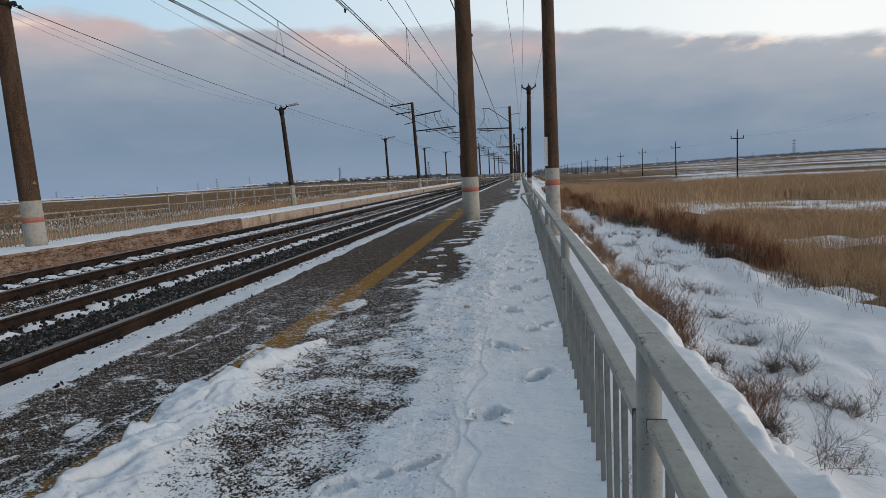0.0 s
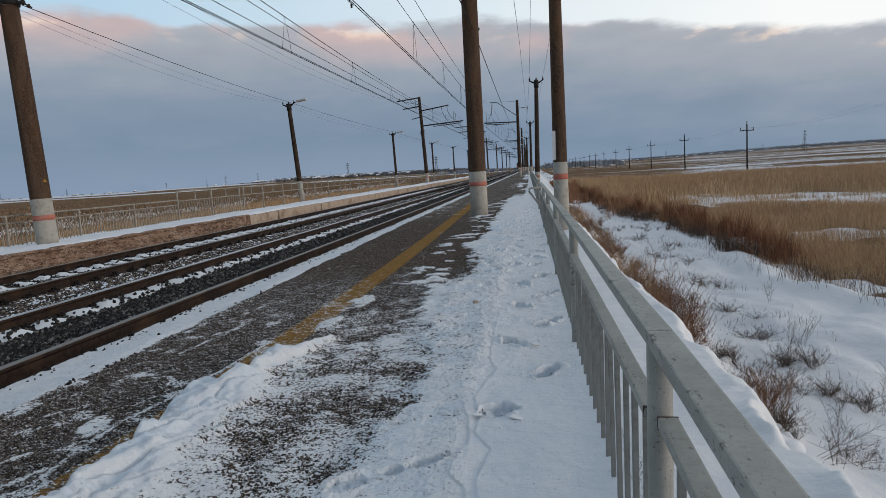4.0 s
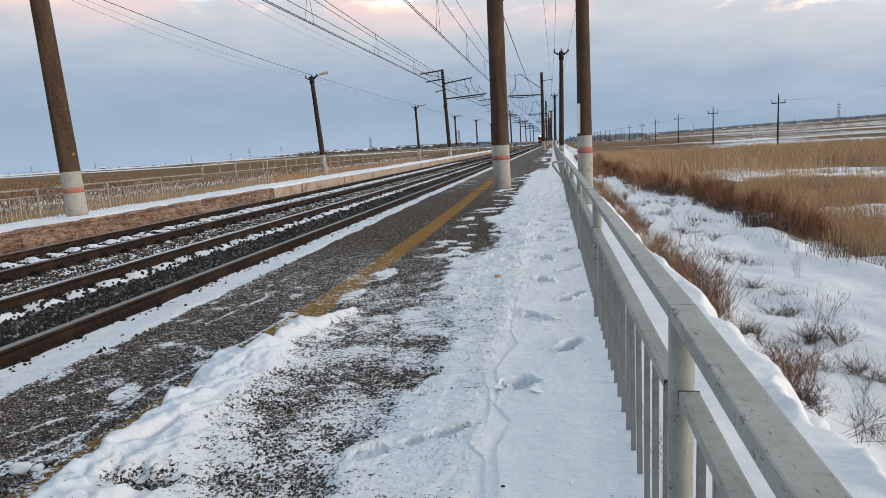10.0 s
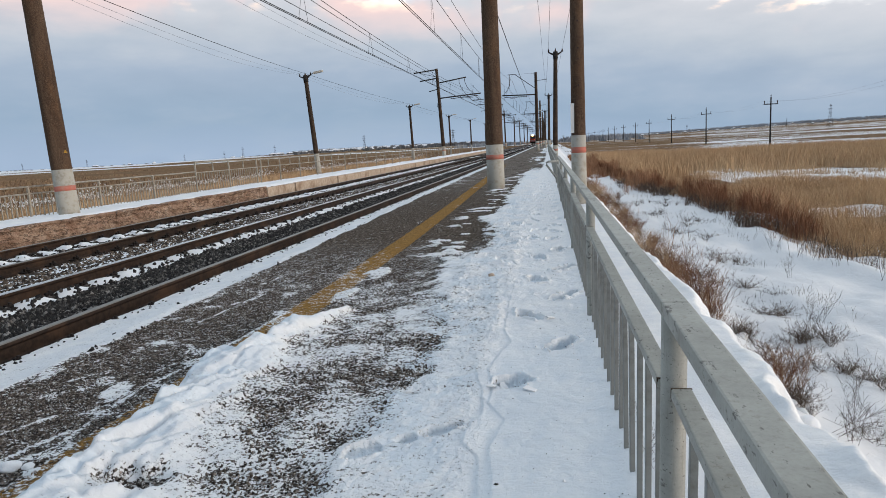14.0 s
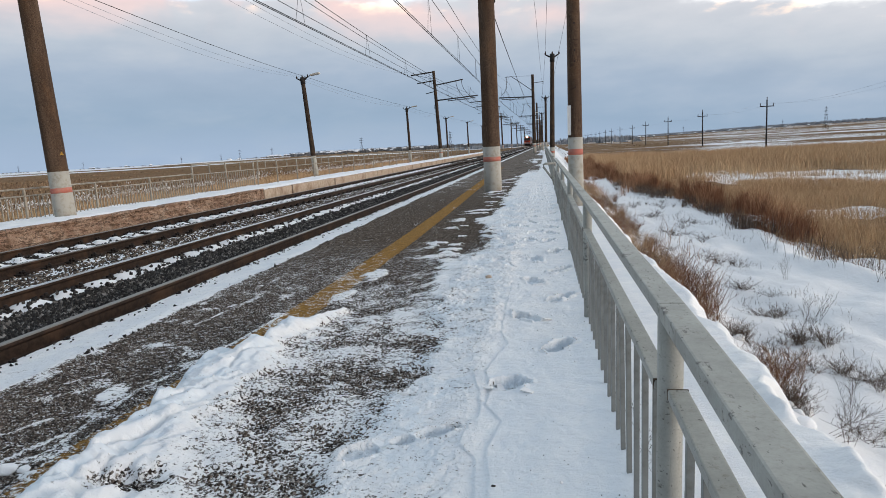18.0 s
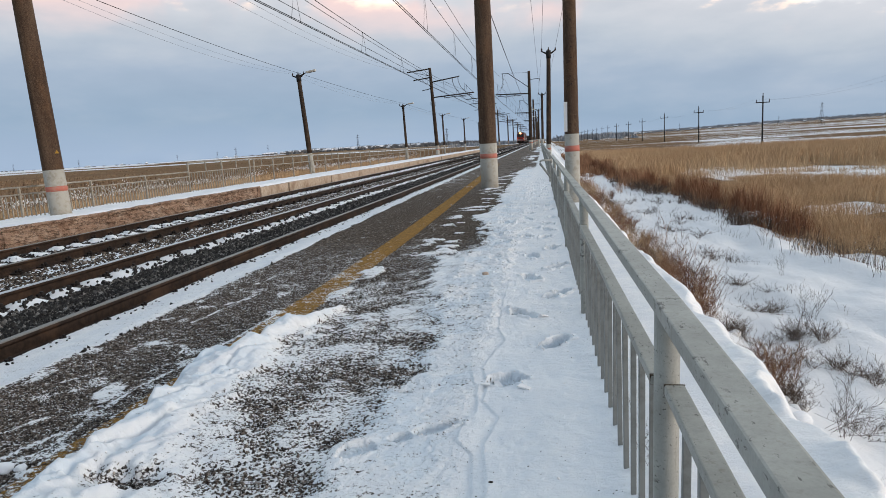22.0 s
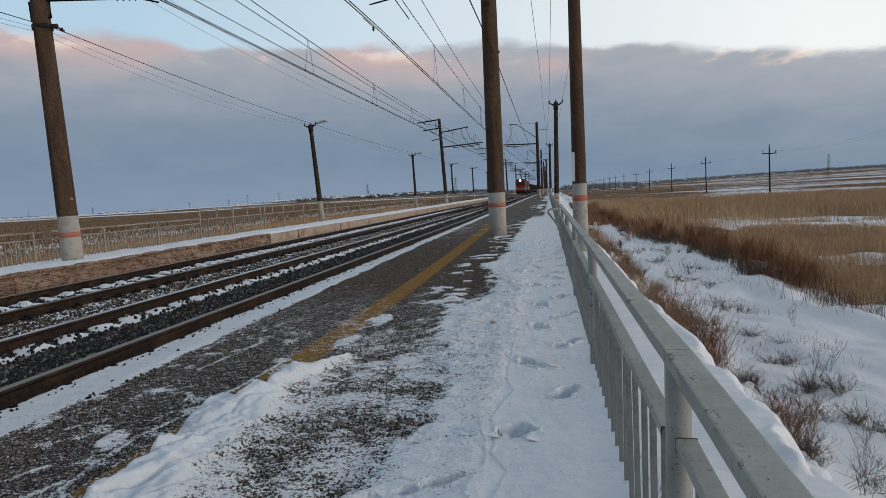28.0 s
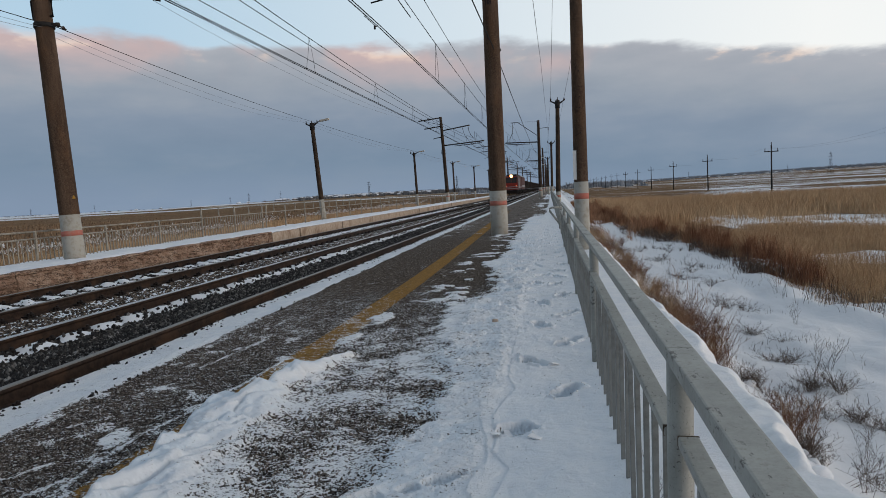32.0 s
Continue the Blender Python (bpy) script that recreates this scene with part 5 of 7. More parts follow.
part("post", bm, M_RAILING, steps)

# lumps of snow and a pebble left on the platform
def clod(x, y, size, seed, material, name, label, category, flat=0.75, lift=0.35):
    bm = bmesh.new()
    bmesh.ops.create_icosphere(bm, subdivisions=3, radius=size)
    for v in bm.verts:
        v.co = Vector((v.co.x * 1.3, v.co.y, v.co.z * flat)) * (1 + 0.6 * noise.noise(v.co / size * 0.6 + Vector((0, seed, 0))) + 0.4 * noise.noise(v.co / size * 1.3 + Vector((seed, 0, 0))))
    for f in bm.faces:
        f.smooth = True
    o = part(name, bm, material)
    o.location = (x, y, float(platform_z(np.array([x]), np.array([y]))[0]) + size * lift)
    return tagged(o, label, category)


clod(-2.36, 2.21, 0.03, 1, M_SNOW, "snow_clod", "dirty white lump of snow on the asphalt", "snow clod")
clod(-2.28, 2.23, 0.02, 2, M_SNOW, "snow_clod", "small white lump of snow on the asphalt", "snow clod")
clod(-0.59, 5.96, 0.024, 3, M_SLAB, "pebble", "pale tan stone lying on the snow", "stone")
clod(-0.23, 2.19, 0.006, 4, M_STONE, "pebble", "small dark pebble on the snow", "stone")

# ---- fence of the opposite platform ----
FX = -13.2
bm = bmesh.new()
box(bm, 0, 0, 0.25, 0.022, 0.022, 0.70)
FBAR = to_mesh(bm, "baluster", M_FENCE)


def fence_panel(y, length, top, mid, bars, extra, label):
    p = tagged(empty("fence_panel", pose(FX, y, 0.0)), label, "fence", "fence panels of the opposite platform")
    def add(name, fn):
        bm = bmesh.new()
        fn(bm)
        return part(name, bm, M_FENCE, p)
    add("post", lambda b: box(b, 0, 0, top / 2 - 0.1, 0.055, 0.055, top + 0.2, 0.006))
    sag = random.uniform(-0.02, 0.02)
    add("top_rail", lambda b: tube(b, [(0, 0, top), (0, length / 2, top + sag), (0, length, top)], 0.024, 8))
    add("mid_rail", lambda b: tube(b, [(0, 0, mid), (0, length, mid)], 0.02, 8))
    for i in range(bars):
        o = new("baluster", FBAR)
        o.parent = p
        o.matrix_basis = pose(0, (i + 1) * length / (bars + 1), mid - 0.62, random.uniform(-1, 1), random.uniform(-1, 1), 0)
    if extra:
        add("short_post", lambda b: box(b, 0, length / 2, (top + mid) / 2, 0.04, 0.04, top - mid))
    return p


y = 1.15
while y < 21.5:
    fence_panel(y, 2.62, 0.80, 0.62, 17, False, "pale steel fence of close upright bars, slightly bent")
    y += 2.62
for k in range(30):
    fence_panel(22.15 + 2.55 * k, 2.55, 1.13, 0.76, 12 if k < 2 else 0, True, "pale steel fence with two rails and short posts")
o = fence_panel(27.6, 0.05, 1.16, 0.6, 0, False, "leaning steel post beside the fence")
o.rotation_euler = (radians(-6), 0, 0)

# ---- poles and masts ----
def shaft(r0, r1, h, sides=28):
    bm = bmesh.new()
    n = 9
    tube(bm, [(0, 0, -0.3 + (h + 0.3) * i / n) for i in range(n + 1)], [r0 + (r1 - r0) * i / n for i in range(n + 1)], sides)
    return bm


def band(r0, r1, h, za, zb, proud, sides=28):
    """A painted sleeve round the shaft between two heights."""
    bm = bmesh.new()
    r = lambda z: r0 + (r1 - r0) * (z + 0.3) / (h + 0.3) + proud
    tube(bm, [(0, 0, za), (0, 0, (za + zb) / 2), (0, 0, zb)], [r(za), r((za + zb) / 2), r(zb)], sides)
    return bm


def pole(name, x, y, z, h, r0, r1, lean=0.0, white=(-0.25, 1.25), red=(0.84, 0.97), label="", group="", category="pole"):
    p = tagged(empty(name, pose(x, y, z, 0, lean, 0)), label, category, group)
    sides = 28 if y < 45 else 12
    part("shaft", shaft(r0, r1, h, sides), M_POLE if y < 20 else M_POLE_DARK, p)
    if white:
        part("painted_foot", band(r0, r1, h, *white, 0.002, sides), M_WHITE, p, "worn whitewashed foot")
    if red:
        part("red_band", band(r0, r1, h, *red, 0.004, sides), M_RED, p, "faded red painted band")
    return p


def rod(name, parent, a, b, r, material=None, sides=6):
    bm = bmesh.new()
    tube(bm, [a, b], r, sides)
    return part(name, bm, material or M_METAL, parent)


def insulator(parent, a, b, discs=4):
    """A string of glazed discs between two places."""
    a, b = Vector(a), Vector(b)
    pts, rad = [], []
    for i in range(discs * 3 + 1):
        pts.append(a.lerp(b, i / (discs * 3)))
        rad.append(0.055 if i % 3 == 1 else 0.02)
    bm = bmesh.new()
    tube(bm, pts, rad, 8)
    return part("insulator", bm, M_GLASS_INS, parent)


MAST_LABEL = "tall round concrete mast carrying the overhead line, whitewashed at its foot"


def cantilever(p, s, reach, upper=True, tail=1.0):
    """Arms over the track; s is the side on which it lies."""
    if upper:
        rod("upper_arm", p, (0, 0, 7.85), (s * (reach - 0.7), 0, 9.80), 0.045)
        rod("upper_tip", p, (s * (reach - 0.75), 0, 9.8), (s * (reach + 0.2), 0, 9.8), 0.045)
        rod("tie_rod", p, (0, 0, 9.75), (s * (reach - 0.7), 0, 9.83), 0.014)
        insulator(p, (s * reach, 0, 9.75), (s * reach, 0, 8.3), 7)
        rod("brace_wire", p, (s * (reach - 0.3), 0, 9.7), (s * (reach + 0.5), 0, 7.24), 0.014)
    rod("lower_arm", p, (0, 0, 7.14), (s * (reach + tail), 0, 7.24), 0.085)
    rod("second_bar", p, (s * reach * 0.34, 0, 6.94), (s * (reach + 0.7 * tail), 0, 7.02), 0.045)
    rod("bar_strut", p, (s * reach * 0.36, 0, 6.94), (s * reach * 0.36, 0, 7.18), 0.035)
    rod("bar_strut", p, (s * (reach + 0.4 * tail), 0, 7.0), (s * (reach + 0.4 * tail), 0, 7.24), 0.035)
    rod("hanger_wire", p, (s * (reach + 0.2), 0, 8.3), (s * (reach - 0.5), 3.0, 7.1), 0.016)
    rod("hanger_wire", p, (s * (reach - 0.1), 0, 8.5), (s * (reach + 0.3), -4.0, 7.3), 0.016)
    rod("brace_wire", p, (s * reach, 0, 8.3), (s * (reach + 0.9), 0, 7.24), 0.016)
    rod("drop_bracket", p, (s * (reach - 1.6), 0, 7.18), (s * (reach - 1.5), 0, 7.02), 0.03)
    rod("steady_arm", p, (s * (reach - 1.5), 0, 7.02), (s * reach, 0, 6.78), 0.022)
    insulator(p, (s * (reach - 2.6), 0, 7.17), (s * (reach - 1.7), 0, 7.19), 5)


def mast_near(x, y):
    p = pole("catenary_mast", x, y, 0, 9.9, 0.245 if y > 20 else 0.249, 0.17 if y > 20 else 0.200, label=MAST_LABEL, group="catenary masts", category="mast")
    cantilever(p, -1, abs(-4.95 - x), True, 1.0 if y > 20 else -0.8)
    rod("side_arm", p, (0, 0, 8.85), (1.35, 0, 8.95), 0.035)
    insulator(p, (1.3, 0, 8.9), (1.3, 0, 8.6), 2)
    rod("cable_clamp", p, (-0.2, 0, 5.15), (0.25, 0, 5.15), 0.04)
    return p


def mast_far(x, y, lean=-2.5):
    p = pole("catenary_mast", x, y, 0, 10.75, 0.248, 0.175, lean, white=(-0.25, 1.19), red=(0.65, 0.78), label=MAST_LABEL, group="catenary masts", category="mast")
    cantilever(p, 1, abs(-9.2 - x) + 0.2, False)
    rod("side_arm", p, (0.1, 0, 10.65), (-2.9, 0, 10.5), 0.085)
    rod("side_arm", p, (0.1, 0, 9.6), (-2.2, 0, 9.45), 0.075)
    rod("long_arm", p, (0, 0, 9.0), (3.6, 0, 9.35), 0.08)
    rod("short_arm", p, (0.2, 0, 8.3), (-1.2, 0, 8.1), 0.055)
    rod("arm_tie", p, (0.1, 0, 9.7), (-2.4, 0, 10.52), 0.03)
    for i in (-2.5, -1.7):
        insulator(p, (i, 0, 10.55), (i, 0, 10.85), 2)
    insulator(p, (2.7, 0, 9.25), (2.7, 0, 8.75), 3)
    insulator(p, (3.4, 0, 9.32), (3.4, 0, 8.8), 3)
    for x0, x1 in ((2.7, 3.3), (3.4, 4.3)) if y > 30 else ():
        bm = bmesh.new()
        tube(bm, [(x0, 0, 8.78), (x0 + 0.15 * (x1 - x0), 0.8, 8.2), (x0 + 0.6 * (x1 - x0), 3.5, 7.5), (x1, 8.0, 7.0)], 0.028, 5)
        part("jumper_cable", bm, M_METAL, p, "slack dark jumper cable")
    bm = bmesh.new()
    tube(bm, [(-0.28, 0, 6.6), (-0.28, 0, 6.15), (0.28, 0, 6.15), (0.28, 0, 6.6)], 0.03, 6)
    part("u_bracket", bm, M_METAL, p)
    return p


mast_118 = mast_near(-1.545, 18.08)
bm = bmesh.new()
n = 8
for i in range(n + 1):
    a = radians(-134 + 60 * i / n)
    for z in (6.28, 6.56):
        bm.verts.new((0.214 * math.cos(a), 0.214 * math.sin(a), z))
bm.verts.ensure_lookup_table()
for i in range(n):
    bm.faces.new((bm.verts[2 * i], bm.verts[2 * i + 2], bm.verts[2 * i + 3], bm.verts[2 * i + 1]))
sign = part("number_plate", bm, M_PLATE, mast_118, "white curved plate with black figures 118")
for k, ch in enumerate("118"):
    cu = bpy.data.curves.new("figure", "FONT")
    cu.body, cu.size, cu.align_x, cu.extrude = ch, 0.19, "CENTER", 0.001
    a = radians(-120 + 16 * k)
    fo = new("figure", cu)
    fo.data.materials.append(M_INK)
    fo.parent = sign
    fo.matrix_basis = Matrix.Translation((0.218 * math.cos(a), 0.218 * math.sin(a), 6.345)) @ pose(0, 0, 0, 90, 0, math.degrees(a) + 90)

for k, (x, y) in enumerate(((-1.61, 84), (-2.0, 143), (-2.2, 203), (-2.4, 262), (-2.6, 322), (-2.8, 382))):
    mast_near(x, y)
end_mast = mast_far(-12.22, 14.4, -2.0)
rod("cable_bracket", end_mast, (0.05, 0, 5.95), (0.42, 0, 5.93), 0.05)
insulator(end_mast, (0.36, 0, 5.93), (0.40, 0.25, 5.86), 2)
rod("registration_arm", end_mast, (0.1, 0, 6.58), (2.1, 0, 6.36), 0.03)
insulator(end_mast, (2.1, 0, 6.36), (2.75, 0, 6.28), 4)
rod("registration_tip", end_mast, (2.75, 0, 6.28), (3.25, 0, 6.12), 0.022)
rod("collar", end_mast, (0, 0, 5.88), (0, 0, 5.99), 0.24, M_METAL, 16)
bm = bmesh.new()
tri = [bm.verts.new((0.06 * math.sin(a), y, 0.06 * math.cos(a))) for y in (0.0, -0.006) for a in (0, 2.094, 4.189)]
for f in ((0, 1, 2), (5, 4, 3), (0, 3, 4, 1), (1, 4, 5, 2), (2, 5, 3, 0)):
    bm.faces.new([tri[i] for i in f])
o = part("warning_triangle", bm, M_YELLOW, end_mast, "small faded yellow warning triangle")
a = radians(-16)
o.matrix_basis = Matrix.Translation((0.262 * math.cos(a), 0.262 * math.sin(a), 1.62)) @ pose(0, 0, 0, 0, 0, math.degrees(a) + 90)
for y in (80, 138, 195, 246, 292, 340, 390):
    mast_far(-13.25, y, -2.4 if y < 100 else random.uniform(-1.5, 0.5))

LAMP_LABEL = "slim concrete lamp pole with crossarm and insulators"


def lamp_pole(x, y, z, h, lean, head=0, label=LAMP_LABEL, white=(-0.2, 1.3), red=None, r=0.145):
    p = pole("lamp_pole", x, y, z, h, r, r * 0.72, lean, white=white, red=red, label=label, group="platform lamp poles", category="lamp pole")
    bm = bmesh.new()
    tube(bm, [(-0.40, 0, h - 0.02), (-0.16, 0, h - 0.14), (0.16, 0, h - 0.14), (0.40, 0, h + 0.02)], [0.03, 0.05, 0.05, 0.03], 6)
    part("crossarm", bm, M_METAL, p)
    rod("collar", p, (0, 0, h - 0.42), (0, 0, h - 0.02), r * 0.72 + 0.03, M_METAL, 10)
    for i in (-0.36, 0.0, 0.36):
        insulator(p, (i, 0, h - 0.02), (i, 0, h + 0.16), 1)
    if head:
        rod("lamp_arm", p, (0, 0, h - 0.1), (head * 0.55, 0, h + 0.05), 0.025)
        bm = bmesh.new()
        box(bm, 0, 0, 0, 0.62, 0.26, 0.12, 0.04)
        o = part("lamp_head", bm, M_LAMP, p, "pale street lamp housing, unlit")
        o.matrix_basis = pose(head * 0.85, 0, h + 0.09, 0, -head * 5, 0)
    return p


near_lamp = lamp_pole(0.535, 12.5, 0.0, 6.2, 0.0, 0, white=(-0.25, 1.36), red=(1.03, 1.14), label="slim brown concrete lamp pole with whitewashed foot beside the railing")
bm = bmesh.new()
box(bm, -0.105, -0.10, 1.68, 0.075, 0.012, 0.55, 0.003)
part("side_plate", bm, M_PLATE, near_lamp, "narrow white plate strapped to the pole")
for z in (2.28, 2.75, 2.95, 3.43):
    bm = bmesh.new()
    tube(bm, [(0.01, -0.147 + 0.0063 * (z + 0.3), z), (0.01, -0.08, z)], [0.015, 0.015], 8)
    part("bolt_hole", bm, M_INK, near_lamp, "dark bolt hole")
lamp_pole(0.26, 36, 0, 6.0, 1.3, white=(-0.2, 1.0), red=(0.7, 0.8))
lamp_pole(-0.1, 69, 0, 6.0, 0.6)
lamp_pole(-0.7, 105, 0, 6.0, 0, -1)
lamp_pole(-1.0, 138, 0, 6.0, 0, -1)
for y, h, lean, r in ((38.6, 6.15, -3.6, 0.17), (67.4, 5.75, -1.5, 0.15), (94, 5.7, -1.0, 0.15), (119.5, 5.9, -0.8, 0.15), (147, 5.9, -0.5, 0.15), (175, 5.9, 0, 0.15)):
    lamp_pole(-14.5, y, -0.1, h, lean, 1, r=r)

# ---- overhead wires ----
def span_pts(posts, sag, n=10):
    pts = []
    for a, b in zip(posts, posts[1:]):
        a, b = Vector(a), Vector(b)
        for i in range(n):
            t = i / n
            p = a.lerp(b, t)
            p.z -= sag * 4 * t * (1 - t)
            pts.append(p)
    return pts + [Vector(posts[-1])]


def wire(label, posts, sag, r, material=None, name="overhead_wire", parent=None):
    me = tube_data(name, span_pts(posts, sag), r, material or M_WIRE, 5)
    ob = new(name, me)
    if parent:
        ob.parent = parent
        return ob
    return tagged(ob, label, "wire")


def catenary(label, x, posts_y, top, extra, low=6.14):
    c = tagged(empty("catenary"), label, "overhead line")
    zig = [(x + (0.2 if i % 2 else -0.15), y) for i, y in enumerate(posts_y)]
    wire("", [(a, y, low) for a, y in zig], 0.05, 0.014, name="contact_wire", parent=c)
    wire("", [(a - 0.07, y, low - 0.01) for a, y in zig], 0.05, 0.014, name="contact_wire", parent=c)
    wire("", [(a, y, top) for a, y in zig], 0.62, 0.014, name="messenger_wire", parent=c)
    for dx, z, sag, r in extra:
        wire("", [(a + dx, y, z) for a, y in zig], sag, r, name="feeder_wire", parent=c)
    for (xa, ya), (xb, yb) in zip(zig, zig[1:]):
        if ya > 150:
            continue
        n = 7
        for k in range(1, n):
            t = k / n
            px, py = xa + (xb - xa) * t, ya + (yb - ya) * t
            for d in (-0.45, 0.45):
                bm = bmesh.new()
                hi, lo = Vector((px, py, top - 0.62 * 4 * t * (1 - t))), Vector((px, py + d, low - 0.05 * 4 * t * (1 - t)))
                tube(bm, [hi, hi.lerp(lo, 0.5) + Vector((0.02, 0, 0)), lo], 0.007, 4)
                for q in (hi, lo):
                    tube(bm, [q - Vector((0, 0.03, 0.02)), q, q + Vector((0, 0.03, -0.02))], [0.012, 0.026, 0.012], 5)
                part("dropper", bm, M_WIRE, c)
    return c


near_ys = [-45, 18.08, 84, 143, 203, 262, 322, 382]
far_ys = [-50, 14.4, 80, 138, 195, 246, 292, 340, 390]
catenary("twin contact wires and messenger over the nearer track", -4.93, near_ys, 7.98, [])
catenary("twin contact wires and messenger over the farther track", -9.2, far_ys, 7.75, [(0.05, 7.35, 0.45, 0.012), (-0.05, 6.68, 0.12, 0.012)], 6.25)
wire("sagging feeder wire over the nearer track", [(-4.6, y, 9.0) for y in near_ys], 1.1, 0.013)
wire("dark cable strung from mast to mast", [(-1.4 - 0.004 * y, y, 5.15) for y in near_ys], 0.35, 0.013)
wire("thin line wire over the platform", [(-0.30, -20, 4.9), (-0.37, 16.6, 6.3), (-0.39, 32, 7.45), (-0.43, 84, 8.45), (-0.6, 143, 8.45), (-0.9, 203, 8.45)], 0.05, 0.008)
for dx in (-2.5, -1.7):
    wire("pale feeder wire on the far masts", [(-13.2 + dx, y, 10.35) for y in far_ys], 1.5, 0.008, M_THIN)
lamp_posts = [(-11.9, -16, 5.7), (-12.04, 14.4, 5.86), (-14.9, 38.6, 6.15), (-14.65, 67.4, 5.85), (-14.6, 94, 5.75), (-14.6, 119.5, 5.95), (-14.5, 147, 5.95), (-14.5, 175, 5.95)]
wire("black lighting cable from pole to pole", lamp_posts, 0.12, 0.010)
for d, s in ((-0.3, 0.30), (-0.6, 0.42)):
    wire("thin pale wire beside the lighting cable", [(x + d, y, z) for x, y, z in lamp_posts], s, 0.0045, M_THIN)
right_posts = [(0.535, -16, 6.3), (0.535, 12.5, 6.3), (0.38, 36, 6.1), (-0.05, 69, 6.1), (-0.7, 105, 6.1), (-1.0, 138, 6.1)]
for d in (-0.36, 0.36):
    wire("thin wire between the platform lamp poles", [(x + d, y, z) for x, y, z in right_posts], 0.25, 0.006)

# clamp over the nearer track at the numbered mast
clamp = tagged(empty("wire_clamp", pose(-4.95, 18.08, 6.15)), "dark iron clamp holding the contact wires", "clamp")
rod("steady_bar", clamp, (0.0, -0.75, 0.07), (0.05, 0.3, 0.03), 0.011)
rod("hanger", clamp, (0.02, 0.2, 0.05), (0.02, 0.2, -0.06), 0.03)

# ---- plants ----
def blades(name, x, y, z, h, w, material, seed, lean=0.25, segs=2):
    """Upright ribbons that bend and taper."""
    rng = np.random.default_rng(seed)
    n = len(x)
    a = rng.uniform(0, 6.283, n)
    d = rng.uniform(0, 6.283, n)
    k = rng.uniform(0.2, 1.0, n) * lean * h
    dx, dy = np.cos(d) * k, np.sin(d) * k
    wx, wy = np.cos(a) * w / 2, np.sin(a) * w / 2
    rows = []
    for t, s in ((0, 0.9), (0.55, 1.0)):
        cx, cy, cz = x + dx * t * t, y + dy * t * t, z + h * t
        rows += [np.stack([cx - wx * s, cy - wy * s, cz], -1), np.stack([cx + wx * s, cy + wy * s, cz], -1)]
    rows.append(np.stack([x + dx, y + dy, z + h * (1 - 0.12 * lean)], -1))
    v = np.stack(rows, 1).reshape(-1, 3)
    i = 5 * np.arange(n)[:, None]
    f = np.concatenate([i + np.array([[0, 1, 3]]), i + np.array([[0, 3, 2]]), i + np.array([[2, 3, 4]])], 1).reshape(-1, 3)
    return new(name, data(name, v, f, material))


rng = np.random.default_rng(8)


def field(n, y0, y1, xa, xb, power=1.0):
    y = y0 + (y1 - y0) * rng.uniform(0, 1, n) ** power
    x = xa(y) + (xb(y) - xa(y)) * rng.uniform(0, 1, n)
    return x, y


def reed_density(x, y):
    """Clumps, with snowy lanes between them."""
    c = fbm(x * 0.35, y * 0.22, 131, 4) + 0.06 * (1 - smooth(y, 15, 20))
    return np.clip(smooth(c, 0.22, 0.5) * (1 - 0.94 * lanes(x, y)), 0, 1)


def grow(name, label, category, x, y, h, w, material, seed, lean=0.25, dens=None):
    if dens is not None:
        k = rng.uniform(0, 1, len(x)) < dens(x, y)
        x, y, h, w = x[k], y[k], h[k], w[k]
    return tagged(blades(name, x, y, ground_z(x, y) - 0.02, h, w, material, seed, lean), label, category, kind="stuff")


x, y = field(250000, 12.2, 46, lambda y: brush_front(y) + 0.35, lambda y: 0.62 * y + 5.5, 0.8)
tall = (0.42 + 0.50 * fbm(x * 0.3, y * 0.2, 141, 3)) * (0.55 + 0.45 * smooth(y, 13, 20)) * (1 + 0.5 * smooth(y, 44, 48)) * (1 - 0.32 * smooth(y, 22, 27)) * (0.40 + 0.60 * smooth(x - brush_front(y), 0.4, 1.5))
grow("reeds", "dry golden-brown reeds standing in a snowy marsh", "reeds", x, y, tall * rng.uniform(0.5, 1.0, len(x)), rng.uniform(0.003, 0.008, len(x)) * (0.4 + y / 30), M_REED, 1, 0.6, lambda x, y: reed_density(x, y) * smooth(y + 2.4 * (fbm(x * 1.1, y * 0.4, 184, 3) - 0.5), 12.4, 14.2))
x, y = field(150000, 38, 84, lambda y: 4.5 + 0 * y, lambda y: 0.62 * y + 6, 0.8)
grow("reeds_beyond", "dense golden-brown reed bed farther out", "reeds", x, y, (0.95 + 0.45 * fbm(x * 0.12, y * 0.08, 142, 3)) * rng.uniform(0.6, 1.0, len(x)), rng.uniform(0.012, 0.028, len(x)), M_REED, 2, 0.5, reed_density)
x, y = field(46000, 80, 330, lambda y: 3 + 0 * y, lambda y: 14 + 0.62 * y)
grow("rough_grass", "low brown grass on the plain", "grass", x, y, rng.uniform(0.10, 0.28, len(x)), rng.uniform(0.03, 0.09, len(x)), M_FIELD, 3, 0.6, lambda x, y: smooth(fbm(x * 0.02, y * 0.06, 150, 4), 0.42, 0.62))


def brush_density(x, y):
    return smooth(fbm(x * 1.1, y * 0.6, 161, 3), 0.46, 0.62) * (0.10 + 0.62 * smooth(y, 15, 19))


def brush_height(x, y):
    return (0.22 + 1.0 * smooth(fbm(x * 1.5, y * 0.8, 163, 3), 0.40, 0.66)) * (0.30 + 0.70 * smooth(y, 13.5, 19))


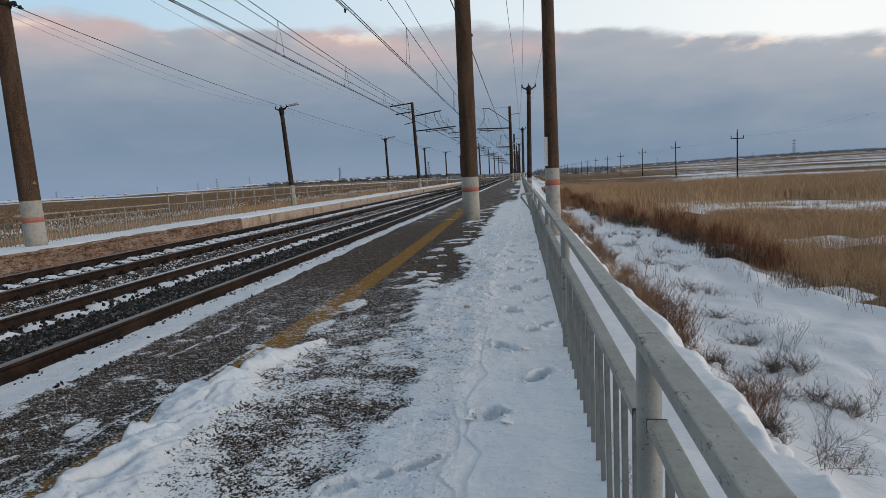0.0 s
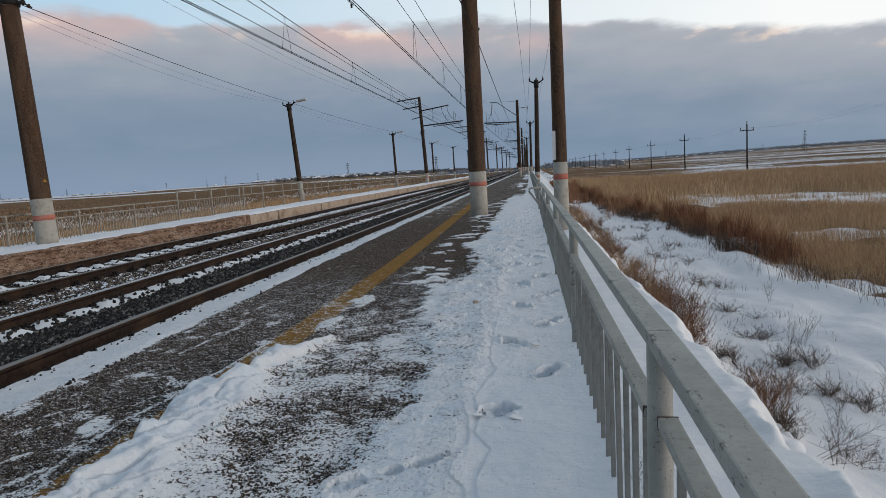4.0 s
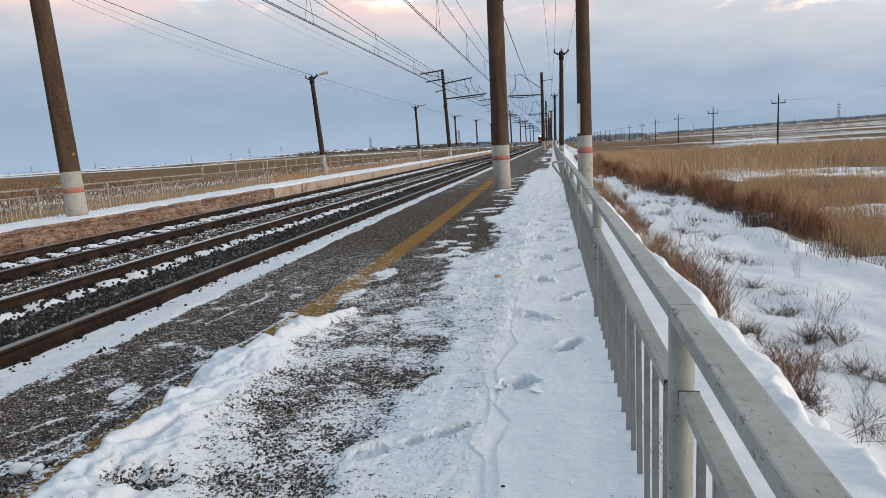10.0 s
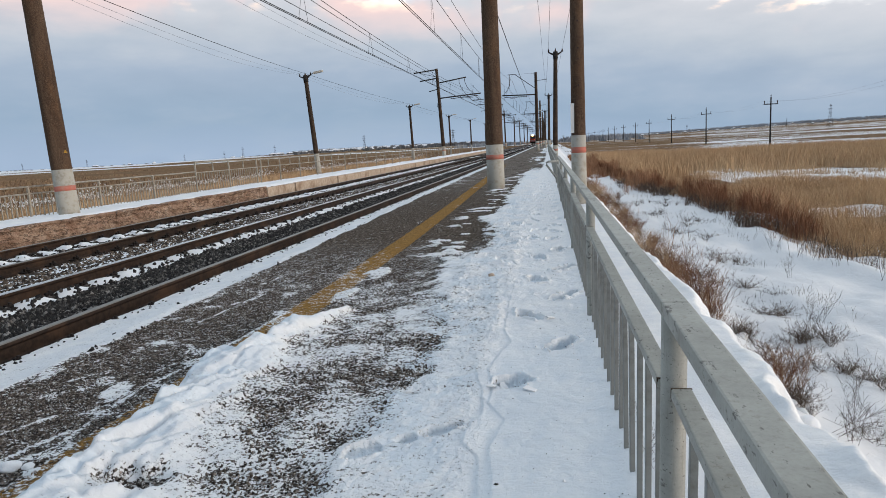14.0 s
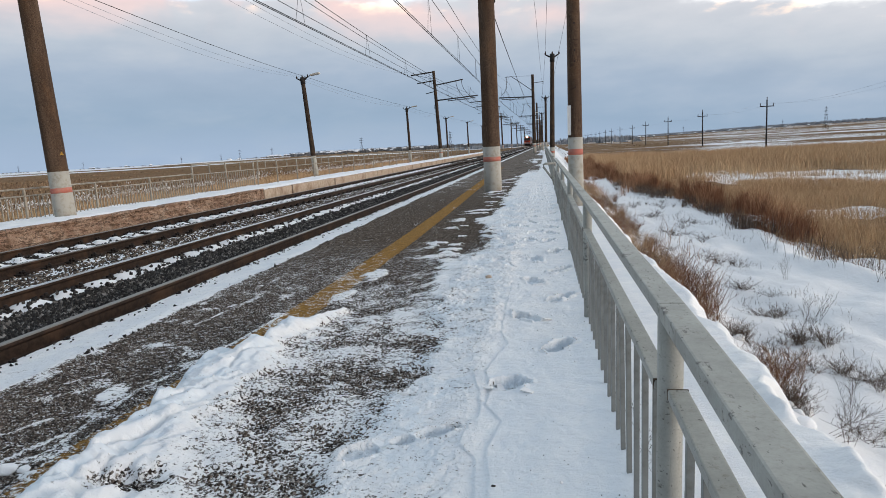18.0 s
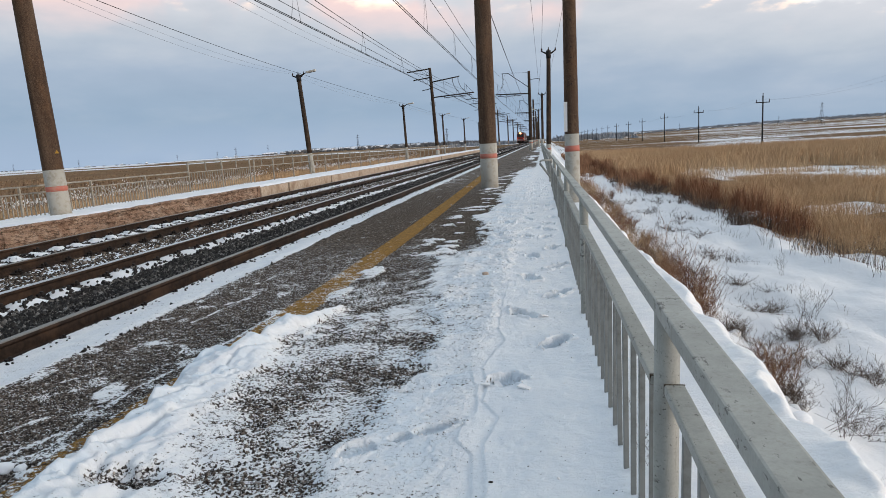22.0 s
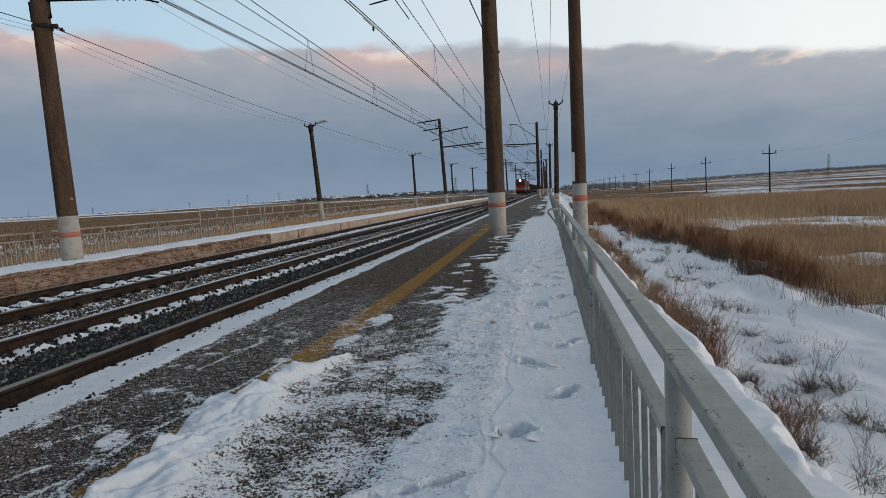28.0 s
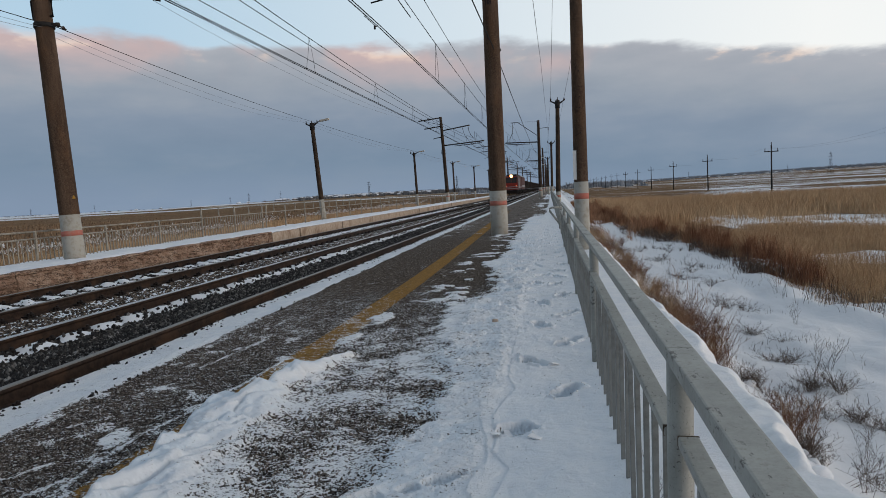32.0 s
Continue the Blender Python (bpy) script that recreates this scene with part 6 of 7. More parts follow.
x, y = field(44000, 10.5, 70, lambda y: brush_front(y), lambda y: brush_front(y) + 1.7, 1.05)
grow("brush", "thicket of red-brown dry weeds along the ditch", "brush", x, y, brush_height(x, y) * rng.uniform(0.35, 1.0, len(x)), rng.uniform(0.003, 0.007, len(x)) * (0.5 + y / 24), M_BRUSH, 4, 0.6, brush_density)
BUSHES = [(5.55, 15.4, 0.75), (5.9, 15.9, 0.9), (5.35, 16.6, 0.8), (5.9, 17.4, 1.0), (5.5, 18.4, 0.95), (6.1, 19.3, 1.0), (5.75, 20.3, 1.0), (6.2, 21.6, 1.1), (5.6, 22.6, 1.0), (6.0, 23.9, 1.2), (5.5, 25.0, 1.25), (6.0, 25.8, 1.2), (5.4, 26.8, 1.1),
          (5.2, 29.2, 0.9), (4.9, 31.0, 0.95), (4.5, 33.6, 0.9), (4.3, 36.5, 1.0), (4.1, 40.0, 1.0), (3.8, 44.0, 1.0), (3.7, 49.0, 1.05)]
for bx, by, top in BUSHES:
    n = 520
    r = np.abs(rng.normal(0, 1, n)) * 0.30
    a = rng.uniform(0, 6.283, n)
    x, y = bx + r * np.cos(a) * 0.9, by + r * np.sin(a) * 1.3
    h = top * np.clip(1.05 - 0.8 * r, 0.2, 1) * rng.uniform(0.35, 1.0, n)
    o = blades("bush", x - bx, y - by, np.zeros(n), h, rng.uniform(0.003, 0.008, n) * (0.5 + by / 24), M_BUSH, int(by * 10), 0.35)
    o.location = (bx, by, float(ground_z(np.array([bx]), np.array([by]))[0]) - 0.03)
    tagged(o, "dark red-brown leafless bush at the edge of the reeds", "bush", "bushes along the ditch")
x, y = field(19000, 10.5, 36, lambda y: brush_front(y) - 0.35, lambda y: brush_front(y) + 1.0, 1.0)
grow("dead_weeds", "grey dead weeds at the edge of the thicket", "weeds", x, y, rng.uniform(0.15, 0.55, len(x)), rng.uniform(0.003, 0.007, len(x)) * (0.5 + y / 24), M_TWIG, 14, 0.9, lambda x, y: smooth(fbm(x * 1.4, y * 1.0, 165, 3), 0.42, 0.56) * (0.16 + 0.50 * smooth(y, 14, 16.5) - 0.2 * smooth(y, 20, 26)))
x, y = field(26000, 13, 90, lambda y: 1.7 + 0.6 * smooth(y, 20, 50), lambda y: 3.0 + 1.0 * smooth(y, 18, 40), 1.0)
grow("brush_by_the_bank", "brown weeds at the foot of the platform bank", "brush", x, y, rng.uniform(0.15, 0.7, len(x)), rng.uniform(0.003, 0.007, len(x)) * (0.3 + y / 18), M_BRUSH, 5, 0.5, lambda x, y: smooth(fbm(x * 0.9, y * 0.5, 164, 3), 0.46, 0.6) * (0.15 + 0.85 * smooth(y, 20, 34)))


x, y = field(5200, 3.2, 30, lambda y: 1.75 + 0.01 * y, lambda y: 3.1 + 0.09 * y, 1.2)
grow("stubble", "sparse thin dark stems poking out of the snow", "weeds", x, y, rng.uniform(0.04, 0.22, len(x)), rng.uniform(0.002, 0.0035, len(x)) * (0.6 + y / 14), M_TWIG, 23, 0.9, lambda x, y: smooth(fbm(x * 1.3, y * 1.1, 166, 3), 0.50, 0.64))


# snow-laden stems low in the lanes and along the ditch
x, y = field(26000, 17, 46, lambda y: 7 + 0 * y, lambda y: 0.62 * y + 5.5, 0.9)
grow("frosted_reeds", "low broken reeds showing through the snow of the marsh", "reeds", x, y, rng.uniform(0.10, 0.34, len(x)), rng.uniform(0.004, 0.009, len(x)) * (0.4 + y / 30), M_STRAW, 31, 1.0, lambda x, y: lanes(x, y) * smooth(fbm(x * 1.1, y * 0.5, 185, 3), 0.40, 0.60))
x, y = field(15000, 11, 24, lambda y: brush_front(y) - 0.25, lambda y: brush_front(y) + 1.1, 1.0)
frost = smooth(fbm(x * 1.6, y * 1.1, 186, 3), 0.44, 0.60) * (0.08 + 0.42 * smooth(y, 13.2, 15))
keep = rng.uniform(0, 1, len(x)) < frost * (1 - smooth(y, 18, 21))
x, y = x[keep], y[keep]
h = rng.uniform(0.12, 0.48, len(x))
tagged(blades("frosted_weeds", x, y, ground_z(x, y) - 0.02, h, rng.uniform(0.004, 0.007, len(x)), M_TWIG, 32, 0.35), "dark thin weeds crowded along the ditch", "weeds", kind="stuff")
keep = rng.uniform(0, 1, len(x)) < 0.40
x, y, h = x[keep], y[keep], h[keep]
tagged(blades("frosted_weed_heads", x, y, ground_z(x, y) + 0.80 * h - 0.03, rng.uniform(0.015, 0.04, len(x)), rng.uniform(0.006, 0.015, len(x)), M_FROST, 32, 0.9), "snow caught on the heads of the weeds", "weeds", kind="stuff")

# reeds behind the opposite platform
x, y = field(42000, 8, 75, lambda y: -18 + 0 * y, lambda y: -14.5 + 0 * y, 1.25)
grow("reeds_behind_fence", "golden reeds behind the opposite platform", "reeds", x, y, (1.22 + 0.40 * fbm(x * 0.5, y * 0.3, 171, 3)) * rng.uniform(0.75, 1.0, len(x)), rng.uniform(0.008, 0.022, len(x)), M_REED, 6, 0.18)
x, y = field(8000, 8, 75, lambda y: -16.8 + 0 * y, lambda y: -14.5 + 0 * y, 1.25)
keep = rng.uniform(0, 1, len(x)) < smooth(fbm(x * 0.7, y * 0.6, 172, 3), 0.40, 0.58)
x, y = x[keep], y[keep]
tagged(blades("frosted_reed_heads", x, y, ground_z(x, y) + rng.uniform(1.18, 1.34, len(x)) + 0.22 * fbm(x * 0.5, y * 0.3, 171, 3), rng.uniform(0.04, 0.09, len(x)), rng.uniform(0.012, 0.03, len(x)), M_FROST, 7, 0.9), "snow-laden reed heads behind the fence", "reeds", kind="stuff")
x, y = field(30000, 20, 240, lambda y: -30 - 1.0 * y, lambda y: -25 + 0 * y, 0.9)
grow("rough_grass_left", "flat brown grassland reaching to the horizon", "grass", x, y, rng.uniform(0.15, 0.45, len(x)), rng.uniform(0.06, 0.2, len(x)), M_FIELD, 9, 0.35, lambda x, y: smooth(fbm(x * 0.03, y * 0.05, 173, 3), 0.35, 0.6))


def twig_mesh(name, stems, height, spread_r, seed, material, twigs=5, r0=0.0035):
    """A dry shrub: thin stems that fork into shorter twigs."""
    r = random.Random(seed)
    bm = bmesh.new()
    for _ in range(stems):
        a, out = r.uniform(0, 6.283), r.uniform(0.1, 1.0) * spread_r
        h = height * r.uniform(0.5, 1.0)
        base = Vector((r.uniform(-0.06, 0.06), r.uniform(-0.06, 0.06), -0.03))
        pts = [base]
        for i in range(1, 5):
            t = i / 4
            pts.append(base + Vector((math.cos(a) * out * t**1.4 + r.uniform(-1, 1) * 0.02, math.sin(a) * out * t**1.4 + r.uniform(-1, 1) * 0.02, h * t)))
        tube(bm, pts, [r0 * (1 - 0.16 * i) for i in range(5)], 3, False)
        for _ in range(twigs):
            k = r.randint(1, 3)
            p = pts[k].lerp(pts[k + 1], r.random())
            b, l = r.uniform(0, 6.283), height * r.uniform(0.12, 0.32)
            q = p + Vector((math.cos(b) * l * 0.6, math.sin(b) * l * 0.6, l * r.uniform(0.35, 0.9)))
            tube(bm, [p, p.lerp(q, 0.5) + Vector((0, 0, 0.02)), q], [r0 * 0.6, r0 * 0.5, r0 * 0.3], 3, False)
    return to_mesh(bm, name, material)


SHRUBS = [twig_mesh("shrub", 15, 0.24, 0.46, 1, M_TWIG, 10, 0.0024), twig_mesh("shrub", 12, 0.30, 0.42, 2, M_TWIG, 11, 0.0024), twig_mesh("shrub", 20, 0.17, 0.6, 4, M_TWIG, 8, 0.0024), twig_mesh("shrub", 16, 0.32, 0.34, 8, M_TWIG, 9, 0.0024)]
STALKS = [twig_mesh("stalk", 5, 0.75, 0.16, 3, M_TWIG, 14, 0.0024), twig_mesh("stalk", 4, 0.55, 0.22, 13, M_TWIG, 12, 0.0022)]
TUFTS = [twig_mesh("tuft", 30, 0.5, 0.24, 5, M_TUFT, 6, 0.0020), twig_mesh("tuft", 34, 0.46, 0.26, 6, M_RUSSET, 8, 0.0023), twig_mesh("tuft", 34, 0.46, 0.26, 7, M_TUFT, 7, 0.0020), twig_mesh("tuft", 26, 0.36, 0.28, 9, M_TWIG, 7, 0.0022),
         twig_mesh("tuft", 32, 0.44, 0.26, 11, M_STRAW, 7, 0.0022)]


def plant(me, name, x, y, s, label, category, group):
    o = tagged(new(name, me), label, category, group)
    z = float(ground_z(np.array([x]), np.array([y]))[0])
    if x < PLAT_R + 0.25:
        z = max(z, float(platform_z(np.array([x]), np.array([y]))[0]))
    o.matrix_world = pose(x, y, z, 0, 0, random.uniform(0, 360)) @ Matrix.Scale(s, 4)
    return o


random.seed(3)
# low sprawling shrubs in clusters on the snowy strip, a few tall stalks among them
clusters = [(3.7, 15.4, 2, 0.3), (3.9, 19.2, 3, 0.35), (4.3, 22.8, 3, 0.4), (3.4, 17.3, 5, 0.35), (3.4, 21.3, 4, 0.4), (3.4, 13.3, 7, 0.4), (3.3, 10.6, 4, 0.3), (4.6, 28.4, 5, 0.5), (3.9, 24.5, 4, 0.5), (2.3, 11.5, 5, 0.3), (2.3, 14.8, 6, 0.35), (2.3, 19.0, 6, 0.4), (2.6, 24.0, 7, 0.5),
            (3.0, 9.1, 6, 0.12), (2.85, 7.9, 5, 0.15), (3.12, 7.9, 5, 0.15), (2.65, 6.95, 4, 0.14), (2.95, 6.9, 4, 0.12), (3.2, 6.6, 5, 0.15), (2.25, 7.9, 4, 0.12), (2.42, 7.3, 3, 0.14), (2.0, 5.5, 5, 0.09), (1.72, 2.75, 3, 0.12), (1.95, 3.3, 3, 0.14), (2.55, 5.2, 2, 0.12)]
for cx, cy, n, spread_c in clusters:
    for i in range(n):
        x, y = random.gauss(cx, spread_c * 0.6), random.gauss(cy, spread_c)
        plant(random.choice(SHRUBS), "shrub", max(x, 1.4), y, random.uniform(0.5, 0.95), "leafless grey-brown shrub sprawling through the snow", "shrub", "shrubs on the snowy bank")
for x, y, s in ((3.38, 8.6, 0.95), (3.2, 8.4, 0.7), (2.68, 6.05, 0.65), (4.9, 12.9, 0.8), (5.1, 13.4, 0.7), (2.9, 16.9, 0.6), (3.9, 11.2, 0.6), (2.2, 4.95, 0.7), (2.28, 5.1, 0.6), (3.25, 6.4, 0.8), (1.9, 2.85, 0.5), (4.6, 14.3, 0.8), (4.7, 15.5, 0.8), (4.95, 11.9, 0.7)):
    plant(random.choice(STALKS), "weed_stalk", x, y, s, "tall dry branching weed stalk standing in the snow", "weed", "weed stalks on the snowy bank")
# thin weeds against the foot of the railing
for x, y, s in ((0.36, 2.22, 0.34), (0.33, 2.38, 0.28), (0.35, 2.62, 0.3), (0.31, 2.85, 0.24), (0.34, 3.3, 0.26), (0.30, 4.6, 0.3)):
    plant(STALKS[1], "weed_stalk", x, y, s, "small dark dry weed standing against the railing", "weed", "weeds under the railing")
# one broken stalk lies over
plant(STALKS[0], "weed_stalk", 2.12, 4.95, 0.75, "broken dry weed stalk lying over in the snow", "weed", "weed stalks on the snowy bank").rotation_euler = (radians(12), radians(58), 0.2)
# russet and straw tufts crowd the edge of the bank
for i in range(74):
    y = 7.0 + 21 * (i / 74) ** 1.15 + random.uniform(-0.25, 0.25)
    x = float(lip_x(np.array([y]))[0]) + random.choice((0.12, 0.3, 0.5)) + random.uniform(0, 0.28) + 0.012 * max(0, y - 8)
    plant(TUFTS[random.choice((0, 1, 2, 3, 3, 4, 4))], "grass_tuft", x, y, random.uniform(0.55, 1.15), "russet dry grass tuft on the edge of the bank", "grass tuft", "grass tufts along the bank")
for x, y, k, s in ((1.92, 8.4, 1, 1.35), (2.05, 8.35, 0, 1.3), (1.85, 8.8, 1, 1.4), (2.0, 8.7, 4, 1.1), (1.8, 9.2, 0, 1.2), (1.75, 9.7, 1, 1.2), (2.12, 6.2, 1, 0.95), (2.2, 6.05, 0, 1.0), (2.18, 6.45, 4, 0.85), (2.05, 6.5, 1, 0.85),
                   (2.15, 7.85, 3, 0.75), (2.3, 7.8, 3, 0.7), (1.98, 5.45, 3, 0.55), (1.95, 5.6, 0, 0.45), (2.08, 5.4, 3, 0.5), (1.7, 7.4, 4, 0.8), (1.75, 7.0, 0, 0.7)):
    plant(TUFTS[k], "grass_tuft", x, y, s, "dense dry weed clump at the foot of the bank", "grass tuft", "grass tufts along the bank")
for i in range(36):
    y = 9 + 18 * (i / 36) + random.uniform(-0.3, 0.3)
    x = 1.6 + 0.035 * (y - 6) + random.uniform(-0.12, 0.35)
    plant(random.choice(TUFTS), "grass_tuft", x, y, random.uniform(0.5, 1.05), "brown dry weeds at the foot of the platform bank", "grass tuft", "grass tufts along the bank")


def bank_clod(x, y, size, seed):
    o = clod(x, y, size, seed, M_SNOW, "snow_clod", "rounded clod of snow caught in the weeds of the bank", "snow clod", 0.8, 0.2)
    o.location.z = max(gz(x, y), float(platform_z(np.array([x]), np.array([y]))[0]) if x < 1.45 else -9) + size * 0.35


def gz(x, y):
    return float(ground_z(np.array([float(x)]), np.array([float(y)]))[0])


for k, (x, y, size) in enumerate(((1.30, 3.35, 0.05), (1.36, 3.25, 0.04), (1.33, 3.5, 0.045), (1.42, 3.15, 0.035), (2.02, 5.55, 0.05), (1.94, 5.42, 0.04), (2.1, 5.5, 0.045), (2.0, 5.35, 0.035), (2.2, 7.8, 0.05), (2.28, 7.95, 0.04), (1.38, 4.4, 0.05), (1.45, 4.3, 0.04))):
    bank_clod(x, y, size, 10 + k)

# ---- distance ----
bm = bmesh.new()
tube(bm, [(0, 0, -0.4), (0, 0, 7.6)], [0.14, 0.10], 8)
UP = to_mesh(bm, "shaft", M_METAL)
bm = bmesh.new()
box(bm, 0, 0, 6.55, 2.1, 0.12, 0.14)
UA = to_mesh(bm, "crossarm", M_METAL)
bm = bmesh.new()
tube(bm, [(0, 0, 0), (0, 0, 0.45)], [0.05, 0.07], 6)
UI = to_mesh(bm, "insulator", M_GLASS_INS)
for k in range(16):
    y = 109 + 40 * k
    x = 34.0 + random.uniform(-0.6, 0.6)
    u = tagged(empty("utility_pole", pose(x, y, gz(x, y), random.uniform(-1, 1), random.uniform(-1, 1), 0)), "dark wooden line pole with one crossarm on the plain", "utility pole", "line poles across the plain")
    for name, me, m in (("shaft", UP, pose(0, 0, 0)), ("crossarm", UA, pose(0, 0, 0)), ("insulator", UI, pose(-0.95, 0, 6.6)), ("insulator", UI, pose(0.95, 0, 6.6)), ("insulator", UI, pose(0, 0, 7.55))):
        o = new(name, me)
        o.parent = u
        o.matrix_basis = m
for d in (-0.95, 0.95):
    wire("thin wire between the line poles", [(34 + d, 69 + 40 * k, 5.6) for k in range(9)], 0.7, 0.006, M_THIN)


def pylon_mesh(h):
    bm = bmesh.new()
    r = 0.11
    for sx in (-1, 1):
        for sy in (-1, 1):
            tube(bm, [(sx * 2.6, sy * 2.6, -4), (sx * 0.7, sy * 0.7, h * 0.62), (sx * 0.25, sy * 0.25, h)], r, 4)
    for i in range(9):
        z0, z1 = h * 0.62 * i / 9, h * 0.62 * (i + 1) / 9
        w0, w1 = 2.6 - 1.9 * i / 9, 2.6 - 1.9 * (i + 1) / 9
        for s in (-1, 1):
            tube(bm, [(-w0, s * w0, z0), (w1, s * w1, z1)], 0.07, 4)
            tube(bm, [(s * w0, -w0, z0), (s * w1, w1, z1)], 0.07, 4)
    return to_mesh(bm, "lattice", M_METAL)


PYLON = pylon_mesh(24)
bm = bmesh.new()
for z, w in ((15.5, 2.6), (19, 3.6), (22.2, 2.4)):
    tube(bm, [(-w, 0, z), (0, 0, z + 0.7), (w, 0, z)], 0.13, 4)
    tube(bm, [(-w, 0, z), (w, 0, z)], 0.10, 4)
PARMS = to_mesh(bm, "arms", M_METAL)
for u, y, s in ((-0.295, 930, 0.92), (-0.150, 850, 0.95), (-0.506, 1000, 0.75), (-0.449, 1150, 0.75), (-0.54, 1250, 0.72), (-0.613, 1400, 0.75), (-0.80, 1300, 0.72), (-0.93, 1300, 0.7), (0.3946, 720, 0.95), (0.337, 1500, 0.7), (0.20, 1500, 0.7)):
    x = u * y
    p = tagged(empty("power_pylon", pose(x, y, gz(x, y), 0, 0, 25) @ Matrix.Scale(s, 4)), "lattice steel power pylon on the horizon", "pylon", "power pylons on the horizon")
    for name, me in (("lattice", PYLON), ("arms", PARMS)):
        new(name, me).parent = p

# villages far off
bm = bmesh.new()
box(bm, 0, 0, 1.2, 8, 7, 3.4)
HW = to_mesh(bm, "wall", M_HOUSE)
bm = bmesh.new()
v = [bm.verts.new(p) for p in ((-4.5, -4, 2.8), (4.5, -4, 2.8), (4.5, 4, 2.8), (-4.5, 4, 2.8), (-4.5, 0, 5.6), (4.5, 0, 5.6))]
for f in ((0, 1, 5, 4), (2, 3, 4, 5), (0, 4, 3), (1, 2, 5), (3, 2, 1, 0)):
    bm.faces.new([v[i] for i in f])
HR = to_mesh(bm, "roof", M_ROOF)
bm = bmesh.new()
for i in (-2.4, 0, 2.4):
    box(bm, i, -3.52, 1.6, 1.0, 0.1, 1.2)
HG = to_mesh(bm, "window", M_PANE)
random.seed(12)


def house(x, y, s):
    h = tagged(empty("house", pose(x, y, gz(x, y), 0, 0, random.uniform(-40, 40)) @ Matrix.Scale(s, 4)), "small village house with a snow-covered gable roof", "house", "houses on the horizon")
    for name, me in (("wall", HW), ("roof", HR), ("window", HG)):
        new(name, me).parent = h


for k in range(120):
    y = random.uniform(900, 1300)
    u = random.choice((random.uniform(-0.40, -0.19), random.uniform(-0.40, -0.24), random.uniform(-0.47, -0.10)))
    house(u * y, y, random.uniform(0.45, 0.8))
for k in range(7):
    y = random.uniform(1500, 2000)
    house(random.uniform(-1.0, -0.5) * y, y, random.uniform(0.8, 1.2))
for k in range(60):
    y = random.uniform(1500, 2300)
    house(random.choice((0.03, 0.12)) * y + random.random() ** 2 * 0.34 * y, y, random.uniform(0.4, 0.8))


def woods(name, label, spots, seed, material):
    """Far trees as many rough leafless clumps, joined."""
    r = np.random.default_rng(seed)
    xs, ys, hs = [np.array(c) for c in zip(*spots)]
    k = 26
    x = np.repeat(xs, k) + r.normal(0, 1, len(xs) * k) * np.repeat(hs, k) * 0.30
    y = np.repeat(ys, k) + r.normal(0, 1, len(xs) * k) * np.repeat(hs, k) * 0.30
    h = np.repeat(hs, k) * r.uniform(0.45, 1.0, len(x))
    return tagged(blades(name, x, y, ground_z(x, y) - 0.5, h, r.uniform(0.5, 1.4, len(x)), material, seed, 0.25), label, "trees", kind="stuff")


spots = []
for k in range(620):
    y = random.uniform(850, 1280)
    spots.append((random.choice((random.uniform(-0.42, -0.1), random.uniform(-0.24, -0.08))) * y, y, random.uniform(2.5, 6.5)))
for k in range(60):
    y = random.uniform(1500, 2200)
    spots.append((random.uniform(-1.1, -0.45) * y, y, random.uniform(3, 6)))
woods("village_trees", "bare dark trees among the far houses", spots, 21, M_WOOD)
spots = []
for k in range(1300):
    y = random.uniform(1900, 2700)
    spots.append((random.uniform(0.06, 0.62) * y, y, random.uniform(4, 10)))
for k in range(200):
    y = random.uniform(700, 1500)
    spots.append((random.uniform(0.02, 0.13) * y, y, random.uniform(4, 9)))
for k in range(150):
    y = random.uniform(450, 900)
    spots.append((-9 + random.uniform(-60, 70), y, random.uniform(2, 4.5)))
woods("hill_woods", "bare woods along the far ridge, haze put into their colour", spots, 22, M_WOOD_HAZE)

# ---- the train ----
TRACK_X = (R3 + R4) / 2
FRONT = 144.0


def to_bevel(bm, sx, y0, y1, z0, z1, bevel):
    return box(bm, 0, (y0 + y1) / 2, (z0 + z1) / 2, sx, y1 - y0, z1 - z0, bevel)


def bogie(parent, y):
    bm = bmesh.new()
    box(bm, 0, y, 0.62, 2.4, 3.2, 0.45, 0.05)
    part("bogie_frame", bm, M_CLIP, parent)
    for dy in (-1.1, 1.1):
        for s in (-0.76, 0.76):
            bm = bmesh.new()
            tube(bm, [(s - 0.07, y + dy, 0.52), (s + 0.07, y + dy, 0.52)], 0.52, 14)
            part("wheel", bm, M_CLIP, parent)


loco = tagged(empty("locomotive"), "electric freight locomotive with a red front, dark sides and lit headlight", "locomotive")
bm = bmesh.new()
to_bevel(bm, 2.95, 0.55, 17.0, 1.15, 4.35, 0.38)
part("body", bm, M_LOCO_SIDE, loco, "body in a darker red than the front")
for s in (-1, 1):
    bm = bmesh.new()
    box(bm, s * 1.485, 4.6, 2.6, 0.03, 3.4, 2.3, 0.01)
    part("cab_side_panel", bm, M_LOCO_GREY, loco, "pale grey panel behind the cab")
bm = bmesh.new()
v = [bm.verts.new(p) for p in ((-1.4, 0.0, 1.2), (1.4, 0.0, 1.2), (1.4, 0.0, 2.55), (-1.4, 0.0, 2.55), (-1.08, 0.62, 4.3), (1.08, 0.62, 4.3), (-1.47, 0.7, 1.2), (1.47, 0.7, 1.2))]
for f in ((0, 1, 2, 3), (3, 2, 5, 4), (0, 3, 4, 6), (1, 7, 5, 2)):
    bm.faces.new([v[i] for i in f])
part("nose", bm, M_LOCO, loco)
bm = bmesh.new()
box(bm, 0, 0.0, 2.25, 2.82, 0.07, 0.85, 0.02)
part("front_panel", bm, M_LOCO, loco, "red panel below the windscreen")
bm = bmesh.new()
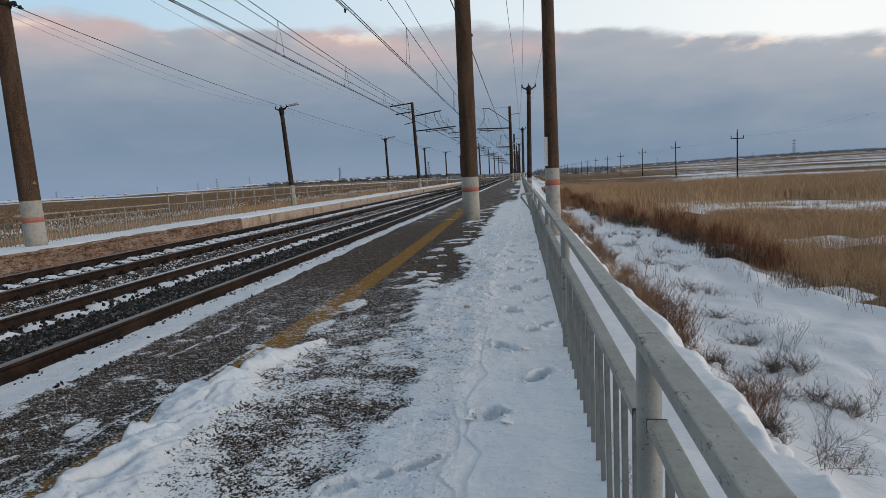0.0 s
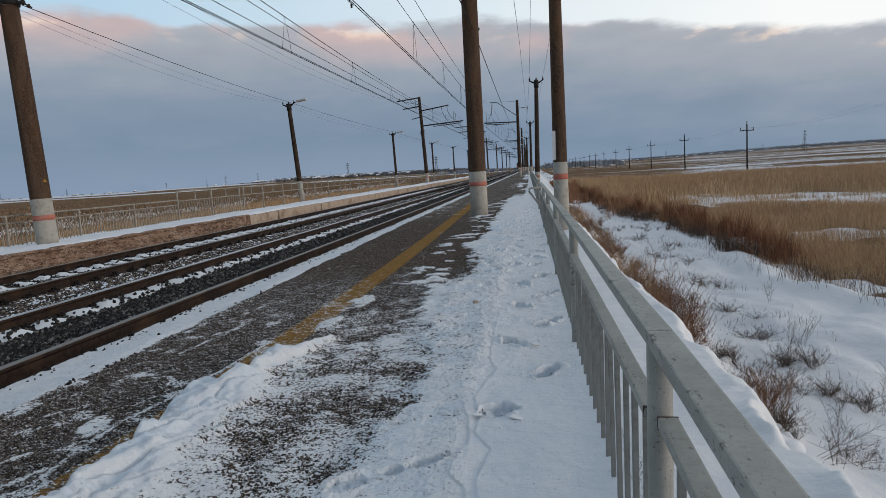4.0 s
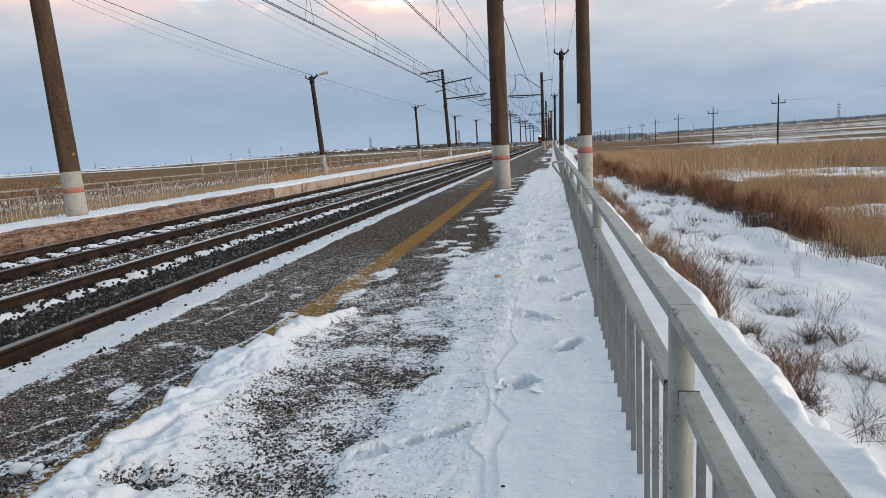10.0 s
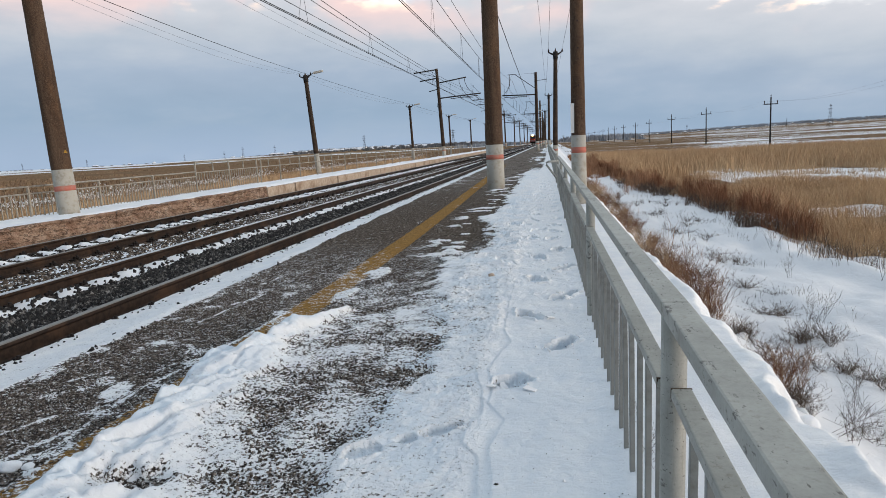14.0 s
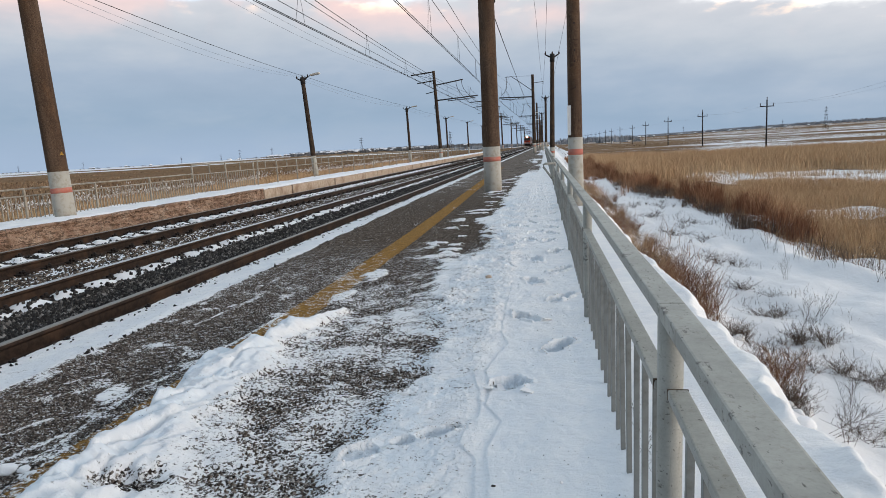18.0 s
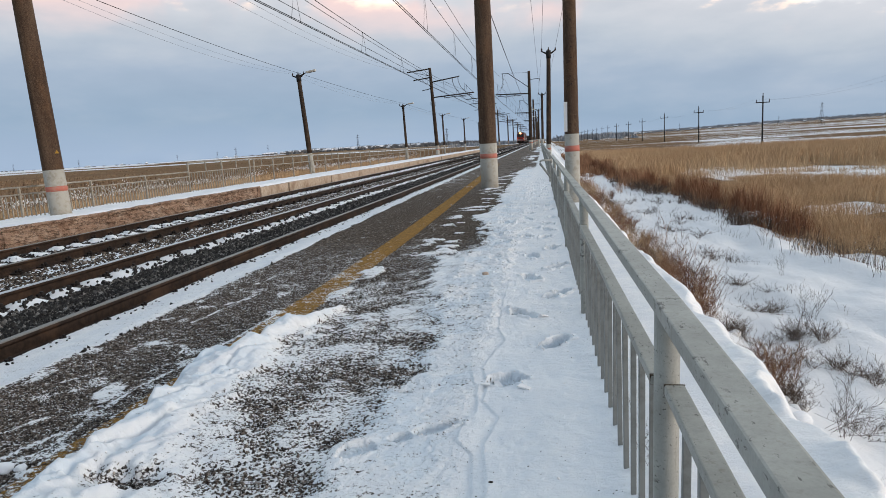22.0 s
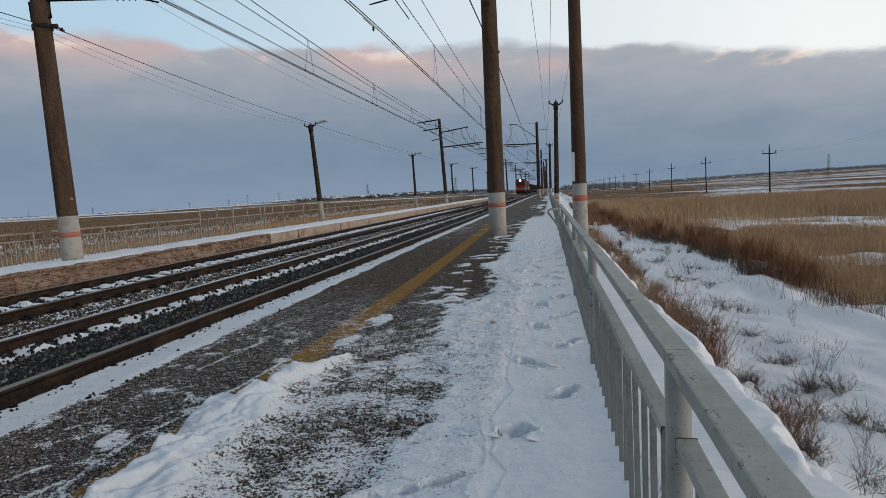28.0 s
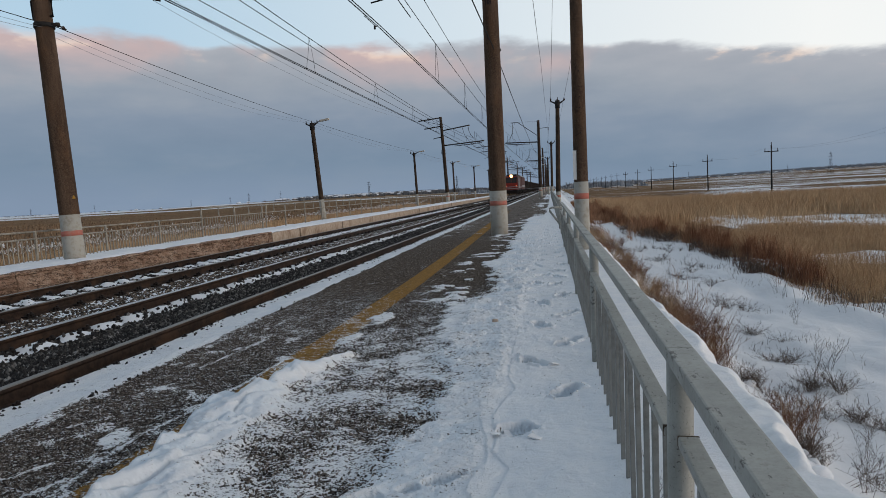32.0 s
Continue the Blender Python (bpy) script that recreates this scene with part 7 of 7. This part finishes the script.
for s in (-0.68, 0.68):
    box(bm, s * 0.90, 0.27, 3.36, 1.20, 0.06, 1.35, 0.03, Matrix.Rotation(radians(-19.5), 4, "X"))
part("windscreen", bm, M_PANE, loco)
for z in (1.45, 1.85):
    bm = bmesh.new()
    box(bm, 0, -0.02, z, 2.84, 0.06, 0.16, 0.01)
    part("front_band", bm, M_LOCO_GREY, loco, "pale grey band across the front")
for s in (-1, 1):
    bm = bmesh.new()
    box(bm, s * 1.485, 8.8, 1.75, 0.04, 15.5, 0.22)
    part("side_band", bm, M_LOCO_GREY, loco, "grey stripe along the side")
    bm = bmesh.new()
    box(bm, s * 1.50, 2.1, 3.35, 0.03, 0.9, 0.8, 0.01)
    part("cab_window", bm, M_PANE, loco)
    bm = bmesh.new()
    tube(bm, [(s * 1.1, -0.10, 2.05), (s * 1.1, 0.1, 2.05)], 0.12, 14)
    part("marker_lamp", bm, M_MARK, loco, "small red-orange lit lamp")
    bm = bmesh.new()
    tube(bm, [(s * 0.85, -0.5, 1.05), (s * 0.85, 0.2, 1.05)], [0.2, 0.1], 12)
    part("buffer", bm, M_CLIP, loco)
bm = bmesh.new()
tube(bm, [(0, 0.30, 4.28), (0, 0.62, 4.28)], 0.38, 16)
part("headlight_housing", bm, M_LOCO, loco)
bm = bmesh.new()
tube(bm, [(0, 0.25, 4.28), (0, 0.31, 4.28)], 0.34, 16)
lens = part("headlight", bm, M_GLARE, loco, "bright warm headlight")
bm = bmesh.new()
tube(bm, [(0, 0.20, 4.28), (0, 0.26, 4.28)], 0.21, 16)
part("bulb", bm, M_LIGHT, lens)
bm = bmesh.new()
box(bm, 0, 0.1, 0.75, 2.7, 0.3, 0.75, 0.05)
part("snow_plough", bm, M_CLIP, loco)
bm = bmesh.new()
box(bm, 0, 9, 4.5, 2.3, 15, 0.35, 0.08)
part("roof", bm, M_METAL, loco)
bm = bmesh.new()
tube(bm, [(0, 3.2, 4.7), (0, 4.6, 5.5), (0, 3.4, 6.3)], 0.04, 6)
tube(bm, [(-0.9, 3.4, 6.3), (0.9, 3.4, 6.3)], 0.04, 6)
part("pantograph", bm, M_METAL, loco)
for y in (4, 13):
    bogie(loco, y)

unit = tagged(empty("locomotive_rear_unit"), "dark red rear unit behind the electric locomotive", "locomotive")
bm = bmesh.new()
to_bevel(bm, 3.1, 0.0, 16.4, 1.15, 4.35, 0.12)
part("body", bm, M_LOCO_SIDE, unit)
bm = bmesh.new()
box(bm, 0, 8, 4.5, 2.5, 14.6, 0.35, 0.08)
part("roof", bm, M_LOCO_GREY, unit)
for s in (-1, 1):
    bm = bmesh.new()
    box(bm, s * 1.56, 8, 2.0, 0.04, 15.5, 0.55)
    part("side_band", bm, M_LOCO_GREY, unit)
for y in (3.5, 12.5):
    bogie(unit, y)

wagon = tagged(empty("wagon"), "dark open-topped freight wagon with ribbed steel sides", "wagon", "wagons of the freight train")
bm = bmesh.new()
box(bm, 0, 6.4, 2.35, 3.0, 12.6, 2.2, 0.03)
part("body", bm, M_WAGON, wagon)
for s in (-1, 1):
    for i in range(8):
        bm = bmesh.new()
        box(bm, s * 1.54, 0.5 + 1.69 * i, 2.35, 0.10, 0.14, 2.2)
        part("rib", bm, M_WAGON, wagon)
for y in (2.2, 10.6):
    bogie(wagon, y)
cars = [(loco, 0.0), (unit, 17.6), (wagon, 34.6)] + [(copy_thing(wagon, pose(0, 0, 0)), 34.6 + 13.9 * k) for k in range(1, 26)]


def motions():
    """The train comes up the farther track, slowly gathering speed."""
    for car, back in cars:
        walk(car, [(t, pose(TRACK_X, FRONT + 12.4 * (32 - t) - 0.055 * (32 - t) ** 2 + back, HEAD_B)) for t in range(0, 33, 2)])


motions()
